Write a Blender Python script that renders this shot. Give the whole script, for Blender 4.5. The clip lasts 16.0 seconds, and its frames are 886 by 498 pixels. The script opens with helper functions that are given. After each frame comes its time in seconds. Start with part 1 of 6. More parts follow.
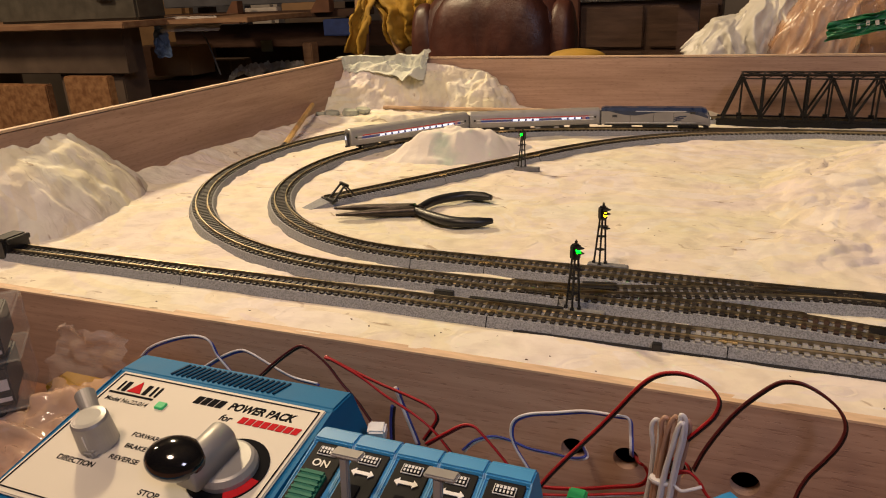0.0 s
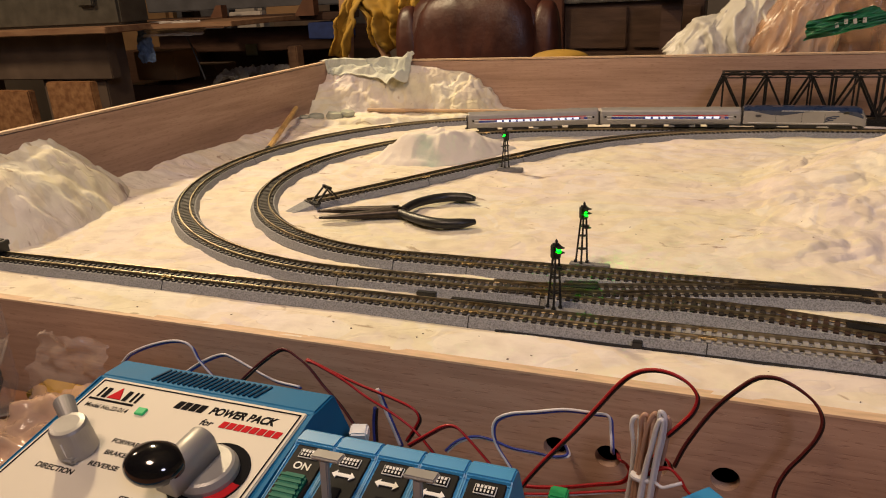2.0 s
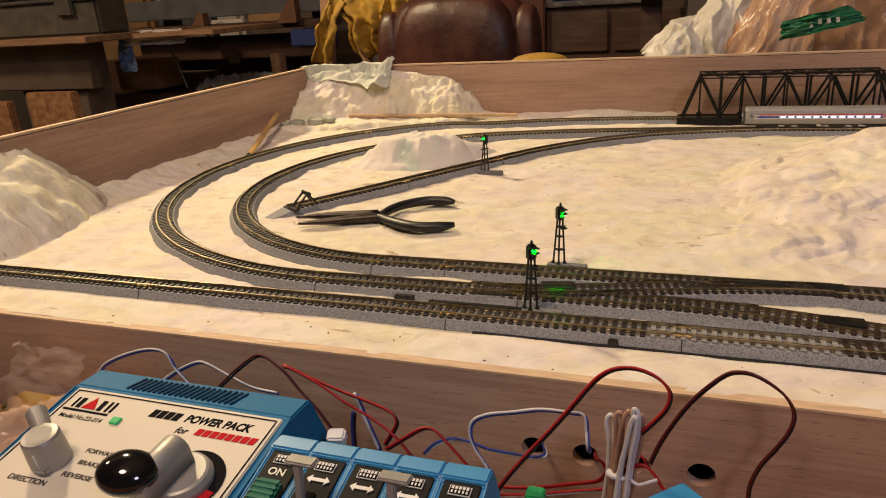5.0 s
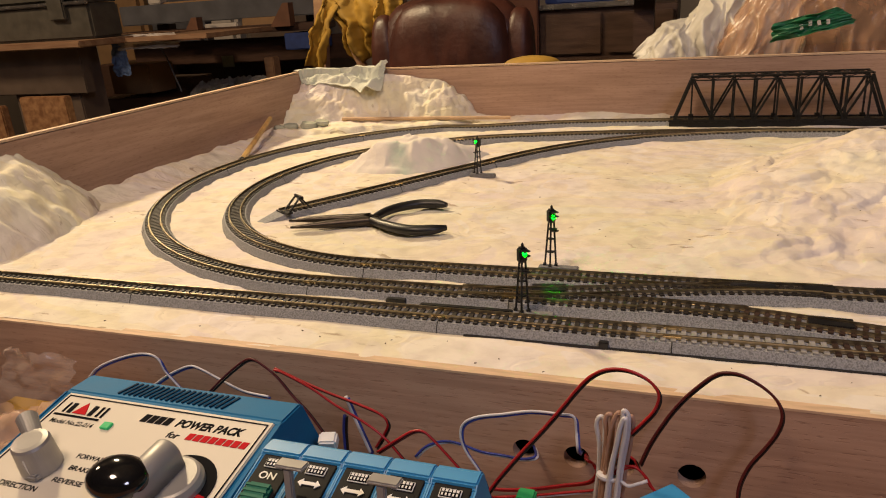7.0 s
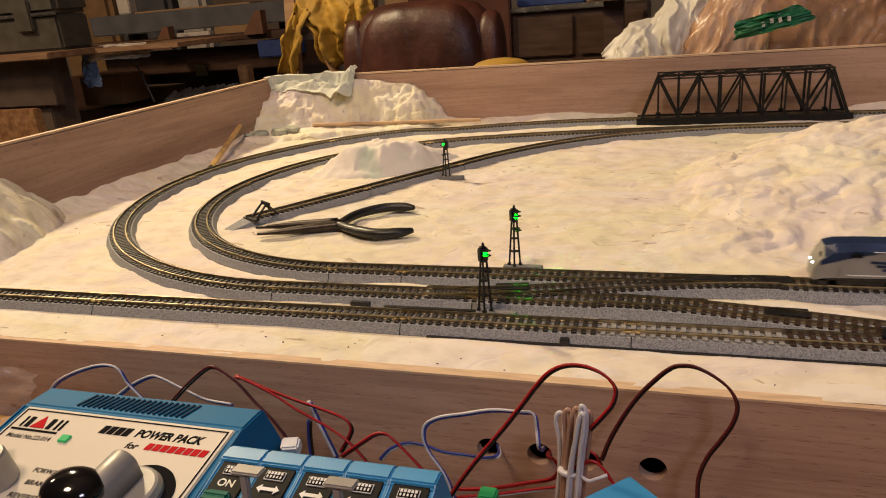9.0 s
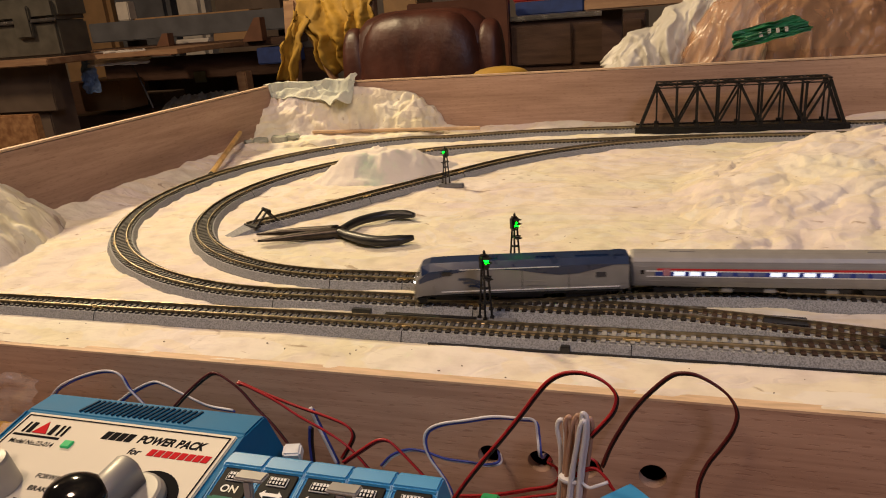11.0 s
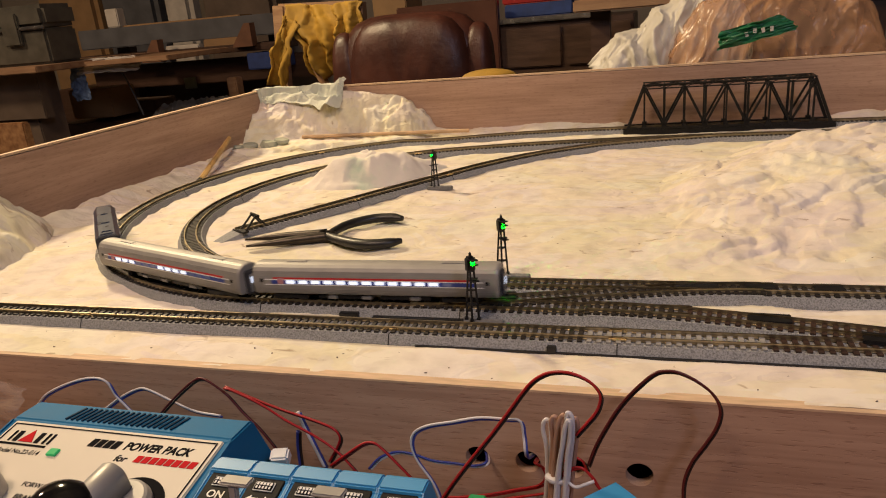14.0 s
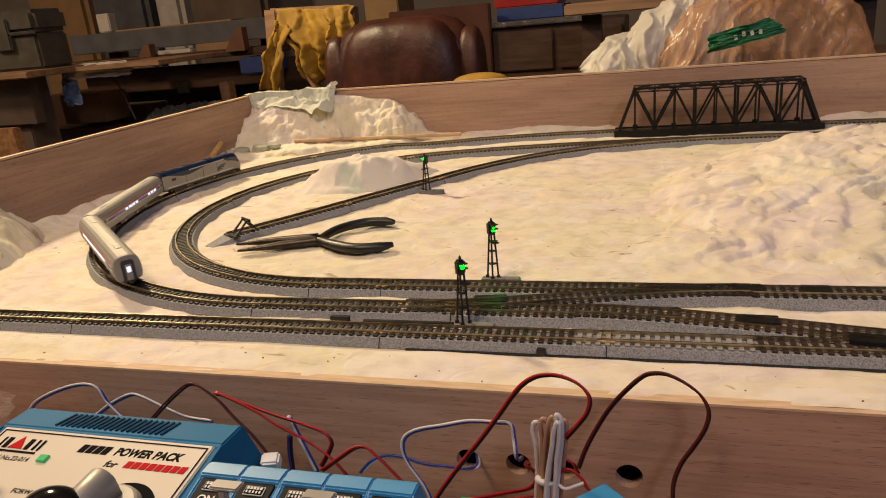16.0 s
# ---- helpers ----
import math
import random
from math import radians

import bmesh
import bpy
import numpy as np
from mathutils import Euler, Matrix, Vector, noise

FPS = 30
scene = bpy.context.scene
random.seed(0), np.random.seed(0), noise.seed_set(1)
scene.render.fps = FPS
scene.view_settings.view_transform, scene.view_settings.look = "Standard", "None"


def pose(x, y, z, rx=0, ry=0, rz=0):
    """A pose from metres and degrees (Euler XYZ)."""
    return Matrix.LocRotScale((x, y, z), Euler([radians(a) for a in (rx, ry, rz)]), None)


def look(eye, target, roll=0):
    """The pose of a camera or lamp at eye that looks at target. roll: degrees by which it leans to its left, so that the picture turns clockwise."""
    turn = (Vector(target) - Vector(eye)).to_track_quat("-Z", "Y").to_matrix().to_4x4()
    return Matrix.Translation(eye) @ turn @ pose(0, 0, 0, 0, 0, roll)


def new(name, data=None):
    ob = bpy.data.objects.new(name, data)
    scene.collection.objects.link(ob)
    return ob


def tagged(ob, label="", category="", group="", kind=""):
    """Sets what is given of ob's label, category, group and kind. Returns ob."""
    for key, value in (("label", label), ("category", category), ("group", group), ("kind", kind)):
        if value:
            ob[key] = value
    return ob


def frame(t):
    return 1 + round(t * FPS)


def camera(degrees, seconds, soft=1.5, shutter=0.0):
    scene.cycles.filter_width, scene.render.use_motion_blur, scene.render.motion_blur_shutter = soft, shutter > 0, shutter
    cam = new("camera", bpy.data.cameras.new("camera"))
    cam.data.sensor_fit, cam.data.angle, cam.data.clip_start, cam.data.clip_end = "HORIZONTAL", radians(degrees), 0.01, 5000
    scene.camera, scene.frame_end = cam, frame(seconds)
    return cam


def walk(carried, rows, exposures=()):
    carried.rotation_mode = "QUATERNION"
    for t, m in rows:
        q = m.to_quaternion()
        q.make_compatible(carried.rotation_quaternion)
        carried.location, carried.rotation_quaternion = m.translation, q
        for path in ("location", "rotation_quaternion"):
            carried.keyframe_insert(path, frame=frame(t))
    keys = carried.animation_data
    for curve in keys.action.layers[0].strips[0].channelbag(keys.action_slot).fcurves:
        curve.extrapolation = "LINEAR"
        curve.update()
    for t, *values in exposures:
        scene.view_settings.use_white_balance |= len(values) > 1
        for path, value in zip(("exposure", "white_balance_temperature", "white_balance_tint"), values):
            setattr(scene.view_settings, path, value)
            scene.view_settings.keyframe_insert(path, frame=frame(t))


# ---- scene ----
cam = camera(64.53, 16.0, soft=1.05, shutter=0.45)
PATH = [
    (0, (-0.01360, -0.00289, 0.17653), (-0.37016, 0.86400, -0.17185), -2.599),
    (0.5, (-0.01177, -0.00139, 0.17582), (-0.36461, 0.86735, -0.17173), -2.704),
    (1, (-0.01152, -0.00231, 0.17633), (-0.36111, 0.86798, -0.17065), -2.774),
    (1.5, (-0.00994, -0.00147, 0.17580), (-0.35533, 0.87067, -0.17072), -2.851),
    (2, (-0.00923, -0.00190, 0.17586), (-0.35154, 0.87162, -0.17023), -3.018),
    (2.5, (-0.00655, -0.00083, 0.17552), (-0.34608, 0.87382, -0.17049), -3.209),
    (3, (-0.00556, -0.00133, 0.17570), (-0.34164, 0.87569, -0.16765), -3.283),
    (3.5, (-0.00464, -0.00062, 0.17524), (-0.33754, 0.87799, -0.16712), -3.440),
    (4, (-0.00399, -0.00069, 0.17478), (-0.33408, 0.87928, -0.16683), -3.531),
    (6.5, (-0.00026, 0.00011, 0.17424), (-0.32385, 0.88382, -0.16391), -3.865),
    (7, (0.00022, -0.00032, 0.17473), (-0.32135, 0.88455, -0.16232), -3.878),
    (7.5, (0.00069, -0.00000, 0.17442), (-0.31909, 0.88605, -0.16120), -3.938),
    (8, (0.00336, 0.00024, 0.17408), (-0.31340, 0.88796, -0.15999), -4.226),
    (8.5, (0.00801, 0.00073, 0.17350), (-0.29847, 0.89237, -0.15974), -4.637),
    (9, (0.01159, 0.00210, 0.17254), (-0.28604, 0.89683, -0.16044), -4.874),
    (11.5, (0.01003, -0.00108, 0.17416), (-0.28431, 0.89896, -0.14722), -4.535),
    (12, (0.01064, -0.00111, 0.17428), (-0.28354, 0.89951, -0.14563), -4.610),
    (12.5, (0.01090, -0.00107, 0.17428), (-0.28357, 0.89956, -0.14532), -4.757),
    (13, (0.01295, -0.00100, 0.17388), (-0.27955, 0.90018, -0.14598), -4.992),
    (13.5, (0.01532, 0.00005, 0.17318), (-0.27388, 0.90204, -0.14742), -5.166),
    (14, (0.01488, -0.00047, 0.17342), (-0.27154, 0.90248, -0.14697), -5.171),
    (14.5, (0.01591, 0.00022, 0.17312), (-0.26958, 0.90363, -0.14679), -5.282),
    (15, (0.01661, -0.00087, 0.17370), (-0.26713, 0.90359, -0.14482), -5.377),
    (15.5, (0.01728, -0.00062, 0.17347), (-0.26399, 0.90499, -0.14395), -5.361),
    (16, (0.01748, -0.00113, 0.17376), (-0.26088, 0.90567, -0.14282), -5.333),
]
walk(cam, [(t, look(eye, target, roll)) for t, eye, target, roll in PATH])

# ---- light ----
world = bpy.data.worlds.new("room_air")
scene.world = world
world.use_nodes = True
world.node_tree.nodes["Background"].inputs[0].default_value = (0.50, 0.40, 0.46, 1)
world.node_tree.nodes["Background"].inputs[1].default_value = 0.016
scene.view_settings.exposure = 0.0


def lamp(name, eye, target, size, watts, color):
    d = bpy.data.lights.new(name, "AREA")
    d.shape, d.size, d.energy, d.color = "DISK", size, watts, color
    ob = new(name, d)
    ob.matrix_world = look(eye, target)
    return ob


lamp("work_lamp", (-1.30, 1.28, 1.10), (-0.1, 0.6, 0), 0.14, 26.5, (1.0, 0.76, 0.45))
lamp("ceiling_lamp", (-0.50, -0.30, 1.66), (-0.1, 0.7, 0), 0.42, 18.5, (1.0, 0.72, 0.51))
lamp("side_lamp", (0.95, -0.62, 1.25), (0.1, 0.6, 0), 0.4, 8.6, (0.72, 0.70, 0.93))
# Added fill that brightens the workshop behind; no known fixture there.
lamp("background_fill", (-2.75, 0.75, 1.50), (-2.3, 2.2, -0.1), 0.3, 22.5, (1.0, 0.70, 0.45))


# ---- materials ----
def mat(name, color, rough=0.6, metal=0.0, vary=0.0, scale=40.0, bump=0.0, bump_scale=None, color2=None, stretch=(1, 1, 1), glow=None, coat=0.0, spread=(0.35, 0.65), detail=6.0, trans=0.0, spec=0.5, space="Object"):
    m = bpy.data.materials.new(name)
    m.use_nodes = True
    nt = m.node_tree
    b = nt.nodes["Principled BSDF"]
    b.inputs["Base Color"].default_value = (*color, 1)
    b.inputs["Roughness"].default_value = rough
    b.inputs["Metallic"].default_value = metal
    b.inputs["Specular IOR Level"].default_value = spec
    b.inputs["Coat Weight"].default_value = coat
    b.inputs["Transmission Weight"].default_value = trans
    if glow:
        b.inputs["Emission Color"].default_value = (*glow[:3], 1)
        b.inputs["Emission Strength"].default_value = glow[3]
    if vary or bump or color2:
        tc = nt.nodes.new("ShaderNodeTexCoord")
        mp = nt.nodes.new("ShaderNodeMapping")
        mp.inputs["Scale"].default_value = stretch
        nt.links.new(tc.outputs[space], mp.inputs[0])
        n1 = nt.nodes.new("ShaderNodeTexNoise")
        n1.inputs["Scale"].default_value, n1.inputs["Detail"].default_value = scale, detail
        nt.links.new(mp.outputs[0], n1.inputs["Vector"])
        ramp = nt.nodes.new("ShaderNodeValToRGB")
        c2 = color2 or tuple(min(1, c * (1 - vary)) for c in color)
        ramp.color_ramp.elements[0].color, ramp.color_ramp.elements[0].position = (*c2, 1), spread[0]
        ramp.color_ramp.elements[1].color, ramp.color_ramp.elements[1].position = (*color, 1), spread[1]
        nt.links.new(n1.outputs["Fac"], ramp.inputs[0])
        nt.links.new(ramp.outputs[0], b.inputs["Base Color"])
        rr = nt.nodes.new("ShaderNodeMapRange")
        rr.inputs["To Min"].default_value, rr.inputs["To Max"].default_value = max(0.02, rough - 0.1), min(1, rough + 0.1)
        nt.links.new(n1.outputs["Fac"], rr.inputs[0])
        nt.links.new(rr.outputs[0], b.inputs["Roughness"])
        if bump:
            n2 = nt.nodes.new("ShaderNodeTexNoise")
            n2.inputs["Scale"].default_value, n2.inputs["Detail"].default_value = bump_scale or scale * 4, 8
            nt.links.new(mp.outputs[0], n2.inputs["Vector"])
            bp = nt.nodes.new("ShaderNodeBump")
            bp.inputs["Strength"].default_value, bp.inputs["Distance"].default_value = 1.0, bump
            nt.links.new(n2.outputs["Fac"], bp.inputs["Height"])
            nt.links.new(bp.outputs[0], b.inputs["Normal"])
    return m




def plaster_material():
    m = bpy.data.materials.new("plaster")
    m.use_nodes = True
    nt = m.node_tree
    b = nt.nodes["Principled BSDF"]
    b.inputs["Roughness"].default_value = 0.8
    tc = nt.nodes.new("ShaderNodeTexCoord")

    def tex(scale, detail, stretch=(1, 1, 1), rot=0.0, lac=2.0, distort=0.0):
        mp, n = nt.nodes.new("ShaderNodeMapping"), nt.nodes.new("ShaderNodeTexNoise")
        mp.inputs["Scale"].default_value, mp.inputs["Rotation"].default_value = stretch, (0, 0, radians(rot))
        n.inputs["Scale"].default_value, n.inputs["Detail"].default_value, n.inputs["Lacunarity"].default_value, n.inputs["Distortion"].default_value = scale, detail, lac, distort
        nt.links.new(tc.outputs["Object"], mp.inputs[0])
        nt.links.new(mp.outputs[0], n.inputs["Vector"])
        return n.outputs["Fac"]

    def ramp(fac, stops):
        r = nt.nodes.new("ShaderNodeValToRGB")
        while len(r.color_ramp.elements) < len(stops):
            r.color_ramp.elements.new(0.5)
        for e, (p, c) in zip(r.color_ramp.elements, stops):
            e.position, e.color = p, (*c, 1)
        nt.links.new(fac, r.inputs[0])
        return r.outputs[0]

    def mul(a, c):
        x = nt.nodes.new("ShaderNodeMix")
        x.data_type, x.blend_type = "RGBA", "MULTIPLY"
        x.inputs[0].default_value = 1.0
        nt.links.new(a, x.inputs[6])
        nt.links.new(c, x.inputs[7])
        return x.outputs[2]

    base = ramp(tex(7, 6), [(0.30, (0.76, 0.69, 0.66)), (0.48, (0.77, 0.71, 0.61)), (0.60, (0.75, 0.72, 0.56)), (0.72, (0.78, 0.71, 0.64))])
    base = mul(base, ramp(tex(60, 8), [(0.30, (0.84, 0.82, 0.82)), (0.55, (1, 1, 1))]))
    base = mul(base, ramp(tex(30, 9, (0.8, 1.9, 1), 32, distort=2.2), [(0.29, (0.60, 0.53, 0.48)), (0.345, (1, 1, 1))]))
    base = mul(base, ramp(tex(8, 3, (1, 1.5, 1), 20, distort=1.8), [(0.45, (1.0, 1.0, 1.0)), (0.465, (0.985, 0.955, 0.86)), (0.55, (0.99, 0.965, 0.89)), (0.565, (0.96, 0.93, 0.94))]))
    nt.links.new(base, b.inputs["Base Color"])
    height = None
    # Trowel strokes: flat shelves that break off at crisp edges.
    shelf = [(0.34, (0, 0, 0)), (0.43, (0.40, 0.40, 0.40)), (0.462, (0.16, 0.16, 0.16)), (0.54, (0.62, 0.62, 0.62)), (0.575, (0.34, 0.34, 0.34)), (0.66, (0.9, 0.9, 0.9)), (0.70, (0.6, 0.6, 0.6))]
    long_strokes = ramp(tex(10, 3, (0.7, 1.9, 1.2), 28, distort=1.1), shelf)
    short_strokes = ramp(tex(22, 2, (0.8, 1.6, 1.2), -24, distort=0.5), shelf)
    for fac, amount in ((long_strokes, 0.0005), (short_strokes, 0.0012), (tex(24, 5, (0.8, 1.5, 1.3), 35, distort=0.8), 0.0007), (tex(75, 6, (1, 1.3, 1), -20, distort=0.5), 0.0007), (tex(420, 4), 0.00020)):
        s = nt.nodes.new("ShaderNodeMath")
        s.operation = "MULTIPLY"
        s.inputs[1].default_value = amount
        nt.links.new(fac, s.inputs[0])
        if height is None:
            height = s.outputs[0]
        else:
            a = nt.nodes.new("ShaderNodeMath")
            nt.links.new(height, a.inputs[0])
            nt.links.new(s.outputs[0], a.inputs[1])
            height = a.outputs[0]
    bp = nt.nodes.new("ShaderNodeBump")
    bp.inputs["Strength"].default_value, bp.inputs["Distance"].default_value = 0.8, 1.0
    nt.links.new(height, bp.inputs["Height"])
    nt.links.new(bp.outputs[0], b.inputs["Normal"])
    return m


PLASTER = plaster_material()
PLASTER_CLOTH = mat("plaster_cloth", (0.66, 0.66, 0.56), 0.9, color2=(0.50, 0.53, 0.45), scale=30, bump=0.001, bump_scale=160)


def veneer(name, along):
    """Rotary-cut plywood: long soft figure, dark open pores and a little relief; along is the grain's axis."""
    m = bpy.data.materials.new(name)
    m.use_nodes = True
    nt = m.node_tree
    b = nt.nodes["Principled BSDF"]
    b.inputs["Specular IOR Level"].default_value = 0.35
    tc = nt.nodes.new("ShaderNodeTexCoord")

    def grain(scale, squeeze, detail, distort, stops):
        mp, n, r = (nt.nodes.new(k) for k in ("ShaderNodeMapping", "ShaderNodeTexNoise", "ShaderNodeValToRGB"))
        mp.inputs["Scale"].default_value = tuple(1.0 if a == along else squeeze for a in range(3))
        n.inputs["Scale"].default_value, n.inputs["Detail"].default_value, n.inputs["Distortion"].default_value = scale, detail, distort
        for e, (p, c) in zip(r.color_ramp.elements, stops):
            e.position, e.color = p, (*c, 1)
        nt.links.new(tc.outputs["Object"], mp.inputs[0])
        nt.links.new(mp.outputs[0], n.inputs["Vector"])
        nt.links.new(n.outputs["Fac"], r.inputs[0])
        return r.outputs[0]

    def mul(a, c):
        x = nt.nodes.new("ShaderNodeMix")
        x.data_type, x.blend_type = "RGBA", "MULTIPLY"
        x.inputs[0].default_value = 1.0
        nt.links.new(a, x.inputs[6])
        nt.links.new(c, x.inputs[7])
        return x.outputs[2]

    figure = grain(3.2, 9, 6, 0.6, [(0.34, (0.395, 0.250, 0.170)), (0.66, (0.53, 0.354, 0.250))])
    streak = grain(14, 22, 5, 0.3, [(0.35, (0.84, 0.81, 0.80)), (0.60, (1, 1, 1))])
    pores = grain(120, 8, 3, 0.2, [(0.34, (0.80, 0.76, 0.74)), (0.42, (1, 1, 1))])
    nt.links.new(mul(mul(figure, streak), pores), b.inputs["Base Color"])
    b.inputs["Roughness"].default_value = 0.55
    bp = nt.nodes.new("ShaderNodeBump")
    bp.inputs["Strength"].default_value, bp.inputs["Distance"].default_value = 0.7, 0.0004
    nt.links.new(pores, bp.inputs["Height"])
    nt.links.new(bp.outputs[0], b.inputs["Normal"])
    return m


PLY = veneer("plywood_face", 0)
PLY_X = veneer("plywood_face_side", 1)
PLY_EDGE = mat("plywood_edge", (0.70, 0.50, 0.32), 0.7, vary=0.25, scale=60, stretch=(1, 6, 6))
BALLAST = mat("ballast", (0.33, 0.335, 0.335), 0.8, color2=(0.16, 0.162, 0.162), scale=1150, bump=0.00025, bump_scale=2200, spread=(0.34, 0.60), detail=3)
SLEEPER = mat("sleeper_plastic", (0.020, 0.015, 0.012), 0.6, vary=0.4, scale=300)
RAIL = mat("nickel_rail", (0.54, 0.455, 0.31), 0.33, 1.0, vary=0.35, scale=120)
BLACK = mat("black_plastic", (0.012, 0.012, 0.013), 0.4, vary=0.3, scale=200)
BRIDGE = mat("bridge_plastic", (0.009, 0.0085, 0.008), 0.5, vary=0.4, scale=150, spec=0.3)
SILVER = mat("silver_paint", (0.35, 0.338, 0.315), 0.52, 0.35, vary=0.12, scale=90)
ROOF = mat("silver_roof", (0.34, 0.33, 0.31), 0.5, 0.3, vary=0.15, scale=90)
NAVY = mat("navy_paint", (0.012, 0.030, 0.085), 0.3, vary=0.25, scale=120, coat=0.4)
RED = mat("red_paint", (0.55, 0.03, 0.035), 0.4, vary=0.2, scale=200)
BLUE = mat("blue_stripe", (0.03, 0.06, 0.32), 0.4, vary=0.2, scale=200)
WHITE = mat("white_paint", (0.8, 0.8, 0.78), 0.45, vary=0.06, scale=200)
WINDOW_LIT = mat("lit_window", (0.8, 0.85, 1.0), 0.2, glow=(0.74, 0.82, 1.0, 1.0))
# Dim windows get a faint blue glow put into the pane itself.
WINDOW_DIM = mat("dim_window", (0.05, 0.05, 0.07), 0.12, glow=(0.4, 0.45, 0.9, 0.10))
GLASS_DARK = mat("dark_glass", (0.01, 0.012, 0.016), 0.08)
HEADLIGHT = mat("headlight", (1, 1, 1), 0.2, glow=(0.9, 0.95, 1.0, 6.0))
GREEN_GLOW = mat("green_signal_light", (0.02, 0.5, 0.08), 0.2, glow=(0.0, 1.0, 0.0016, 90.0))


# ---- mesh tools ----
def finish(bm, name, material, smooth=False):
    me = bpy.data.meshes.new(name)
    bmesh.ops.recalc_face_normals(bm, faces=bm.faces[:])
    if smooth:
        for f in bm.faces:
            f.smooth = True
    bm.to_mesh(me)
    bm.free()
    me.materials.append(material)
    return me


def part(name, bm, material, parent=None, label="", smooth=False, m=None):
    ob = new(name, finish(bm, name, material, smooth))
    if parent:
        ob.parent = parent
    if m:
        ob.matrix_basis = m
    if label:
        tagged(ob, label)
    return ob


def piece(name, mesh, parent, m):
    ob = new(name, mesh)
    ob.parent, ob.matrix_basis = parent, m
    return ob


def thing(name, label, category, group="", kind="", m=None):
    ob = new(name)
    ob.empty_display_size = 0.01
    if m:
        ob.matrix_basis = m
    return tagged(ob, label, category, group, kind)


def box(bm, c, s, m=None, bevel=0.0):
    r = bmesh.ops.create_cube(bm, size=1.0, matrix=(m or Matrix()) @ Matrix.Translation(c) @ Matrix.Diagonal((*s, 1)))
    if bevel:
        es = list({e for v in r["verts"] for e in v.link_edges})
        bmesh.ops.bevel(bm, geom=es, offset=bevel, segments=2, affect="EDGES", clamp_overlap=True)
    return bm


def cyl(bm, a, b, r, n=8, r2=None):
    a, b = Vector(a), Vector(b)
    q = (b - a).to_track_quat("Z", "Y").to_matrix().to_4x4()
    bmesh.ops.create_cone(bm, cap_ends=True, segments=n, radius1=r, radius2=r if r2 is None else r2, depth=(b - a).length, matrix=Matrix.Translation((a + b) / 2) @ q)
    return bm


def beam(bm, a, b, w, h=None, up=(0, 1, 0)):
    """A square bar from a to b; w across up, h along up."""
    a, b, up = Vector(a), Vector(b), Vector(up)
    z = (b - a).normalized()
    x = up.cross(z).normalized()
    y = z.cross(x)
    rot = Matrix((x, y, z)).transposed().to_4x4()
    bmesh.ops.create_cube(bm, size=1.0, matrix=Matrix.Translation((a + b) / 2) @ rot @ Matrix.Diagonal((w, h or w, (b - a).length, 1)))
    return bm


def sweep(bm, path, profile, closed=True, caps=True):
    """Carries a profile of (across, up) along a path of (x, y, z) points on level ground."""
    rings = []
    for i, p in enumerate(path):
        a, b = path[max(0, i - 1)], path[min(len(path) - 1, i + 1)]
        d = Vector((b[0] - a[0], b[1] - a[1])).normalized()
        rings.append([bm.verts.new((p[0] - d.y * u, p[1] + d.x * u, p[2] + v)) for u, v in profile])
    n = len(profile)
    for r, s in zip(rings, rings[1:]):
        for i in range(n if closed else n - 1):
            bm.faces.new((r[i], r[(i + 1) % n], s[(i + 1) % n], s[i]))
    if caps and closed:
        bm.faces.new(rings[0])
        bm.faces.new(rings[-1][::-1])
    return bm


def tube(bm, pts, r, n=8):
    """A round wire through points, smoothed."""
    path = catmull(pts, 8)
    up, rings = Vector((0.3, 0.1, 0.95)), []
    for i, p in enumerate(path):
        d = (Vector(path[min(len(path) - 1, i + 1)]) - Vector(path[max(0, i - 1)])).normalized()
        x = up.cross(d)
        x = x.normalized() if x.length > 1e-4 else Vector((1, 0, 0))
        y = d.cross(x)
        up = y
        rings.append([bm.verts.new(Vector(p) + r * (math.cos(a) * x + math.sin(a) * y)) for a in (2 * math.pi * k / n for k in range(n))])
    for a, b in zip(rings, rings[1:]):
        for i in range(n):
            bm.faces.new((a[i], a[(i + 1) % n], b[(i + 1) % n], b[i]))
    bm.faces.new(rings[0][::-1])
    bm.faces.new(rings[-1])
    return bm


def lathe(bm, profile, n=32, m=None):
    m = m or Matrix()
    rings = [[bm.verts.new(m @ Vector((r * math.cos(2 * math.pi * k / n), r * math.sin(2 * math.pi * k / n), z))) for k in range(n)] for r, z in profile]
    for a, b in zip(rings, rings[1:]):
        for i in range(n):
            bm.faces.new((a[i], a[(i + 1) % n], b[(i + 1) % n], b[i]))
    bm.faces.new(rings[0][::-1])
    bm.faces.new(rings[-1])
    return bm


def catmull(pts, n=12):
    P = [Vector(p) for p in pts]
    P = [2 * P[0] - P[1]] + P + [2 * P[-1] - P[-2]]
    out = []
    for i in range(1, len(P) - 2):
        a, b, c, d = P[i - 1:i + 3]
        for k in range(n):
            t = k / n
            out.append(0.5 * (2 * b + (c - a) * t + (2 * a - 5 * b + 4 * c - d) * t * t + (3 * b - a - 3 * c + d) * t ** 3))
    return out + [P[-2]]


def smooth01(a, b, x):
    t = min(1.0, max(0.0, (x - a) / (b - a)))
    return t * t * (3 - 2 * t)


def hetero(x, y, s, k=0):
    return noise.fractal(Vector((x * s, y * s, 7.3 * k)), 1.0, 2.1, 5)


# ---- track plan: centre lines on the layout, metres ----
F0, F1, F2 = 0.339, 0.371, 0.406
RAIL_TOP = 0.0081


def arc(cx, cy, r, a0, a1, n=60, rx=None):
    return [(cx + (rx or r) * math.cos(radians(a0 + (a1 - a0) * i / (n - 1))), cy + r * math.sin(radians(a0 + (a1 - a0) * i / (n - 1)))) for i in range(n)]


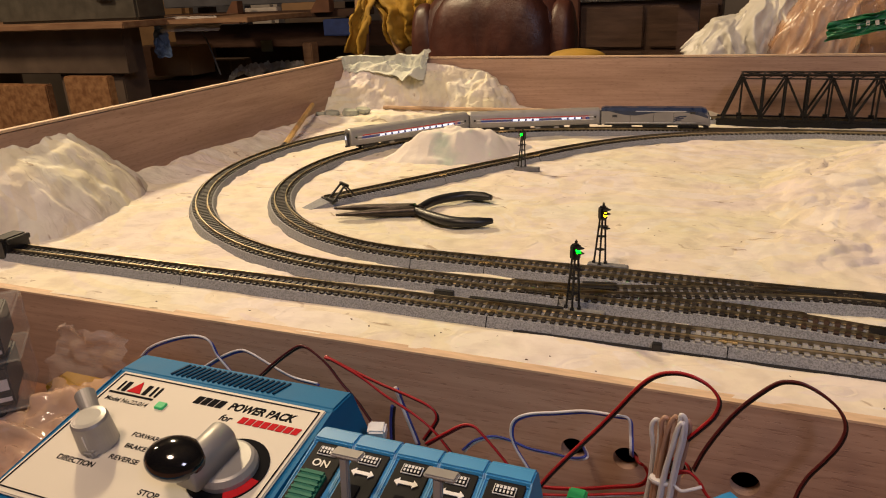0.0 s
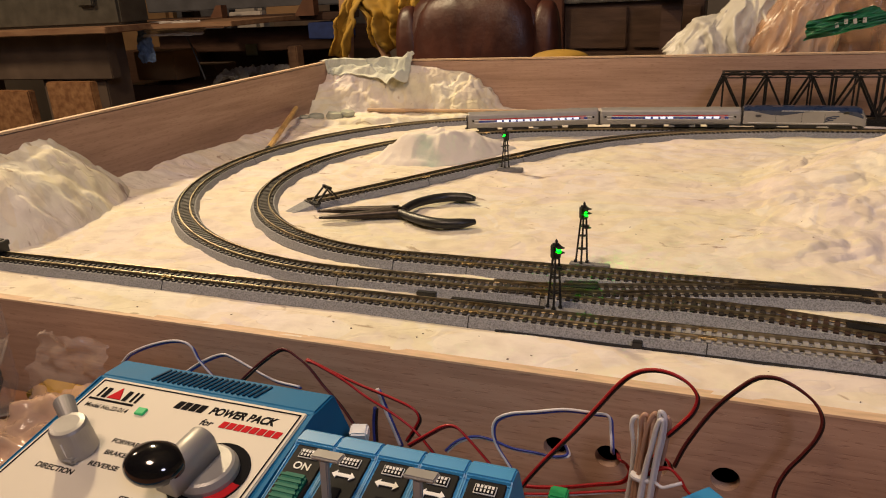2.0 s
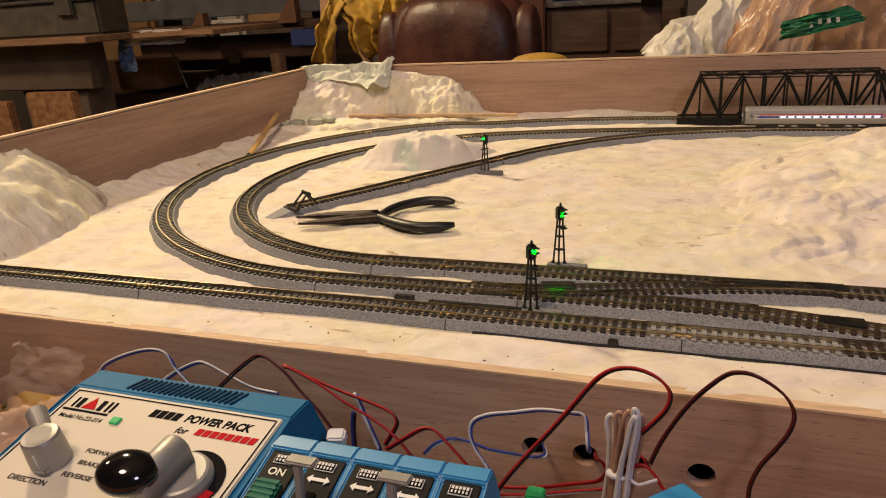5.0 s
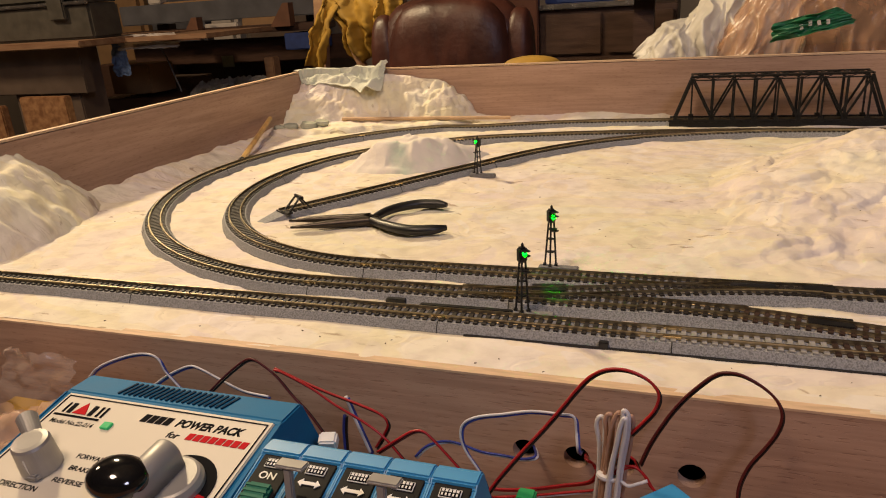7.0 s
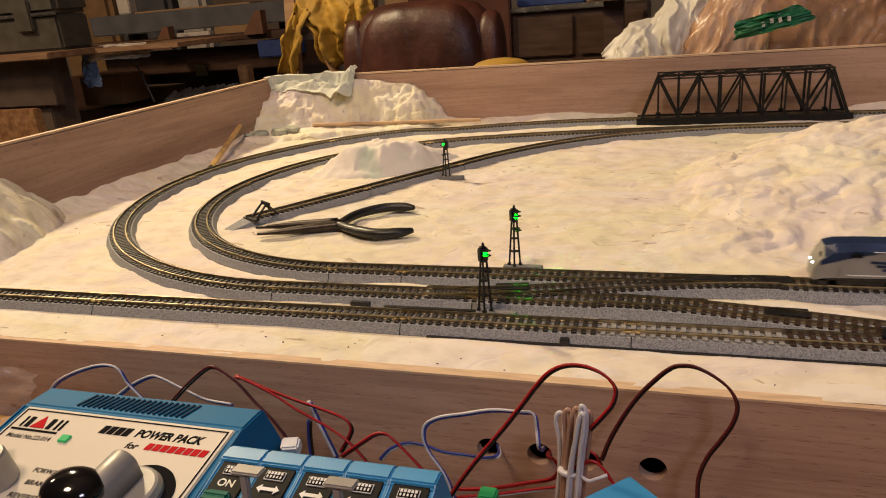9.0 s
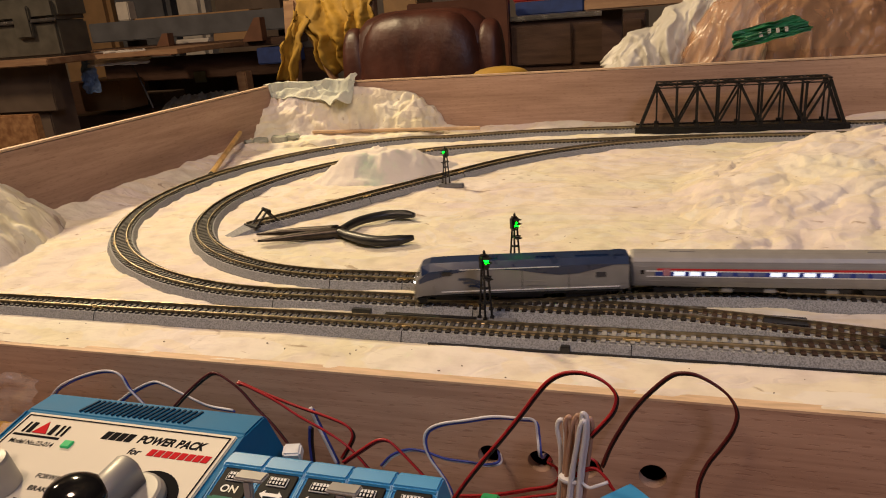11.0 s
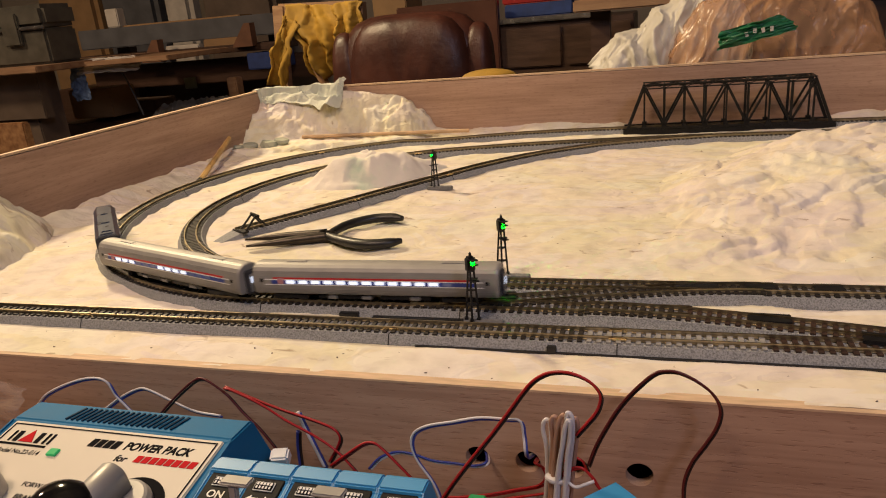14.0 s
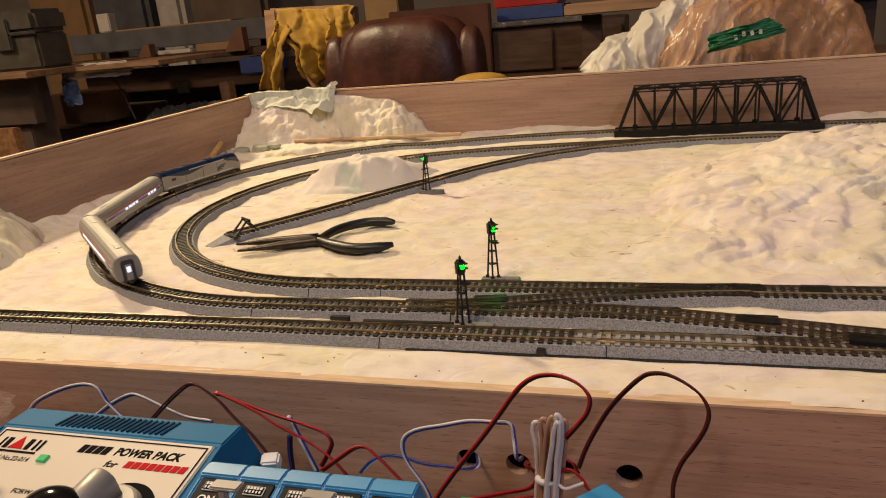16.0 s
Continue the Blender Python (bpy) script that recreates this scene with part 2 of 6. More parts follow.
def spline(pts):
    return [(p.x, p.y) for p in catmull([(x, y, 0) for x, y in pts], 16)]


def ease(x0, y0, x1, y1, n=50):
    return [(x0 + (x1 - x0) * i / n, y0 + (y1 - y0) * smooth01(0, 1, i / n)) for i in range(n + 1)]


def even(pts, step):
    P = np.array(pts, float)
    d = np.r_[0, np.cumsum(np.hypot(*np.diff(P, axis=0).T))]
    keep = np.r_[True, np.diff(d) > 1e-7]
    P, d = P[keep], d[keep]
    s = np.linspace(0, d[-1], max(2, int(round(d[-1] / step)) + 1))
    return np.stack([np.interp(s, d, P[:, 0]), np.interp(s, d, P[:, 1])], 1), s


INNER = arc(-0.2, F2 + 0.216, 0.216, 270, 118, rx=0.2115)
MIDDLE = spline([INNER[-1], (-0.246, 0.8395), (-0.177, 0.857), (-0.109, 0.868), (-0.02, 0.876), (0.08, 0.880), (0.2, 0.881), (0.34, 0.881)])
OUTER = arc(-0.226, F1 + 0.282, 0.282, 270, 110, rx=0.2765)
OUTER_BACK = spline([OUTER[-1], (-0.268, 0.918), (-0.2, 0.937), (-0.13, 0.949), (-0.05, 0.954), (0.05, 0.955), (0.2, 0.955)])
SIDING = spline([(-0.334, 0.511), (-0.312, 0.5425), (-0.286, 0.580), (-0.247, 0.638), (-0.207, 0.695), (-0.170, 0.748), (-0.132, 0.789), (-0.090, 0.822), (-0.042, 0.848), (0.02, 0.866), (0.08, 0.878)])
LOOP_X = 0.22
LOOP = [p for p in MIDDLE if p[0] < LOOP_X] + arc(LOOP_X, (F2 + 0.881) / 2, (0.881 - F2) / 2, 90, -90) 
CROSS = ease(0.075, F2, -0.125, F1)
ROUTE = INNER[:-1] + LOOP + CROSS + OUTER + OUTER_BACK[1:]


# ---- layout: ground, walls ----
def smear(x, y, s, k):
    """Knife-smeared plaster: flat shelves with sudden edges, about -0.5 to 0.5."""
    q = 3.2 * noise.fractal(Vector((s * (x + 0.02 * hetero(x, y, 12, k + 5)), s * y, 7.3 * k)), 1.0, 2.1, 2)
    return (math.floor(q) + smooth01(0.80, 1.0, q - math.floor(q))) / 3.2


def ground_height(x, y):
    h = 0.0012 * hetero(x, y, 9) + 0.0006 * hetero(x * 0.6, y * 1.6, 40, 1)
    rim = smooth01(0.968, 0.998, y + 0.006 * hetero(x, y, 30, 11)) * (0.007 + 0.006 * hetero(x, y, 18, 12)) * smooth01(-0.02, 0.02, abs(x - 0.10) - 0.12)
    rim += (1 - smooth01(-0.572, -0.535, x + 0.008 * hetero(x, y, 30, 13))) * (0.008 + 0.004 * hetero(x, y, 22, 14))
    strokes = 0.0016 * (smear(x * 0.8 + y * 0.4, y * 1.7 - x * 0.5, 20, 30) + 0.5 * smear(x, y * 1.5, 44, 32)) + 0.0010 * abs(hetero(x * 0.35 + y * 0.2, y * 1.3 - x * 0.5, 60, 15)) * smooth01(0.1, 0.4, hetero(x, y, 7, 16) + 0.2)
    back = smooth01(0.335, 0.36, y)
    return (h + strokes) * (0.28 + 0.72 * back) + 0.0003 + 0.0008 * back + max(0, rim)


def sheet(name, x0, x1, y0, y1, step, height, material, label, category, kind="", skirt=0.01):
    nx, ny = int((x1 - x0) / step) + 1, int((y1 - y0) / step) + 1
    vs, fs, ids = [], [], {}
    for j in range(ny):
        for i in range(nx):
            x, y = x0 + (x1 - x0) * i / (nx - 1), y0 + (y1 - y0) * j / (ny - 1)
            z = height(x, y)
            if z is not None:
                ids[i, j] = len(vs)
                vs.append((x, y, z))
    for j in range(ny - 1):
        for i in range(nx - 1):
            q = [(i, j), (i + 1, j), (i + 1, j + 1), (i, j + 1)]
            if all(k in ids for k in q):
                fs.append([ids[k] for k in q])
    me = bpy.data.meshes.new(name)
    me.from_pydata(vs, [], fs)
    for p in me.polygons:
        p.use_smooth = True
    me.materials.append(material)
    return tagged(new(name, me), label, category, kind=kind)


sheet("ground", -0.577, 0.75, 0.292, 1.0, 0.0026, ground_height, PLASTER, "uneven off-white plaster ground of the model layout", "ground", "structure")


def facet(x, y, s, k=0):
    """Blocky broken-rock relief, 0 to 1."""
    d, p = noise.voronoi(Vector((x * s, y * s, k * 3.1)))
    return d[1] - d[0]


def hill_left(x, y):
    d = ((x + 0.605) / 0.098) ** 2 + ((y - 0.415) / 0.134) ** 2
    d += 0.18 * hetero(x, y, 22, 2)
    if d > 1.4:
        return None
    if d > 1:
        return -0.004 - 0.02 * (d - 1)
    return 0.086 * max(0, 1 - d) ** 0.72 * (0.92 + 0.07 * hetero(x, y, 20, 3)) - 0.004 + (0.006 * smear(x, y, 16, 27) + 0.002 * smear(x, y, 40, 28) - 0.0015 * facet(x, y, 40)) * min(1, 4 * (1 - d))


def along(x, stops):
    return float(np.interp(x, [p[0] for p in stops], [p[1] for p in stops]))


CREST = ((-0.577, 0.068), (-0.530, 0.074), (-0.454, 0.076), (-0.418, 0.0715), (-0.365, 0.067), (-0.331, 0.055), (-0.306, 0.034), (-0.292, 0.012), (-0.25, 0.006), (-0.205, 0.0))
REACH_OUT = ((-0.577, 0.088), (-0.540, 0.056), (-0.480, 0.041), (-0.330, 0.034), (-0.240, 0.028))
TERRACE = ((-0.577, 0.866), (-0.568, 0.873), (-0.461, 0.901), (-0.400, 0.923), (-0.330, 0.948), (-0.24, 0.985))


def hill_corner(x, y):
    """A steep craggy bank against the boards, on a low terrace."""
    w = 1.0 - y + 0.010 * smear(x, y * 1.3, 16, 24) + 0.005 * smear(x * 0.8, y * 2, 34, 25) + 0.002 * hetero(x, y, 60, 5)
    edge = along(x, TERRACE) + 0.006 * smear(x, y, 30, 26)
    low = 0.011 * smooth01(edge - 0.010, edge + 0.004, y) * (1 + 0.25 * hetero(x, y, 26, 17)) * (1 - smooth01(-0.36, -0.27, x))
    k = max(0.0, 1 - max(0.0, w) / along(x, REACH_OUT))
    top = along(x + 0.012 * hetero(x, y, 30, 18), CREST)
    h = low + max(0.0, top - low) * min(1.0, (1.0 + 0.25 * smooth01(-0.55, -0.46, x)) * k) ** 0.9
    q = h / 0.013 + 1.3 * hetero(x * 0.8, y * 0.6, 20, 19)
    h += 0.0075 * (smooth01(0.25, 0.8, q - math.floor(q)) - (q - math.floor(q))) * min(1.0, h / 0.02)
    return h - 0.003 + 0.0012 * smear(x, y, 70, 27)


HILL_X = ((-0.035, 0.0), (0.0, 0.007), (0.035, 0.0215), (0.08, 0.0325), (0.11, 0.0365), (0.15, 0.0405), (0.30, 0.049), (0.70, 0.053))
HILL_Y = ((0.424, 0.03), (0.47, 0.30), (0.55, 0.60), (0.64, 0.90), (0.70, 1.0), (0.735, 1.0), (0.80, 0.68), (0.864, 0.0))


def hill_right(x, y):
    """A broad bank that climbs from its pointed foot to a crest at the back."""
    u = x - 0.36 * max(0.0, y - 0.56) + 0.010 * hetero(x, y, 12, 6)
    h = along(u, HILL_X) * along(y, HILL_Y)
    if h <= 0:
        return None
    k = min(1.0, h / 0.012)
    return h - 0.003 + (0.0010 * hetero(x, y, 11, 7) + 0.0095 * smear(x, y * 1.4, 8, 21) + 0.0052 * smear(x * 1.3, y, 19, 22) + 0.0020 * smear(x, y * 1.3, 44, 23)) * k


def rock_small(x, y):
    c, s = math.cos(radians(30)), math.sin(radians(30))
    u, v = (x + 0.292) * c + (y - 0.722) * s, -(x + 0.292) * s + (y - 0.722) * c
    d = (abs(u) / 0.090) ** 1.5 + (abs(v) / 0.046) ** 1.5 + 0.16 * hetero(x, y, 22, 9)
    if d > 1.5:
        return None
    return 0.043 * min(0.80, max(0, 1 - d) ** 0.85) + (0.0080 * smear(x, y, 17, 29) + 0.0022 * smear(x, y, 46, 33)) * min(1, 4 * max(0, 1 - d)) - 0.003


STAINED = mat("stained_plaster", (0.77, 0.71, 0.62), 0.85, color2=(0.50, 0.58, 0.47), scale=16, spread=(0.30, 0.43), bump=0.0014, bump_scale=48)
sheet("plaster_hill", -0.577, -0.49, 0.292, 0.56, 0.0025, hill_left, PLASTER, "lumpy white plaster hill against the side board", "hill", "")
sheet("plaster_hill", -0.577, -0.20, 0.84, 0.999, 0.0019, hill_corner, PLASTER, "rough white plaster mountain in the board corner", "hill", "")
sheet("plaster_hill", -0.06, 0.70, 0.425, 0.865, 0.0021, hill_right, PLASTER, "broad smeared white plaster hill beside the tracks", "hill", "")
sheet("plaster_rock", -0.40, -0.19, 0.64, 0.80, 0.002, rock_small, STAINED, "small plaster rock with faint green stains beside the siding", "rock", "")

FASCIA_Y, FASCIA_LOW = 0.289, -0.17
HOLES = [(-0.0686, -0.0405, 0.0062), (-0.0431, -0.0402, 0.0062), (-0.0215, -0.041, 0.0062), (0.0100, -0.0415, 0.0064)]


def holed_board(name, x0, x1, z0, z1, holes, thick, material):
    """An upright board facing -y with round holes right through."""
    cu = bpy.data.curves.new(name, "CURVE")
    cu.dimensions, cu.fill_mode, cu.extrude = "2D", "BOTH", thick / 2
    for pts in [[(x0, z0), (x1, z0), (x1, z1), (x0, z1)]] + [[(x + r * math.cos(a), z + r * math.sin(a)) for a in (2 * math.pi * k / 28 for k in range(28))] for x, z, r in holes]:
        s = cu.splines.new("POLY")
        s.points.add(len(pts) - 1)
        for q, p in zip(s.points, pts):
            q.co = (*p, 0, 1)
        s.use_cyclic_u = True
    ob = bpy.data.objects.new(name, cu)
    me = bpy.data.meshes.new_from_object(ob)
    bpy.data.objects.remove(ob)
    me.transform(Matrix.Rotation(radians(90), 4, "X"))
    me.materials.clear()
    me.materials.append(material)
    return new(name, me)


fascia = tagged(holed_board("wall_front", -0.80, 0.75, FASCIA_LOW, -0.0008, HOLES, 0.006, PLY), "brown plywood front board with drilled wire holes", "board", kind="structure")
fascia.location = (0, FASCIA_Y + 0.003, 0)
bm = box(bmesh.new(), (-0.025, FASCIA_Y + 0.003, -0.0002), (1.55, 0.0062, 0.0012))
part("trim_front", bm, PLY_EDGE)
tagged(bpy.data.objects["trim_front"], "pale bare top edge of the front plywood board", "trim", kind="structure")
WALL_Z = 0.0785
part("wall_back", box(bmesh.new(), (0.09, 1.0035, -0.046), (1.35, 0.007, 2 * WALL_Z + 0.089)), PLY)
tagged(bpy.data.objects["wall_back"], "reddish brown plywood back board of the layout", "board", kind="structure")
part("wall_left", box(bmesh.new(), (-0.5805, 0.6485, -0.046), (0.007, 0.717, 2 * WALL_Z + 0.089)), PLY_X)
tagged(bpy.data.objects["wall_left"], "brown plywood side board of the layout", "board", kind="structure")
part("trim_left", box(bmesh.new(), (-0.5805, 0.6485, WALL_Z + 0.0005), (0.0072, 0.717, 0.0022)), PLY_EDGE)
tagged(bpy.data.objects["trim_left"], "pale bare top edge of the side board", "trim", kind="structure")
part("trim_back", box(bmesh.new(), (0.09, 1.0035, WALL_Z + 0.0005), (1.35, 0.0072, 0.0022)), PLY_EDGE)
tagged(bpy.data.objects["trim_back"], "pale bare top edge of the back board", "trim", kind="structure")
part("wall_right", box(bmesh.new(), (0.7535, 0.6485, -0.046), (0.007, 0.70, 2 * WALL_Z + 0.089)), PLY_X)
tagged(bpy.data.objects["wall_right"], "brown plywood side board of the layout", "board", kind="structure")


# ---- tracks ----
SLEEPER_MESH = finish(box(bmesh.new(), (0, 0, 0.00045), (0.0025, 0.0166, 0.0011)), "sleeper", SLEEPER)
# Paler sleeper copy: lamp sheen on one stretch, put into the colour.
PALE_MESH = finish(box(bmesh.new(), (0, 0, 0.00045), (0.0025, 0.0166, 0.0011)), "sleeper", mat("sheen_grey_sleeper", (0.33, 0.32, 0.30), 0.6, vary=0.3, scale=300))
BROWN_MESH = finish(box(bmesh.new(), (0, 0, 0.00045), (0.0025, 0.0166, 0.0011)), "sleeper", mat("brown_sleeper", (0.045, 0.022, 0.014), 0.6, vary=0.4, scale=300))
CLIP_MESH = finish(box(box(bmesh.new(), (0, 0.0057, 0.0014), (0.0012, 0.0012, 0.0009)), (0, -0.0057, 0.0014), (0.0012, 0.0012, 0.0009)), "rail_clip", SLEEPER)


def track(points, label, dz=0.0, sleepers=True, joints=(), bed=True, pale=(9, 9), brown=9):
    """A length of ready-ballasted track: roadbed, two rails, sleepers."""
    root = thing("track", label, "model track", "model railway tracks")
    P, s = even(points, 0.004)
    path = [(x, y, dz) for x, y in P]
    if bed:
        part("roadbed", sweep(bmesh.new(), path, [(-0.0120, -0.003), (-0.0120, 0.0006), (-0.0094, 0.0054), (0.0094, 0.0054), (0.0120, 0.0006), (0.0120, -0.003)]), BALLAST, root, "grey speckled ballast roadbed")
    for u in (-0.0049, 0.0049):
        part("rail", sweep(bmesh.new(), path, [(u - 0.0008, 0.0058), (u - 0.0008, 0.0062), (u - 0.0003, 0.0064), (u - 0.00045, 0.0074), (u - 0.00045, 0.0081), (u + 0.00045, 0.0081), (u + 0.00045, 0.0074), (u + 0.0003, 0.0064), (u + 0.0008, 0.0062), (u + 0.0008, 0.0058)]), RAIL, root, "brassy nickel rail")
    Q, s = even(points, 0.0049)
    if sleepers:
        for i in range(len(Q) - 1):
            d = Q[i + 1] - Q[i]
            m = pose(Q[i][0], Q[i][1], 0.0054 + dz, 0, 0, math.degrees(math.atan2(d[1], d[0])))
            piece("sleeper", PALE_MESH if pale[0] < Q[i][0] < pale[1] else BROWN_MESH if Q[i][0] > brown else SLEEPER_MESH, root, m)
    for at in joints:
        k = min(range(len(P)), key=lambda i: abs(s_at(P, i) - at))
        d = P[min(k + 1, len(P) - 1)] - P[max(0, k - 1)]
        m = pose(P[k][0], P[k][1], dz, 0, 0, math.degrees(math.atan2(d[1], d[0])))
        bm = sweep(bmesh.new(), [(-0.00025, 0, 0), (0.00025, 0, 0)], [(-0.01215, -0.003), (-0.01215, 0.0007), (-0.0095, 0.0056), (0.0095, 0.0056), (0.01215, 0.0007), (0.01215, -0.003)])
        part("joint", bm, BLACK, root, "dark seam between track pieces", m=m)
        bm = box(box(bmesh.new(), (0, 0.0049, 0.0069), (0.009, 0.0022, 0.0014)), (0, -0.0049, 0.0069), (0.009, 0.0022, 0.0014))
        part("rail_joiner", bm, BRIGHT_RAIL, root, "bright metal rail joiners", m=m)
    return root


def s_at(P, i):
    return float(np.hypot(*np.diff(P[:i + 1], axis=0).T).sum()) if i else 0.0


BRIGHT_RAIL = mat("bright_joiner", (0.85, 0.66, 0.36), 0.2, 1.0, vary=0.2, scale=200)
track([(-0.502, F0), (-0.34, F0), (0.0, F0), (0.45, F0)], "straight grey ballasted model track along the front edge", 0.0, joints=(0.165, 0.375, 0.502), pale=(-0.0165, 0.069), brown=0.069)
front = bpy.data.objects["track"]
# Black strip stands in for the shadow line along the roadbed's near edge.
part("edge_shadow_strip", box(bmesh.new(), (0.17, F0 - 0.0122, 0.0000), (0.56, 0.0018, 0.0022)), BLACK, front, "black strip for the shadow under the roadbed edge")
track([(0.035, F1), (0.0, F1), (-0.226, F1)] + OUTER[1:] + OUTER_BACK[1:-18], "grey ballasted outer curve of model track", 0.0003, joints=(0.13, 0.26, 0.485, 0.705, 0.925), brown=0.06)
track([(0.75, F2), (0.3, F2), (-0.2, F2)] + INNER[1:] + MIDDLE[1:], "grey ballasted inner curve of model track", 0.0006, joints=(0.55, 0.90, 0.95, 1.29, 1.55))
track(SIDING, "grey ballasted dead-end siding track", 0.0009, joints=(0.12, 0.24))
track(CROSS, "turnout crossover joining two parallel model tracks", 0.0012)
track(ease(-0.02, F1, 0.22, F0), "turnout crossover to the front model track", 0.0012, brown=0.03)
track([(0.199, 0.955), (0.222, 0.955), (0.70, 0.955)], "grey ballasted model track beyond the bridge", 0.0)


def slab(name, c, s, material, label, rz=0.0, bevel=0.0003, category="track part"):
    ob = part(name, box(bmesh.new(), (0, 0, 0), s, bevel=bevel), material, m=pose(*c, 0, 0, rz))
    return tagged(ob, label, category)


# Frogs, guard rails and switch machines of the turnouts.
for x, y, l, a in ((0.0400, 0.4075, 0.024, 0), (0.0741, 0.4085, 0.016, 0), (0.110, 0.4080, 0.015, 0), (0.0735, 0.3642, 0.021, -3), (0.121, 0.3455, 0.018, -8), (-0.0735, 0.3830, 0.020, 9)):
    slab("turnout_frog", (x, y, 0.0072), (l, 0.0105, 0.0022), BLACK, "black plastic turnout frog between the rails", a)
for x, y, l in ((-0.10, F1 + 0.0085, 0.05), (-0.115, F0 + 0.0085, 0.055)):
    slab("guard_strip", (x, y, 0.0066), (l, 0.0035, 0.0022), BLACK, "black plastic strip beside the rails")
for x, y, l in ((-0.163, F1 - 0.0116, 0.0125), (-0.035, F0 - 0.0116, 0.0048)):
    slab("feeder_plug", (x, y, 0.0024), (l, 0.0036, 0.0034), BLACK, "small black feeder plug in the roadbed side")


def buffer_stop(m, label):
    root = thing("buffer_stop", label, "buffer stop", "buffer stops", m=m)
    for y in (-0.0049, 0.0049):
        bm = beam(bmesh.new(), (-0.010, y, 0.0072), (0.002, y * 0.85, 0.0185), 0.0014)
        beam(bm, (0.010, y, 0.0078), (0.002, y * 0.85, 0.0185), 0.0014)
        part("strut", bm, BLACK, root)
    part("buffer_beam", box(bmesh.new(), (0.003, 0, 0.0182), (0.0022, 0.0150, 0.0026), bevel=0.0004), BLACK, root)
    part("sleeper_pad", box(bmesh.new(), (-0.010, 0, 0.0070), (0.005, 0.014, 0.0016)), BLACK, root)
    return root


_ap = [(-0.3191, 0.5169, 0.0194)][0]
buffer_stop(pose(_ap[0] - 0.0012, _ap[1] - 0.0017, 0.0009, 0, 0, 56), "black plastic triangular buffer stop ending the siding")
root = thing("track_ramp", "grey plastic sloping end ramp of the siding", "track end", m=pose(-0.334, 0.511, 0.0009, 0, 0, 56))
bm = bmesh.new()
vs = [bm.verts.new(v) for v in ((0, -0.0125, -0.003), (0, 0.0125, -0.003), (0, 0.0094, 0.0054), (0, -0.0094, 0.0054), (-0.022, -0.007, -0.003), (-0.022, 0.007, -0.003), (-0.022, 0.006, 0.0004), (-0.022, -0.006, 0.0004))]
for q in ((0, 1, 2, 3), (4, 7, 6, 5), (0, 4, 5, 1), (1, 5, 6, 2), (2, 6, 7, 3), (3, 7, 4, 0)):
    bm.faces.new([vs[i] for i in q])
part("ramp", bm, BALLAST, root)
root = thing("buffer_stop", "dark solid buffer block ending the front track", "buffer stop", "buffer stops", m=pose(-0.502, F0, 0))
part("block", box(bmesh.new(), (-0.005, 0, 0.008), (0.016, 0.022, 0.017), bevel=0.002), BLACK, root)
part("buffer_beam", box(bmesh.new(), (0.005, 0, 0.0145), (0.003, 0.018, 0.004), bevel=0.0005), BLACK, root)


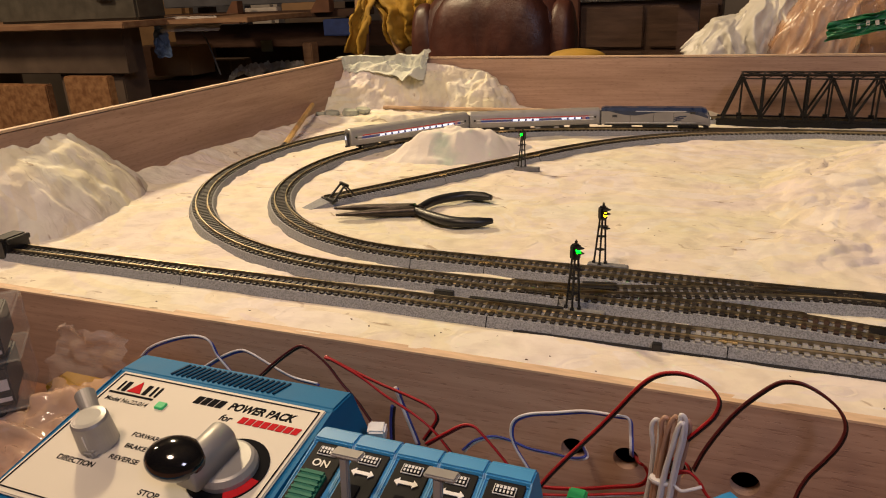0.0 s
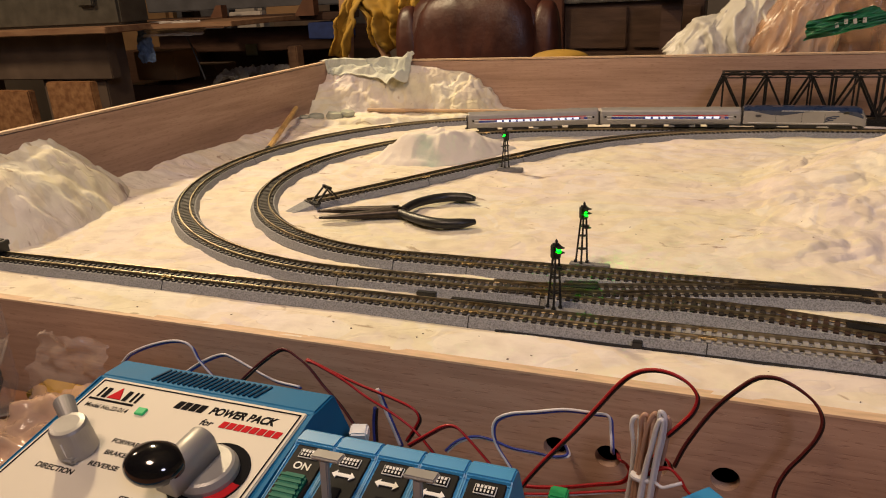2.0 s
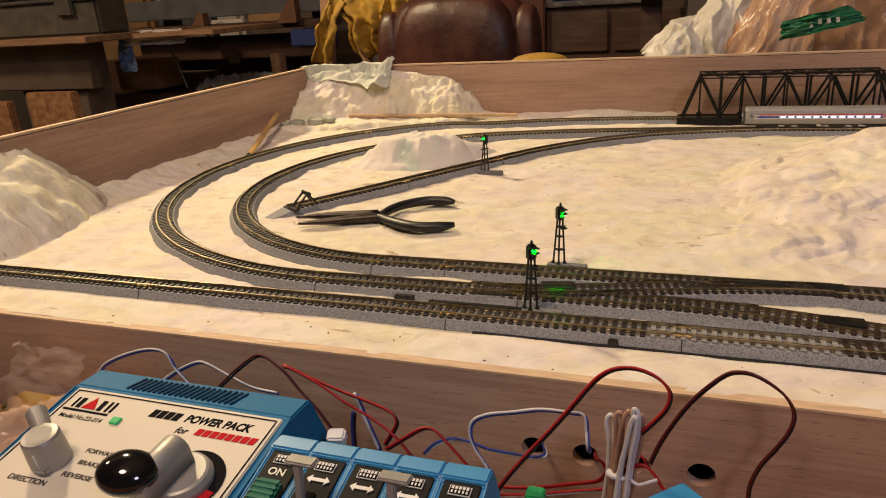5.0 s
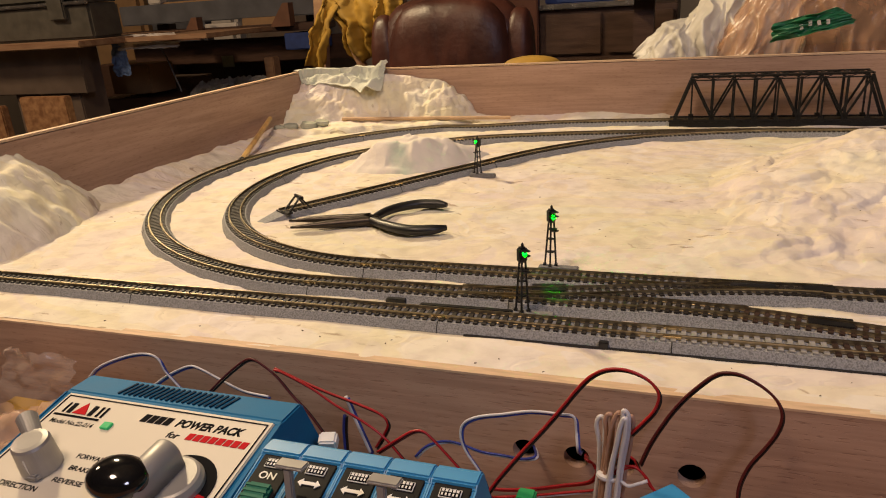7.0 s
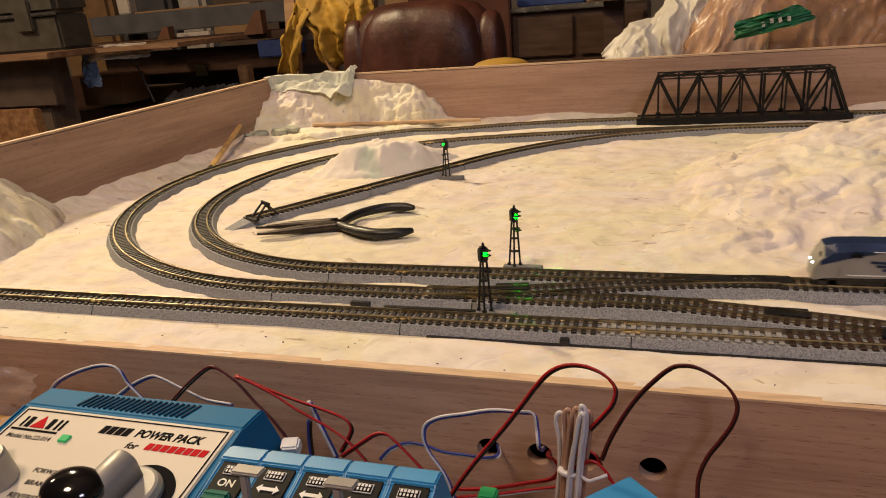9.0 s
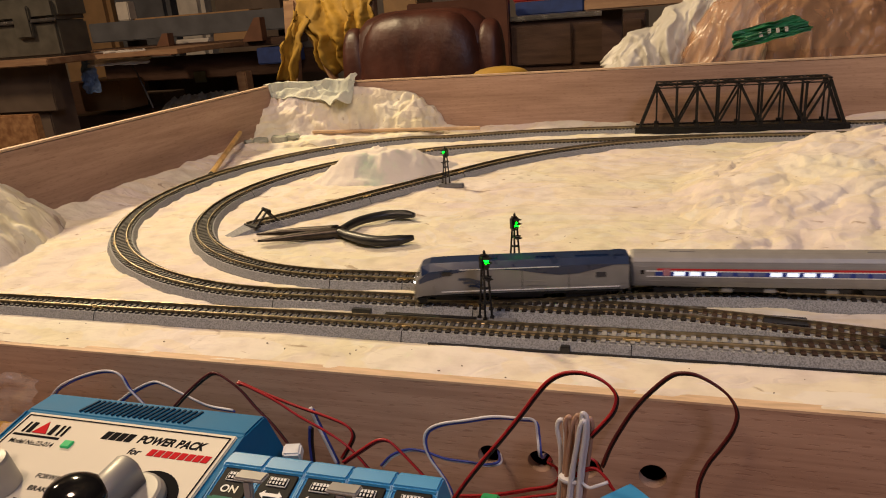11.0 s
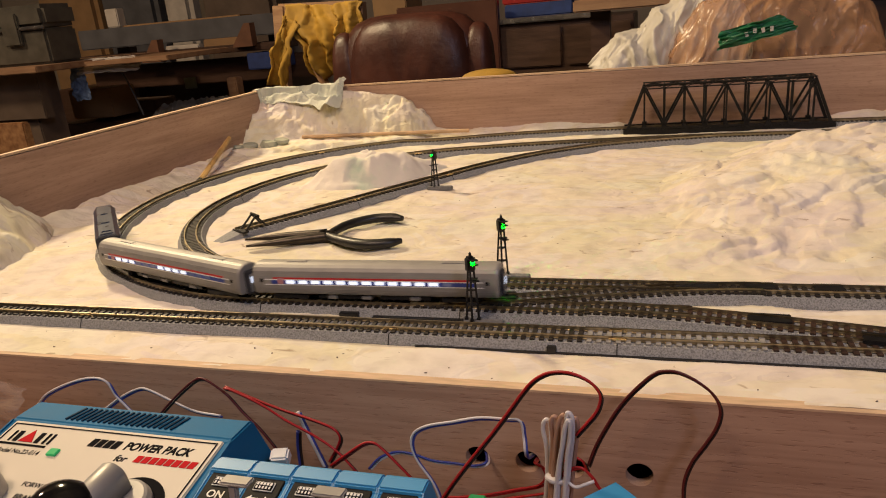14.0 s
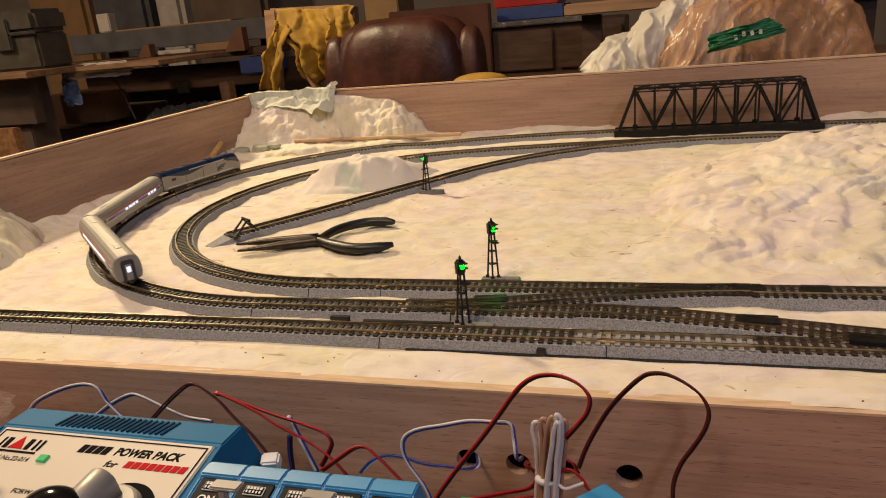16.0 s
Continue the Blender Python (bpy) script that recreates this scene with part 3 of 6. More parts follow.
# ---- bridge ----
def truss_bridge(m):
    root = thing("truss_bridge", "black plastic through-truss model railway bridge", "bridge", m=m)
    L, Z0, Z1, HW = 0.248, 0.0075, 0.0632, 0.0145
    top0, top1, n = 0.026, 0.222, 8
    step = (top1 - top0) / n
    part("deck", box(bmesh.new(), (L / 2, 0, 0.0015), (L, 0.026, 0.004)), BRIDGE, root)
    for sy in (-1, 1):
        y = sy * HW
        part("girder", box(bmesh.new(), (L / 2, y, 0.0015), (L, 0.003, 0.0094), bevel=0.0004), BRIDGE, root)
        part("bottom_chord", beam(bmesh.new(), (0, y, 0.0075), (L, y, 0.0075), 0.0022, 0.0034), BRIDGE, root)
        bm = beam(bmesh.new(), (top0 - 0.002, y, Z1 - 0.0010), (top1 + 0.002, y, Z1 - 0.0010), 0.0013, 0.0034)
        part("top_chord", bm, BRIDGE, root)
        part("lower_flange", beam(bmesh.new(), (top0, y, Z1 - 0.0058), (top1, y, Z1 - 0.0058), 0.0013, 0.0030), BRIDGE, root)
        for k in range(16):
            xa, xb = top0 + (top1 - top0) * k / 16, top0 + (top1 - top0) * (k + 1) / 16
            za, zb = (Z1 - 0.0012, Z1 - 0.0056) if k % 2 else (Z1 - 0.0056, Z1 - 0.0012)
            part("lacing", beam(bmesh.new(), (xa, y, za), (xb, y, zb), 0.0008, 0.0012), BRIDGE, root)
        for xa, xb in ((0.006, top0), (L - 0.006, top1)):
            part("end_post", beam(bmesh.new(), (xa, y, Z0), (xb, y, Z1 - 0.003), 0.0034, 0.0036), BRIDGE, root)
        for k in range(n + 1):
            x = top0 + step * k
            w = 0.0028 if k % 2 else 0.0020
            part("vertical", beam(bmesh.new(), (x, y, Z0), (x, y, Z1 - 0.004), w, 0.0026), BRIDGE, root)
            if k % 2 == 0:
                for kk in (k - 1, k + 1):
                    if 0 <= kk <= n:
                        part("diagonal", beam(bmesh.new(), (x, y, Z1 - 0.005), (top0 + step * kk, y, Z0 + 0.002), 0.0024, 0.0026), BRIDGE, root)
            part("gusset", box(bmesh.new(), (x, y, 0.0098), (0.0060, 0.0031, 0.0034)), BRIDGE, root)
    for k in range(n + 1):
        x = top0 + step * k
        part("cross_beam", beam(bmesh.new(), (x, -HW, Z1 - 0.0015), (x, HW, Z1 - 0.0015), 0.0022, 0.0022, up=(0, 0, 1)), BRIDGE, root)
        if k < n:
            part("sway_brace", beam(bmesh.new(), (x, -HW, Z1 - 0.001), (x + step, HW, Z1 - 0.001), 0.0012, 0.0012, up=(0, 0, 1)), BRIDGE, root)
            part("sway_brace", beam(bmesh.new(), (x, HW, Z1 - 0.001), (x + step, -HW, Z1 - 0.001), 0.0012, 0.0012, up=(0, 0, 1)), BRIDGE, root)
    for u in (-0.0049, 0.0049):
        part("rail", box(bmesh.new(), (L / 2, u, 0.0062), (L, 0.0009, 0.0038)), RAIL, root)
    for k in range(50):
        piece("sleeper", SLEEPER_MESH, root, pose(0.002 + k * 0.0049, 0, 0.0034))
    return root


truss_bridge(pose(-0.0235, 0.955, 0.0003))


# ---- train ----
def bogie(parent, x, wheels=2, base=0.0155):
    root = new("bogie", finish(box(box(bmesh.new(), (0, 0.0062, 0.0030), (base + 0.009, 0.0016, 0.0030), bevel=0.0004), (0, -0.0062, 0.0030), (base + 0.009, 0.0016, 0.0030), bevel=0.0004), "bogie", BLACK))
    root.parent, root.matrix_basis = parent, pose(x, 0, 0)
    part("bolster", box(bmesh.new(), (0, 0, 0.0040), (0.007, 0.012, 0.0026)), BLACK, root)
    for k in range(wheels):
        wx = -base / 2 + base * k / (wheels - 1)
        bm = bmesh.new()
        for y in (-0.0045, 0.0045):
            cyl(bm, (wx, y - 0.0009, 0.0028), (wx, y + 0.0009, 0.0028), 0.0028, 16)
        cyl(bm, (wx, -0.0045, 0.0028), (wx, 0.0045, 0.0028), 0.0008, 8)
        part("wheelset", bm, WHEEL, root, "dark metal wheelset")
    return root


WHEEL = mat("wheel_metal", (0.12, 0.11, 0.10), 0.35, 0.9, vary=0.3, scale=300)
DIAPHRAGM = mat("grey_rubber", (0.05, 0.05, 0.055), 0.7, vary=0.3, scale=200)
PINK = mat("pale_emblem", (0.55, 0.25, 0.28), 0.5, vary=0.2, scale=300)


def loft(bm, sections):
    """Joins rings of equal length and closes the two ends."""
    rings = [[bm.verts.new(p) for p in s] for s in sections]
    n = len(rings[0])
    for a, b in zip(rings, rings[1:]):
        for i in range(n):
            bm.faces.new((a[i], a[(i + 1) % n], b[(i + 1) % n], b[i]))
    bm.faces.new(rings[0][::-1])
    bm.faces.new(rings[-1])
    return bm


# Half profile of the coach side, (half width, height over the rail), bottom to roof.
SIDE = [(0.0084, 0.0056), (0.0091, 0.0068), (0.0096, 0.0090), (0.0098, 0.0120), (0.0097, 0.0150), (0.0092, 0.0182), (0.0084, 0.0208), (0.0070, 0.0228), (0.0048, 0.0240), (0.0020, 0.0246)]


def side_at(z):
    for (a, za), (b, zb) in zip(SIDE, SIDE[1:]):
        if za <= z <= zb:
            return a + (b - a) * (z - za) / (zb - za)
    return SIDE[-1][0]


def band(bm, x0, x1, z0, z1, proud, side):
    """A thin strip that follows the curved side."""
    zs = [z0 + (z1 - z0) * i / 3 for i in range(4)]
    ring = lambda x: [(x, side * (side_at(z) + proud), z) for z in zs] + [(x, side * (side_at(z) - 0.0006), z) for z in zs[::-1]]
    return loft(bm, [ring(x0), ring(x1)])


def coach(lit, dim, first_lit):
    root = thing("passenger_coach", "silver model passenger coach with red white blue stripe, on rails", "model coach", "coaches of the model train")
    H = 0.0805
    ring = lambda x, k, top: [(x, s * w * k, 0.0056 + (z - 0.0056) * top) for s, pts in ((1, SIDE), (-1, SIDE[::-1])) for w, z in pts]
    bm = loft(bmesh.new(), [ring(-H, 0.93, 0.97), ring(-H + 0.0015, 1, 1), ring(H - 0.0015, 1, 1), ring(H, 0.93, 0.97)])
    part("body", bm, SILVER, root, "silver fluted coach body", smooth=False)
    for s in (-1, 1):
        part("red_stripe", band(bmesh.new(), -0.066, 0.066, 0.0158, 0.0170, 0.00012, s), RED, root, "red stripe")
        part("white_stripe", band(bmesh.new(), -0.072, 0.072, 0.0152, 0.0158, 0.00012, s), WHITE, root, "white stripe")
        part("window_strip", band(bmesh.new(), -0.067, 0.067, 0.0126, 0.0152, 0.00010, s), BLUE, root, "blue window band")
        part("white_stripe", band(bmesh.new(), -0.072, 0.072, 0.0119, 0.0125, 0.00012, s), WHITE, root, "white stripe")
        part("emblem", band(bmesh.new(), 0.0585, 0.0625, 0.0128, 0.0166, 0.00022, s), PINK, root, "small round emblem")
        for k in range(13):
            x = 0.0535 - k * 0.0086
            mt = WINDOW_LIT if k in lit else WINDOW_DIM
            part("window", band(bmesh.new(), x - 0.0030, x + 0.0030, 0.0130, 0.0151, 0.00030, s), mt, root, "lit window" if k in lit else "dimly glowing window")
        for x in (-0.074, 0.074):
            part("door", band(bmesh.new(), x - 0.0026, x + 0.0026, 0.0064, 0.0180, 0.00016, s), ROOF, root, "silver coach door")
            part("door_window", band(bmesh.new(), x - 0.0011, x + 0.0011, 0.0138, 0.0160, 0.00026, s), GLASS_DARK, root)
        for z in (0.0076, 0.0092, 0.0192, 0.0203):
            part("flute", band(bmesh.new(), -0.079, 0.079, z, z + 0.0004, 0.00012, s), ROOF, root, "pressed body rib")
    for x in (-0.052, 0.052):
        part("roof_vent", box(bmesh.new(), (x, 0, 0.0247), (0.014, 0.004, 0.0007), bevel=0.0002), ROOF, root)
    for s in (-1, 1):
        part("diaphragm", box(bmesh.new(), (s * (H + 0.0010), 0, 0.0125), (0.0026, 0.0090, 0.0160), bevel=0.0008), DIAPHRAGM, root, "dark rubber gangway")
        part("end_door", box(bmesh.new(), (s * (H + 0.0024), 0, 0.0118), (0.0005, 0.0044, 0.0120)), ROOF, root, "grey end door")
        part("end_window", box(bmesh.new(), (s * (H + 0.0027), 0, 0.0140), (0.0004, 0.0028, 0.0042)), WINDOW_LIT, root, "lit end door window")
        part("coupler", box(bmesh.new(), (s * (H + 0.0012), 0, 0.0045), (0.006, 0.0024, 0.0016)), BLACK, root)
    for x, l in ((-0.018, 0.026), (0.016, 0.022), (-0.034, 0.008), (0.034, 0.006)):
        part("underfloor_box", box(bmesh.new(), (x, 0, 0.0036), (l, 0.0145, 0.0030), bevel=0.0004), BLACK, root)
    for x in (-0.028, 0.004, 0.027):
        part("underfloor_tank", box(bmesh.new(), (x, 0, 0.0033), (0.0065, 0.0160, 0.0026), bevel=0.0005), SILVER, root, "pale equipment box")
    return root, [(bogie(root, x), x) for x in (-0.0565, 0.0565)]


def locomotive():
    root = thing("locomotive", "silver and navy model diesel locomotive, on rails", "model locomotive")
    H, W2 = 0.0655, 0.0093

    def ring(x, w, zb, zt, sh):
        return [(x, s * a, z) for s, pts in ((1, 1), (-1, -1)) for a, z in [(w * 0.96, zb), (w, zb + 0.004), (w, zt - sh), (w * 0.62, zt)][::pts]]

    xs = [(-H, W2, 0.0066, 0.0262, 0.0035), (-0.030, W2, 0.0066, 0.0264, 0.0036), (0.040, W2, 0.0066, 0.0264, 0.0036), (0.0545, W2, 0.0064, 0.0260, 0.0040), (0.0600, W2 * 0.97, 0.0058, 0.0244, 0.0050), (0.0630, W2 * 0.91, 0.0048, 0.0198, 0.0040), (0.0646, W2 * 0.84, 0.0045, 0.0158, 0.0035), (0.0655, W2 * 0.72, 0.0043, 0.0120, 0.0030)]
    part("body", loft(bmesh.new(), [ring(*s) for s in xs]), SILVER, root, "silver locomotive body")

    def cap(x, w, zt, sh, g=0.00025):
        return [(x, s * a, z) for s, pts in ((1, 1), (-1, -1)) for a, z in [(w + g, zt - sh - 0.0002), (w * 0.62 + g, zt + g)][::pts]]

    part("roof", loft(bmesh.new(), [cap(x, w, zt, sh) for x, w, zb, zt, sh in xs[:5]]), NAVY, root, "navy blue roof")
    for s in (-1, 1):
        # Dark wave along the top of the side.
        wave = [(-0.0560, 0.0006), (-0.048, 0.0026), (-0.036, 0.0052), (-0.024, 0.0058), (-0.012, 0.0042), (0.0, 0.0020), (0.012, 0.0010), (0.034, 0.0008)]
        bm = bmesh.new()
        loft(bm, [[(x, s * (W2 + 0.0002), 0.0230), (x, s * (W2 + 0.0002), 0.0230 - d), (x, s * (W2 - 0.0008), 0.0230 - d), (x, s * (W2 - 0.0008), 0.0230)] for x, d in wave])
        part("blue_wave", bm, NAVY, root, "navy wave painted on the side")
        bm = bmesh.new()
        loft(bm, [[(x, s * (w + 0.0003), zt), (x, s * (w + 0.0003), zb), (x, s * (w - 0.0012), zb), (x, s * (w - 0.0012), zt)] for x, w, zb, zt in ((0.030, W2, 0.0222, 0.0229), (0.042, W2, 0.0200, 0.0228), (0.0555, W2 * 0.99, 0.0162, 0.0218), (0.0618, W2 * 0.92, 0.0138, 0.0164))])
        part("nose_patch", bm, NAVY, root, "navy cab side")
        for k, (x, l) in enumerate(((0.030, 0.014), (0.028, 0.012), (0.0265, 0.009))):
            bm = bmesh.new()
            z = 0.0172 - k * 0.0022
            loft(bm, [[(xx, s * (W2 + 0.0002), z + dz), (xx, s * (W2 + 0.0002), z + dz - 0.0015), (xx, s * (W2 - 0.0006), z + dz - 0.0015), (xx, s * (W2 - 0.0006), z + dz)] for xx, dz in ((x + l / 2, 0), (x, -0.0002), (x - l / 2, -0.0022))])
            part("logo_stroke", bm, NAVY, root, "dark chevron stroke")
        part("number_bars", box(bmesh.new(), (-0.010, s * W2, 0.0125), (0.011, 0.0005, 0.0030)), ROOF, root, "grey lettering bar")
        part("side_grille", box(bmesh.new(), (-0.049, s * W2, 0.0165), (0.006, 0.0006, 0.0030)), DIAPHRAGM, root, "small dark grille")
        part("silver_line", box(bmesh.new(), (0.006, s * W2, 0.0226), (0.060, 0.0008, 0.0006)), WHITE, root, "pale line below the roof")
        part("cab_window", loft(bmesh.new(), [[(x, s * (W2 + 0.0004), 0.0218), (x, s * (W2 + 0.0004), 0.0192), (x, s * (W2 - 0.001), 0.0192), (x, s * (W2 - 0.001), 0.0218)] for x in (0.041, 0.047)]), GLASS_DARK, root, "dark cab side window")
        part("headlight", box(bmesh.new(), (0.0648, s * 0.0036, 0.0136), (0.0014, 0.0026, 0.0014), bevel=0.0004), HEADLIGHT, root, "glowing white headlight")
        for x in (-0.030, -0.002, 0.022):
            part("panel_seam", box(bmesh.new(), (x, s * W2, 0.0145), (0.0004, 0.0005, 0.0120)), DIAPHRAGM, root, "fine dark panel seam")
        # Highlight on the lower side, painted as a thin white bar.
        part("sill_highlight", box(bmesh.new(), (-0.006, s * W2, 0.0084), (0.108, 0.0006, 0.0005)), WHITE, root, "painted pale highlight along the sill")
        part("handrail", cyl(bmesh.new(), (0.052, s * (W2 + 0.0006), 0.0065), (0.052, s * (W2 + 0.0006), 0.0130), 0.0003, 6), ROOF, root)
        part("step", box(bmesh.new(), (0.0600, s * 0.0074, 0.0030), (0.005, 0.003, 0.0030)), BLACK, root)
    part("windshield", loft(bmesh.new(), [[(0.0572, s * w, z) for s, w, z in ((1, 0.0058, 0.0252), (1, 0.0074, 0.0222), (-1, 0.0074, 0.0222), (-1, 0.0058, 0.0252))], [(0.0624, s * w, z) for s, w, z in ((1, 0.0060, 0.0206), (1, 0.0076, 0.0184), (-1, 0.0076, 0.0184), (-1, 0.0060, 0.0206))]]), GLASS_DARK, root, "dark windshield")
    for x, l, w in ((-0.044, 0.020, 0.008), (-0.016, 0.012, 0.007), (0.018, 0.010, 0.006), (-0.060, 0.006, 0.010)):
        part("roof_fan", box(bmesh.new(), (x, 0, 0.0268), (l, w, 0.0012), bevel=0.0004), NAVY, root, "roof fan housing")
    part("end_wall", box(bmesh.new(), (-H - 0.0004, 0, 0.0150), (0.0012, 0.0180, 0.0200), bevel=0.0004), DIAPHRAGM, root, "dark rear end")
    part("fuel_tank", box(bmesh.new(), (0.0, 0, 0.0040), (0.030, 0.0165, 0.0036), bevel=0.0010), BLACK, root, "dark fuel tank")
    part("side_sill", box(bmesh.new(), (-0.002, 0, 0.0056), (0.120, 0.0178, 0.0012)), BLACK, root, "dark lower sill")
    part("pilot", box(bmesh.new(), (0.0610, 0, 0.0034), (0.006, 0.0130, 0.0040), bevel=0.0006), BLACK, root, "dark pilot plough")
    part("coupler", box(bmesh.new(), (-H - 0.002, 0, 0.0045), (0.005, 0.0024, 0.0016)), BLACK, root)
    return root, [(bogie(root, x), x) for x in (-0.0400, 0.0400)]


LOCO, LOCO_BOGIES = locomotive()
COACH_A, COACH_A_BOGIES = coach((0, 1, 2, 6, 7, 8, 9), (), 0)
COACH_B, COACH_B_BOGIES = coach((0, 1, 2, 3, 4, 5, 6, 7, 8, 9, 10, 11), (), 0)


def to_scale(root, bogies, k):
    """Brings a vehicle's parts to the layout's scale."""
    for ob in root.children_recursive:
        ob.data.transform(Matrix.Scale(k, 4))
        ob.location = ob.location * k
    return [(ob, x * k) for ob, x in bogies]


LOCO_BOGIES, COACH_A_BOGIES, COACH_B_BOGIES = to_scale(LOCO, LOCO_BOGIES, 0.95), to_scale(COACH_A, COACH_A_BOGIES, 0.98), to_scale(COACH_B, COACH_B_BOGIES, 0.98)


# ---- signals ----
SIGNAL_BASE = mat("signal_base", (0.20, 0.20, 0.20), 0.7, vary=0.3, scale=400)
TWO_TONE = bpy.data.materials.new("two_colour_signal_lens")
TWO_TONE.use_nodes = True
_nt = TWO_TONE.node_tree
_tc = _nt.nodes.new("ShaderNodeTexCoord")
_sx = _nt.nodes.new("ShaderNodeSeparateXYZ")
_gt = _nt.nodes.new("ShaderNodeMath")
_gt.operation = "GREATER_THAN"
_gt.inputs[1].default_value = 0.0
_mx = _nt.nodes.new("ShaderNodeMix")
_mx.data_type = "RGBA"
_mx.inputs[6].default_value, _mx.inputs[7].default_value = (0.06, 0.026, 0.0002, 1), (0.0, 1.0, 0.0004, 1)
_nt.links.new(_tc.outputs["Object"], _sx.inputs[0])
_nt.links.new(_sx.outputs["X"], _gt.inputs[0])
_nt.links.new(_gt.outputs[0], _mx.inputs[0])
_b = _nt.nodes["Principled BSDF"]
_nt.links.new(_mx.outputs[2], _b.inputs["Base Color"])
_nt.links.new(_mx.outputs[2], _b.inputs["Emission Color"])
_b.inputs["Emission Strength"].default_value = 300.0


def signal(m, height, face, label, lens_material, lens_z=0.0):
    """A three-legged lattice signal mast; face turns the head about z."""
    root = thing("railway_signal", label, "model signal", "model railway signals", m=m)
    h = height - 0.0025
    part("base_plate", box(bmesh.new(), (0.004, 0, 0.0022), (0.026, 0.0065, 0.0044), bevel=0.0006), SIGNAL_BASE, root, "grey plastic base")
    legs = [(-0.0052, 0.0012), (-0.0012, -0.0014), (0.0022, 0.0014)]
    for x, y in legs:
        part("leg", cyl(bmesh.new(), (x, y, 0.0040), (x * 0.45 + 0.0002, y * 0.8, h - 0.010), 0.00065, 8), BLACK, root)
        part("foot", box(bmesh.new(), (x, y, 0.0050), (0.0020, 0.0020, 0.0014)), BLACK, root)
    for f in (0.33, 0.62):
        z = 0.004 + (h - 0.014) * f
        k = 1 - 0.55 * f
        for a, b in ((0, 1), (1, 2), (2, 0)):
            part("brace", beam(bmesh.new(), (legs[a][0] * k, legs[a][1] * k, z), (legs[b][0] * k, legs[b][1] * k, z), 0.0008, 0.0010, up=(0, 0, 1)), BLACK, root)
    part("platform", box(bmesh.new(), (0.0006, -0.0002, h - 0.0150), (0.0052, 0.0040, 0.0006)), BLACK, root)
    head = pose(0, 0, h - 0.0095, 0, 0, face)
    part("head", box(bmesh.new(), (-0.0006, 0, 0.0034), (0.0048, 0.0054, 0.0092), bevel=0.0012), BLACK, root, m=head)
    part("finial", cyl(cyl(bmesh.new(), (0, 0, 0.0070), (0, 0, 0.0105), 0.0004, 6), (0, 0, 0.0085), (0, 0, 0.0098), 0.0008, 8), BLACK, root, m=head)
    for z in (0.0064, 0.0036, -0.0060):
        bm = bmesh.new()
        box(bm, (0.0030, 0, z), (0.0034, 0.0040, 0.0006))
        part("visor", bm, BLACK, root, m=head)
    bm = bmesh.new()
    bmesh.ops.create_uvsphere(bm, u_segments=16, v_segments=10, radius=0.0014)
    lens = part("lens", bm, lens_material, root, "glowing signal lens", smooth=True, m=head @ pose(0.0018, 0, 0.0050 + lens_z))
    return root, lens, head @ pose(0.0018, 0, 0.0050 + lens_z)


signal(pose(-0.0823, 0.3540, 0.0), 0.0475, -42, "black lattice model signal showing green between tracks", GREEN_GLOW)
_, CHANGING_LENS, LENS_POSE = signal(pose(-0.0795, 0.4265, 0.0), 0.0475, -42, "black lattice model signal changing from yellow to green", TWO_TONE, -0.0022)
signal(pose(-0.1984, 0.6680, 0.0), 0.0445, -128, "black lattice model signal showing green beside the siding", GREEN_GLOW)


# ---- loose things on the layout ----
STEEL = mat("plier_steel", (0.075, 0.062, 0.052), 0.38, 0.85, vary=0.45, scale=120)
GRIP = mat("black_vinyl_grip", (0.010, 0.010, 0.011), 0.42, vary=0.2, scale=60)
PENCIL_WOOD = mat("pencil_lacquer", (0.66, 0.42, 0.15), 0.45, vary=0.35, scale=80)
DOWEL = mat("pale_dowel", (0.62, 0.42, 0.24), 0.65, vary=0.25, scale=50)


def oval_tube(bm, pts, radii, flat=0.75, n=12):
    path = catmull(pts, 8)
    rr = [radii[min(len(radii) - 1, int(i / (len(path) - 1) * (len(radii) - 1)))] + (radii[min(len(radii) - 1, int(i / (len(path) - 1) * (len(radii) - 1)) + 1)] - radii[min(len(radii) - 1, int(i / (len(path) - 1) * (len(radii) - 1)))]) * ((i / (len(path) - 1) * (len(radii) - 1)) % 1.0) for i in range(len(path))]
    rings = []
    for i, p in enumerate(path):
        d = (path[min(len(path) - 1, i + 1)] - path[max(0, i - 1)]).normalized()
        x = Vector((0, 0, 1)).cross(d).normalized()
        y = d.cross(x)
        rings.append([p + rr[i] * (math.cos(a) * x + flat * math.sin(a) * y) for a in (2 * math.pi * k / n for k in range(n))])
    return loft(bm, rings)


pl = thing("needle_nose_pliers", "black-handled needle-nose pliers lying open on plaster", "pliers")
JAW_A = [(-0.3036, 0.4743, 0.0055), (-0.2760, 0.4869, 0.0055), (-0.2410, 0.5020, 0.0055)]
JAW_B = [(-0.3128, 0.4883, 0.0065), (-0.2861, 0.4963, 0.0065), (-0.2449, 0.5030, 0.0065)]
GRIP_A = [(-0.2430, 0.4986, 0.0065), (-0.2377, 0.5281, 0.0065), (-0.2215, 0.5469, 0.0065), (-0.2044, 0.5505, 0.0065), (-0.1933, 0.5483, 0.0065)]
GRIP_B = [(-0.2443, 0.5016, 0.0065), (-0.2261, 0.4888, 0.0065), (-0.2028, 0.4790, 0.0065), (-0.1849, 0.4814, 0.0065), (-0.1734, 0.4885, 0.0065)]
part("jaw", oval_tube(bmesh.new(), JAW_A, [0.0012, 0.0040, 0.0058], 0.8), STEEL, pl, "dark steel jaw", smooth=True)
part("jaw", oval_tube(bmesh.new(), JAW_B, [0.0012, 0.0038, 0.0058], 0.8), STEEL, pl, "dark steel jaw", smooth=True)
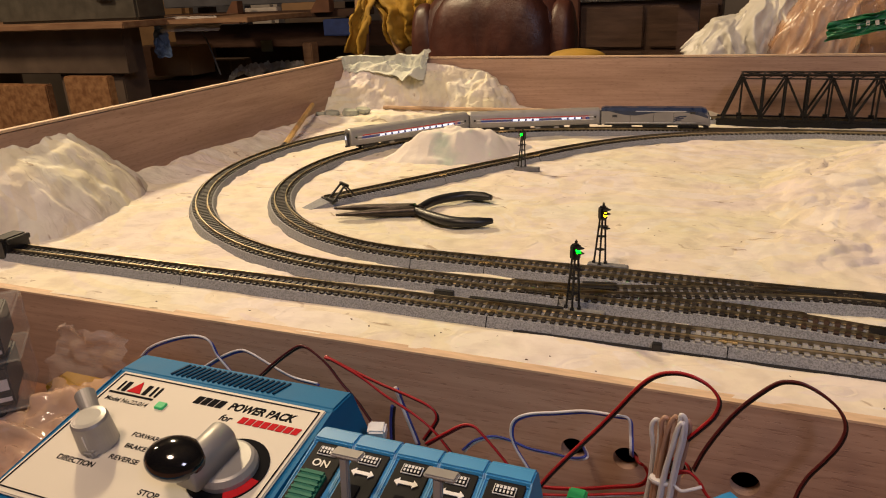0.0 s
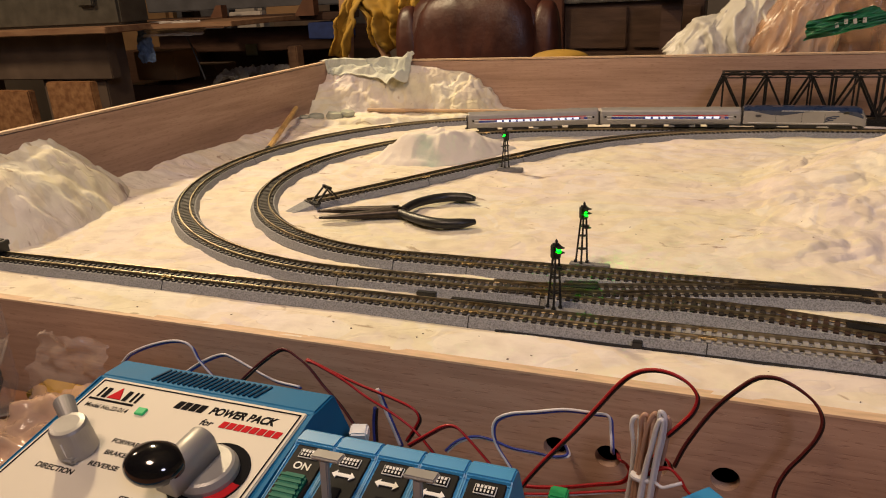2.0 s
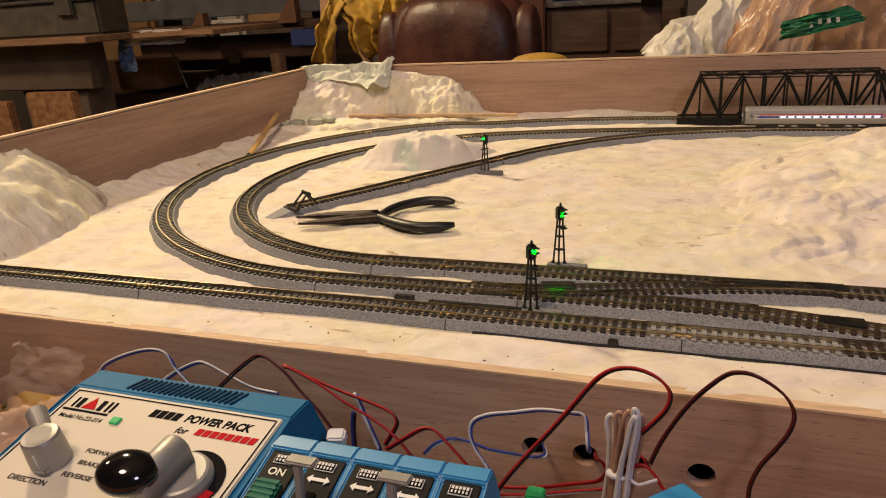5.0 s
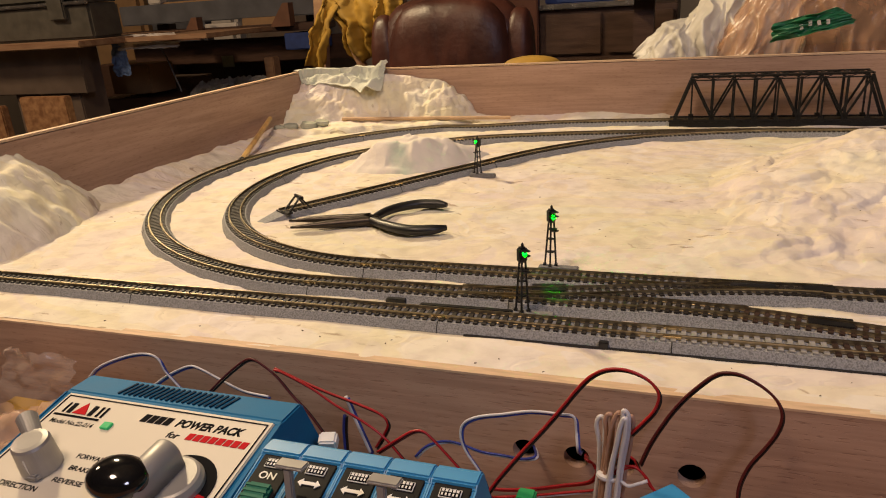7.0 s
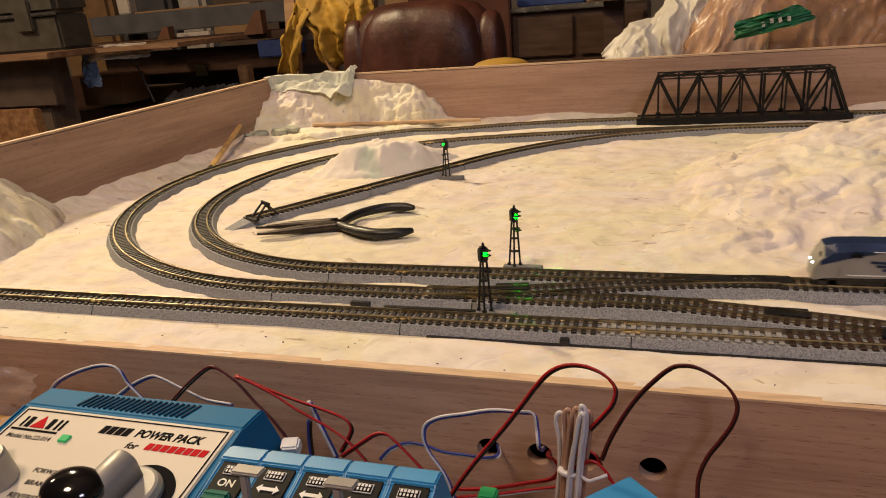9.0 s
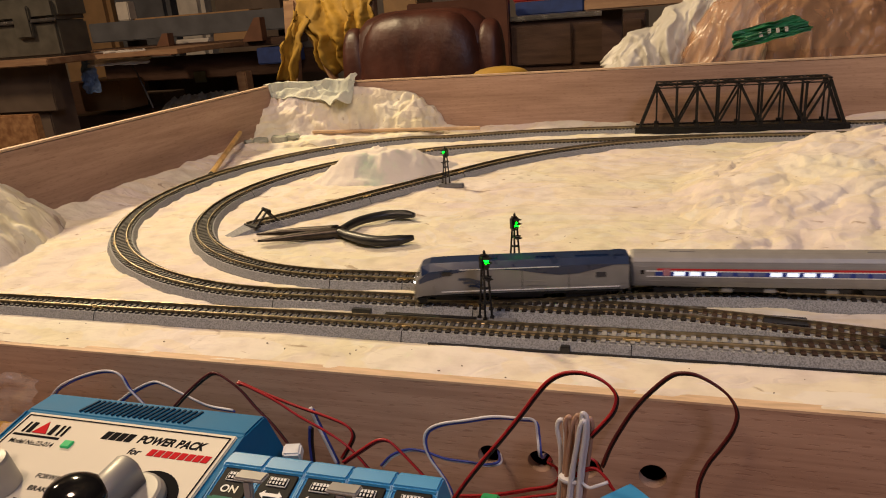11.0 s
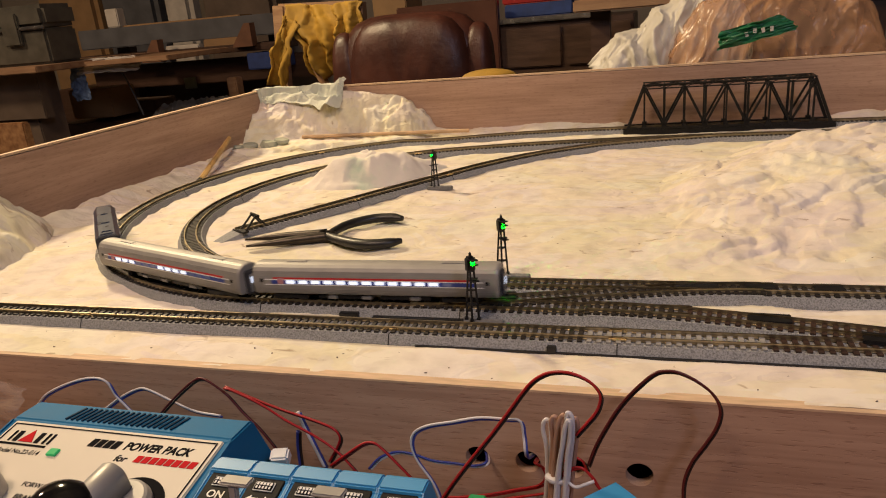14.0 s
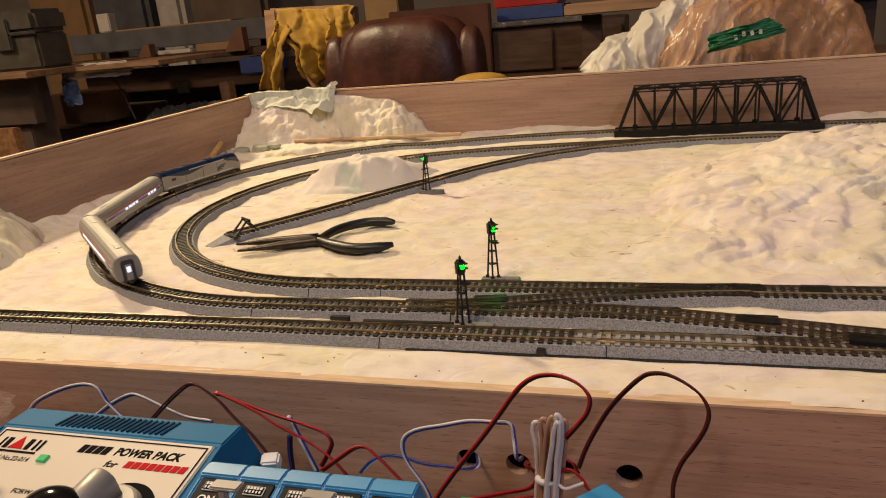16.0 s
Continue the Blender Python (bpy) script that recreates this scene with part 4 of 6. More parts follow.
px_, py_, _ = JAW_A[-1]
part("pivot", lathe(bmesh.new(), [(0.0062, 0.001), (0.0062, 0.0080), (0.0036, 0.0092), (0.0012, 0.0095)], 20, pose(px_ - 0.002, py_ + 0.001, 0)), STEEL, pl, "steel pivot", smooth=False)
part("handle", oval_tube(bmesh.new(), GRIP_A, [0.0036, 0.0044, 0.0049, 0.0050, 0.0048, 0.0026], 0.8), GRIP, pl, "black vinyl handle", smooth=True)
part("handle", oval_tube(bmesh.new(), GRIP_B, [0.0036, 0.0044, 0.0049, 0.0050, 0.0048, 0.0026], 0.8), GRIP, pl, "black vinyl handle", smooth=True)

pen = thing("pencil", "ochre wooden stick leaning on the side board", "pencil")
PA, PB = Vector((-0.514, 0.714, 0.002)), Vector((-0.572, 0.882, 0.026))
part("shaft", cyl(bmesh.new(), PA, PB, 0.0034, 6), PENCIL_WOOD, pen)
part("tip", cyl(bmesh.new(), PA - (PB - PA) * 0.03, PA + (PB - PA) * 0.05, 0.0036, 8, 0.0036), BLACK, pen, "dark end band")
dw = thing("wooden_stick", "thin pale wooden stick lying along the rock foot", "stick")
part("shaft", cyl(bmesh.new(), (-0.4919, 0.9510, 0.0124), (-0.2378, 0.9690, 0.0092), 0.0026, 8), DOWEL, dw)


def crumple(name, cx, cy, cz, sx, sy, amp, droop, material, label, category, seed, rz=0, step=26):
    """A stiff crumpled sheet with sharp folds."""
    bm = bmesh.new()
    g = []
    for j in range(step + 1):
        row = []
        for i in range(step + 1):
            u, v = i / step - 0.5, j / step - 0.5
            n1 = abs(hetero(u, v, 2.6, seed)) * amp + 0.35 * amp * hetero(u, v, 7, seed + 1)
            row.append(bm.verts.new((u * sx * (1 + 0.12 * hetero(u, v, 3, seed + 2)), v * sy * (1 + 0.12 * hetero(v, u, 3, seed + 3)), n1 - droop * max(0, -v * 2) ** 2 - 0.4 * droop * (2 * u) ** 2)))
        g.append(row)
    for a, b in zip(g, g[1:]):
        for i in range(step):
            bm.faces.new((a[i], a[i + 1], b[i + 1], b[i]))
    r = bmesh.ops.solidify(bm, geom=bm.faces[:], thickness=0.0008)
    ob = part(name, bm, material, m=pose(cx, cy, cz, 0, 0, rz))
    return tagged(ob, label, category)


CLOTH_LOW = ((-0.590, 0.990), (-0.55, 0.980), (-0.51, 0.975), (-0.475, 0.968), (-0.455, 0.957), (-0.440, 0.962), (-0.425, 0.985))


def plaster_cloth():
    """Stiff cloth laid over the crag's top and the boards' corner, with an upright fold at its end."""
    nu, nv, g, bm = 44, 16, [], bmesh.new()
    for j in range(nv + 1):
        row = []
        for i in range(nu + 1):
            x = -0.588 + 0.155 * i / nu
            low = along(x, CLOTH_LOW) + 0.005 * hetero(x, 0, 24, 41)
            y = low + (1.006 - low) * j / nv
            under = max(hill_corner(max(x, -0.577), min(y, 0.999)), WALL_Z + 0.001 if y > 0.994 or x < -0.574 else 0.0, 0.058)
            fold = 0.009 * max(0.0, 1 - abs(x + 0.446 - 0.25 * (y - 0.97)) / 0.012) + 0.004 * max(0.0, 1 - abs(x + 0.482) / 0.014)
            row.append(bm.verts.new((x, y, under + 0.002 + fold + 0.004 * abs(hetero(x, y, 26, 42)) - 0.010 * max(0.0, 1 - 3 * j / nv) * smooth01(-0.52, -0.46, x))))
        g.append(row)
    for a, b in zip(g, g[1:]):
        for i in range(nu):
            bm.faces.new((a[i], a[i + 1], b[i + 1], b[i]))
    ob = tagged(part("plaster_cloth", bm, PLASTER_CLOTH), "stiff grey-white plaster cloth draped over the mountain", "cloth")
    ob.modifiers.new("thickness", "SOLIDIFY").thickness = 0.0012


plaster_cloth()
GREEN_STONE = mat("grey_green_stone", (0.46, 0.47, 0.37), 0.85, color2=(0.30, 0.32, 0.25), scale=60, bump=0.0006, bump_scale=240)
for x, y, r, k, turn in ((-0.553, 0.904, 0.011, 1, 20), (-0.527, 0.911, 0.014, 2, -15), (-0.512, 0.924, 0.012, 3, 5), (-0.566, 0.893, 0.009, 4, 50)):
    bm = bmesh.new()
    bmesh.ops.create_icosphere(bm, subdivisions=2, radius=r)
    for v in bm.verts:
        v.co *= 1 + 0.35 * noise.fractal(v.co * 60 + Vector((k * 9, 0, 0)), 1, 2, 3)
        v.co.z = max(-0.3 * r, min(0.32 * r, v.co.z)) 
        v.co.y *= 0.65
    tagged(part("stone", bm, GREEN_STONE, m=pose(x, y, hill_corner(x, y) + 0.2 * r, 8 * (k % 2), 6, turn)), "flat grey-green stone on the plaster terrace", "stone", "small stones")

# Loose specks of dried plaster and dirt.
CRUMB = mat("dirt_speck", (0.16, 0.11, 0.08), 0.8, vary=0.4, scale=300)
bm = bmesh.new()
rng = random.Random(4)
for k in range(90):
    x, y = rng.uniform(-0.5, 0.3), rng.choice((rng.uniform(0.43, 0.85), rng.uniform(0.43, 0.85), rng.uniform(0.296, 0.325)))
    r = rng.uniform(0.0002, 0.0006)
    bmesh.ops.create_icosphere(bm, subdivisions=1, radius=r, matrix=pose(x, y, max(ground_height(x, y), hill_right(x, y) or -1, rock_small(x, y) or -1) + r * 0.3, 0, 0, k * 40) @ Matrix.Diagonal((1.6, 0.9, 0.6, 1)))
tagged(part("plaster_crumbs", bm, CRUMB), "scattered dark specks on the plaster", "crumbs", kind="stuff")

# ---- the control desk in front ----
DESK_Z = -0.066
DESK_WOOD = mat("desk_wood", (0.34, 0.17, 0.09), 0.4, color2=(0.22, 0.10, 0.05), scale=12, stretch=(1, 9, 1), bump=0.0002, bump_scale=90)
TEAL = mat("teal_plastic", (0.010, 0.150, 0.33), 0.62, vary=0.12, scale=30, bump=0.00006, bump_scale=900, spec=0.18)
CYAN = mat("light_blue_plastic", (0.03, 0.26, 0.55), 0.46, vary=0.12, scale=30, spec=0.9)
CREAM = mat("cream_label", (0.62, 0.57, 0.48), 0.55, vary=0.04, scale=20)
INK = mat("black_ink", (0.010, 0.010, 0.011), 0.9, spec=0.05)
RED_INK = mat("red_ink", (0.50, 0.02, 0.025), 0.9, spec=0.05)
KNOB = mat("silver_knob", (0.42, 0.41, 0.40), 0.40, 0.5, vary=0.15, scale=60)
GREY_LEVER = mat("grey_lever", (0.36, 0.35, 0.335), 0.42, 0.3, vary=0.1, scale=60)
FACE_BLACK = mat("black_face_plate", (0.010, 0.010, 0.011), 0.6, vary=0.2, scale=60, spec=0.15)
BALL = mat("gloss_black", (0.006, 0.006, 0.007), 0.1, coat=0.6)
SLOT = mat("vent_shadow_blue", (0.004, 0.028, 0.065), 0.7, vary=0.1, scale=60, spec=0.1)
GREEN_LED = mat("green_lamp", (0.03, 0.40, 0.13), 0.3, glow=(0.02, 0.8, 0.25, 0.10))
GREEN_BTN = mat("green_rocker", (0.012, 0.16, 0.10), 0.4, vary=0.15, scale=100)
desk = slab("desk", (-0.25, -0.10, DESK_Z - 0.01), (1.6, 0.77, 0.02), DESK_WOOD, "reddish wooden desk board before the layout", 0, 0.002, "desk")


def writing(text, size, x, y, material, parent, rz=0.0, width=None, z=0.00016, shear=0.0, bold=0.0):
    """Letters lying on the label; x, y is their centre."""
    cu = bpy.data.curves.new("writing", "FONT")
    cu.body, cu.size, cu.extrude, cu.align_x, cu.align_y, cu.shear, cu.offset = text, size, 0.00004, "CENTER", "CENTER", shear, bold
    ob = bpy.data.objects.new("writing", cu)
    me = bpy.data.meshes.new_from_object(ob)
    bpy.data.objects.remove(ob)
    me.materials.clear()
    me.materials.append(material)
    if width and len(me.vertices):
        xs = [v.co.x for v in me.vertices]
        me.transform(Matrix.Diagonal((width / (max(xs) - min(xs)), 1, 1, 1)))
    o = new("writing", me)
    o.parent, o.matrix_basis = parent, pose(x, y, z, 0, 0, rz)
    return o


LABEL_M = pose(-0.236, 0.2365, -0.0065, 9, 0, 0)
pack = thing("power_pack", "teal model-train power pack with cream control label", "power pack", m=LABEL_M)
inv = LABEL_M.inverted()


def prism(bm, outline, x0, x1, x0b=None, x1b=None):
    """A side outline of (y, z) carried from x0 to x1; lower points flare to x0b, x1b."""
    zs = [z for _, z in outline]
    zt, zb = max(zs), min(zs)
    f = lambda z, a, b: a if b is None else a + (b - a) * (zt - z) / (zt - zb)
    return loft(bm, [[(f(z, x0, x0b), y, z) for y, z in outline], [(f(z, x1, x1b), y, z) for y, z in outline]])


bm = prism(bmesh.new(), [(-0.098, -0.0025), (0.0, -0.0008), (0.0015, 0.0), (0.0175, -0.0032), (0.0195, -0.0052), (0.030, -0.050), (-0.088, -0.036), (-0.100, -0.008)], -0.0650, 0.0645, -0.070, 0.0655)
bmesh.ops.bevel(bm, geom=bm.edges[:], offset=0.0012, segments=2, affect="EDGES", clamp_overlap=True)
part("case", bm, TEAL, pack, "teal plastic case")
part("label_plate", box(bmesh.new(), (0, -0.0415, 0.0), (0.1225, 0.083, 0.0016), bevel=0.0006), CREAM, pack, "cream printed label", m=pose(0, 0, -0.0007))
# Slots are solid strips; the shade inside them is in their dark blue.
for k in range(20):
    part("vent_slot", box(bmesh.new(), (0, 0, 0), (0.0012, 0.0118, 0.0010)), SLOT, pack, "dark vent slot", m=pose(-0.0325 + k * 0.0033, 0.0096, -0.0014, -11.3, 0, -14))
for x0, y0, x1, y1 in ((-0.059, -0.0025, 0.059, -0.0025), (-0.059, -0.080, 0.059, -0.080), (-0.059, -0.080, -0.059, -0.0025), (0.059, -0.080, 0.059, -0.0025)):
    part("border_line", box(bmesh.new(), ((x0 + x1) / 2, (y0 + y1) / 2, 0.0003), (abs(x1 - x0) + 0.0005, abs(y1 - y0) + 0.0005, 0.0004)), INK, pack)
(KX, KY), (PX, PY), (UX, UY), (RX, RY) = (-0.0430, -0.0116), (0.0321, -0.0097), (0.0383, -0.0166), (0.0377, -0.0445)
# The maker's mark as plain strokes and a red wedge.
for dx, w in ((-0.0105, 0.0018), (-0.0070, 0.0042), (0.0062, 0.0040), (0.0105, 0.0020), (0.0135, 0.0020)):
    part("mark_stroke", box(bmesh.new(), (KX + dx, KY + 0.001, 0.0003), (w * 0.6, 0.0068, 0.0004)), INK, pack)
bm = bmesh.new()
loft(bm, [[(KX - 0.0045, KY - 0.0022, z), (KX + 0.0040, KY - 0.0022, z), (KX - 0.0002, KY + 0.0058, z)] for z in (0.0001, 0.0005)])
part("mark_wedge", bm, RED_INK, pack, "red wedge mark")
part("mark_underline", box(bmesh.new(), (KX, KY - 0.0042, 0.0003), (0.028, 0.0011, 0.0004)), INK, pack)
for txt, size, at, mt, kw in (
    ("Model No.22-014", 0.0040, (-0.0421, -0.0201), INK, dict(width=0.0262, bold=0.00008)),
    ("POWER PACK", 0.0066, (PX - 0.001, PY), INK, dict(width=0.0370, shear=0.2, bold=0.0003)),
    ("for", 0.0054, (0.0163, -0.0174), INK, dict(shear=0.2, bold=0.00015)),
    ("FORWARD", 0.0036, (-0.0122, -0.0380), INK, dict(width=0.0180, bold=0.0001)),
    ("BRAKE", 0.0036, (-0.0134, -0.0449), INK, dict(width=0.0120, bold=0.0001)),
    ("REVERSE", 0.0036, (-0.0134, -0.0524), INK, dict(width=0.0165, bold=0.0001)),
    ("DIRECTION", 0.0040, (-0.0353, -0.0591), INK, dict(width=0.0215, bold=0.00012)),
    ("STOP", 0.0040, (0.0123, -0.0657), INK, dict(width=0.0105, bold=0.0001)),
):
    writing(txt, size, at[0], at[1], mt, pack, **kw)
# The maker's and series words as slanted blocks, one for each letter.
for x, y, w, h, n, mt, lb in ((PX - 0.0305, PY, 0.0175, 0.0050, 4, INK, "dark block of the maker's word"), (UX + 0.002, UY, 0.0330, 0.0040, 8, RED_INK, "red block of the series word")):
    for k in range(n):
        xc, hw = x - w / 2 + w * (k + 0.5) / n, w / n * 0.40
        bm = loft(bmesh.new(), [[(xc - hw - 0.2 * h / 2, y - h / 2, z), (xc + hw - 0.2 * h / 2, y - h / 2, z), (xc + hw + 0.2 * h / 2, y + h / 2, z), (xc - hw + 0.2 * h / 2, y + h / 2, z)] for z in (0.0001, 0.0004)])
        part("name_block", bm, mt, pack, lb)
LX, LY = (-0.0213, -0.0186)
part("pilot_lamp", box(bmesh.new(), (LX, LY, 0.0006), (0.0052, 0.0044, 0.0014), bevel=0.0003), GREEN_LED, pack, "glowing green pilot lamp")
DX, DY = (-0.0329, -0.0469)
knob = part("direction_knob", lathe(bmesh.new(), [(0.0089, 0.0004), (0.0089, 0.0020), (0.0083, 0.0146), (0.0076, 0.0158), (0.0055, 0.0161)], 36, pose(DX, DY, 0)), KNOB, pack, "brushed silver direction knob", smooth=False)
part("knob_base", box(bmesh.new(), (DX + 0.003, DY - 0.006, 0.0020), (0.007, 0.007, 0.0034), m=None, bevel=0.001), KNOB, pack)
part("knob_arm", cyl(bmesh.new(), (DX - 0.003, DY + 0.004, 0.0115), (DX - 0.0150, DY + 0.0125, 0.0150), 0.0038, 24, 0.0048), KNOB, pack, "short silver lever arm")
part("pointer_line", box(bmesh.new(), (DX + 0.0025, DY - 0.0081, 0.007), (0.0007, 0.0006, 0.009)), WHITE, pack, "pale pointer line")
part("dial_ring", lathe(bmesh.new(), [(0.0125, 0.0002), (0.0180, 0.0002), (0.0180, 0.0007), (0.0125, 0.0007)], 48, pose(RX, RY, 0)), INK, pack, "black speed scale ring")
bm = bmesh.new()
loft(bm, [[(RX + r * math.cos(radians(a)), RY + r * math.sin(radians(a)), z) for r, z in ((0.0130, 0.0006), (0.0176, 0.0006), (0.0176, 0.0010), (0.0130, 0.0010))] for a in range(-62, -5, 6)])
part("red_sector", bm, RED_INK, pack, "red end of the speed scale")
part("dial", lathe(bmesh.new(), [(0.0135, 0.0004), (0.0135, 0.0030), (0.0124, 0.0056), (0.0112, 0.0062)], 48, pose(RX, RY, 0)), GREY_LEVER, pack, "pale grey dial")
BX, BY = (0.0258, -0.0575)
TH = pose(RX - 0.0045, RY, 0.0055, 0, 0, 264)
REACH = math.hypot(BX - RX, BY - RY)
fin_top = [(0.0062 * math.cos(a), 0.0086 + 0.0056 * math.sin(a)) for a in (math.pi * (1 - k / 16) for k in range(17))]
bm = loft(bmesh.new(), [[(x, y * g, z * g) for y, z in [(-0.0064, 0.0)] + fin_top + [(0.0064, 0.0)]] for x, g in ((-0.0088, 0.80), (-0.0083, 0.93), (-0.0070, 1.0), (0.0160, 1.0), (0.0173, 0.93), (0.0177, 0.80))])
part("throttle_fin", bm, GREY_LEVER, pack, "grey throttle lever", m=TH, smooth=True)
part("throttle_stem", cyl(bmesh.new(), (RX - 0.006, RY - 0.012, 0.0090), (BX, BY, 0.0120), 0.0055, 20), GREY_LEVER, pack)
bm = bmesh.new()
bmesh.ops.create_uvsphere(bm, u_segments=28, v_segments=18, radius=1.0, matrix=pose(BX, BY, 0.0165, 0, 6, 8) @ Matrix.Diagonal((0.0130, 0.0108, 0.0076, 1)))
part("throttle_grip", bm, BALL, pack, "glossy black throttle grip", smooth=True)

# Snap-on switches in a row beside the power pack.
for k in range(5):
    sw = thing("turnout_switch", "blue snap-on turnout switch with a grey lever" if k else "blue snap-on switch with a green rocker", "switch", "switches beside the power pack", m=pose(-0.1569 + 0.0194 * k, 0.2216, -0.0021, 12.5, 0, 0))
    bm = prism(bmesh.new(), [(-0.060, -0.0014), (-0.0098, -0.0014), (-0.0088, 0.0010), (-0.0014, -0.0006), (0.0008, -0.0026), (0.010, -0.050), (-0.056, -0.040)], -0.0096, 0.0096)
    bmesh.ops.bevel(bm, geom=bm.edges[:], offset=0.0007, segments=2, affect="EDGES", clamp_overlap=True)
    part("case", bm, CYAN, sw, "bright blue plastic case")
    part("face_plate", box(bmesh.new(), (0, -0.0325, -0.0010), (0.0152, 0.0460, 0.0012), bevel=0.0003), FACE_BLACK, sw, "black face plate")
    part("mark_frame", box(bmesh.new(), (0, -0.0140, -0.0002), (0.0088, 0.0044, 0.0004)), WHITE, sw, "white printed frame")
    part("mark_field", box(bmesh.new(), (0, -0.0140, 0.0001), (0.0081, 0.0037, 0.0004)), INK, sw)
    for d in range(5):
        part("mark_dash", box(bmesh.new(), (-0.0030 + d * 0.0015, -0.0148, 0.0004), (0.0007, 0.0012, 0.0002)), WHITE, sw)
        part("mark_dash", box(bmesh.new(), (-0.0030 + d * 0.0015, -0.0130, 0.0004), (0.0010, 0.0012, 0.0002)), WHITE, sw)
    if k == 0:
        writing("ON", 0.0050, -0.0002, -0.0205, WHITE, sw, z=-0.0002, bold=0.0001)
        bm = box(bmesh.new(), (0, -0.0350, 0.0020), (0.0115, 0.0200, 0.0062), m=pose(0, 0, 0, 6, 0, 0), bevel=0.0012)
        part("rocker", bm, GREEN_BTN, sw, "dark green ribbed rocker")
        for d in range(7):
            part("rocker_rib", box(bmesh.new(), (0, -0.0270 - d * 0.0025, 0.0050), (0.0108, 0.0010, 0.0012), m=pose(0, 0, 0, 6, 0, 0)), GREEN_BTN, sw)
    else:
        bm = bmesh.new()
        loft(bm, [[(x, y + 0.0058, z) for x, y in ((-0.0052, -0.0265), (-0.0030, -0.0245), (-0.0030, -0.0257), (0.0030, -0.0257), (0.0030, -0.0245), (0.0052, -0.0265), (0.0030, -0.0285), (0.0030, -0.0273), (-0.0030, -0.0273), (-0.0030, -0.0285))] for z in (-0.0003, 0.0001)])
        part("arrow", bm, WHITE, sw, "white double arrow")
        part("lever_slot", box(bmesh.new(), (0, -0.0375, -0.0003), (0.0040, 0.0210, 0.0008)), INK, sw)
        up = k in (1, 3)
        tilt = 18 if up else -42
        lm = pose(0, -0.0350, 0.0, -tilt, 0, 0)
        part("lever_stem", box(bmesh.new(), (0, 0, 0.0095), (0.0034, 0.0026, 0.0200), bevel=0.0005), GREY_LEVER, sw, "grey lever stem", m=lm)
        part("lever_cap", box(bmesh.new(), (0.0008, 0.0015, 0.0202), (0.0125, 0.0062, 0.0017), bevel=0.0006), GREY_LEVER, sw, "flat grey lever cap", m=lm)
AUX = [(0.0015, 0.2450, -0.0121)][0]
aux = thing("turnout_switch", "blue snap-on switch standing alone by the wires", "switch", "switches beside the power pack", m=pose(AUX[0], AUX[1] - 0.0185, AUX[2], 0, 0, 45))
bm = box(bmesh.new(), (0, 0, -0.0125), (0.026, 0.026, 0.025), bevel=0.0012)
part("case", bm, CYAN, aux, "bright blue plastic case")
CLIP = [(-0.0582, 0.2450, -0.0296)][0]
aux = thing("wire_clip", "small green plastic wire clip on the desk", "clip", m=pose(CLIP[0], CLIP[1], CLIP[2] - 0.010))
part("body", box(bmesh.new(), (0, 0, 0.0035), (0.008, 0.008, 0.012), bevel=0.0008), mat("green_clip", (0.02, 0.30, 0.10), 0.4, vary=0.1), aux)

WP = [(-0.1578, 0.2520, -0.0209)][0]
plug = thing("wire_plug", "small white plastic plug behind the switches", "plug", m=pose(WP[0], WP[1], WP[2], 20, 0, 15))
part("body", box(bmesh.new(), (0, 0, -0.005), (0.009, 0.007, 0.007), bevel=0.001), WHITE, plug)

# ---- wires ----
W_RED = mat("red_wire", (0.42, 0.012, 0.014), 0.4, vary=0.15, scale=80)
W_BLACK = mat("black_wire", (0.012, 0.010, 0.010), 0.42, vary=0.15, scale=80)
W_DARK = mat("dark_red_wire", (0.10, 0.010, 0.010), 0.42, vary=0.15, scale=80)
W_WHITE = mat("white_wire", (0.62, 0.60, 0.62), 0.45, vary=0.08, scale=80)
W_BLUE = mat("blue_wire", (0.035, 0.055, 0.30), 0.42, vary=0.15, scale=80)
W_PINK = mat("tan_wire", (0.42, 0.25, 0.18), 0.45, vary=0.15, scale=80)


def twin_wire(pts, a, b, label, r=0.00062):
    root = thing("wire", label, "wire", "loose layout wires")
    part("strand", tube(bmesh.new(), pts, r), a, root, smooth=True)
    part("strand", tube(bmesh.new(), [(x + 0.0008, y + 0.0004, z - 0.0010) for x, y, z in pts], r), b, root, smooth=True)


twin_wire([(-0.3196, 0.2680, -0.0185), (-0.3118, 0.2680, -0.0116), (-0.2985, 0.2680, -0.0050), (-0.2833, 0.2680, 0.0003), (-0.2725, 0.2680, 0.0018), (-0.2663, 0.2680, -0.0006), (-0.2632, 0.2680, -0.0079), (-0.2588, 0.2680, -0.0134), (-0.2547, 0.2680, -0.0181)], W_WHITE, W_BLUE, "white and blue twin wire behind the power pack")
twin_wire([(-0.2777, 0.2720, -0.0206), (-0.2648, 0.2720, -0.0121), (-0.2512, 0.2720, -0.0055), (-0.2438, 0.2720, -0.0057), (-0.2311, 0.2720, -0.0111), (-0.2178, 0.2720, -0.0163), (-0.2023, 0.2720, -0.0177)], W_WHITE, W_BLUE, "white and blue twin wire sagging to the desk")
twin_wire([(-0.2358, 0.2680, -0.0163), (-0.2235, 0.2680, -0.0051), (-0.2113, 0.2680, 0.0044), (-0.2055, 0.2680, 0.0064), (-0.1996, 0.2680, 0.0035), (-0.1923, 0.2680, -0.0025), (-0.1854, 0.2680, -0.0116), (-0.1770, 0.2680, -0.0211), (-0.1689, 0.2680, -0.0335)], W_DARK, W_BLACK, "dark red and black twin wire arching")
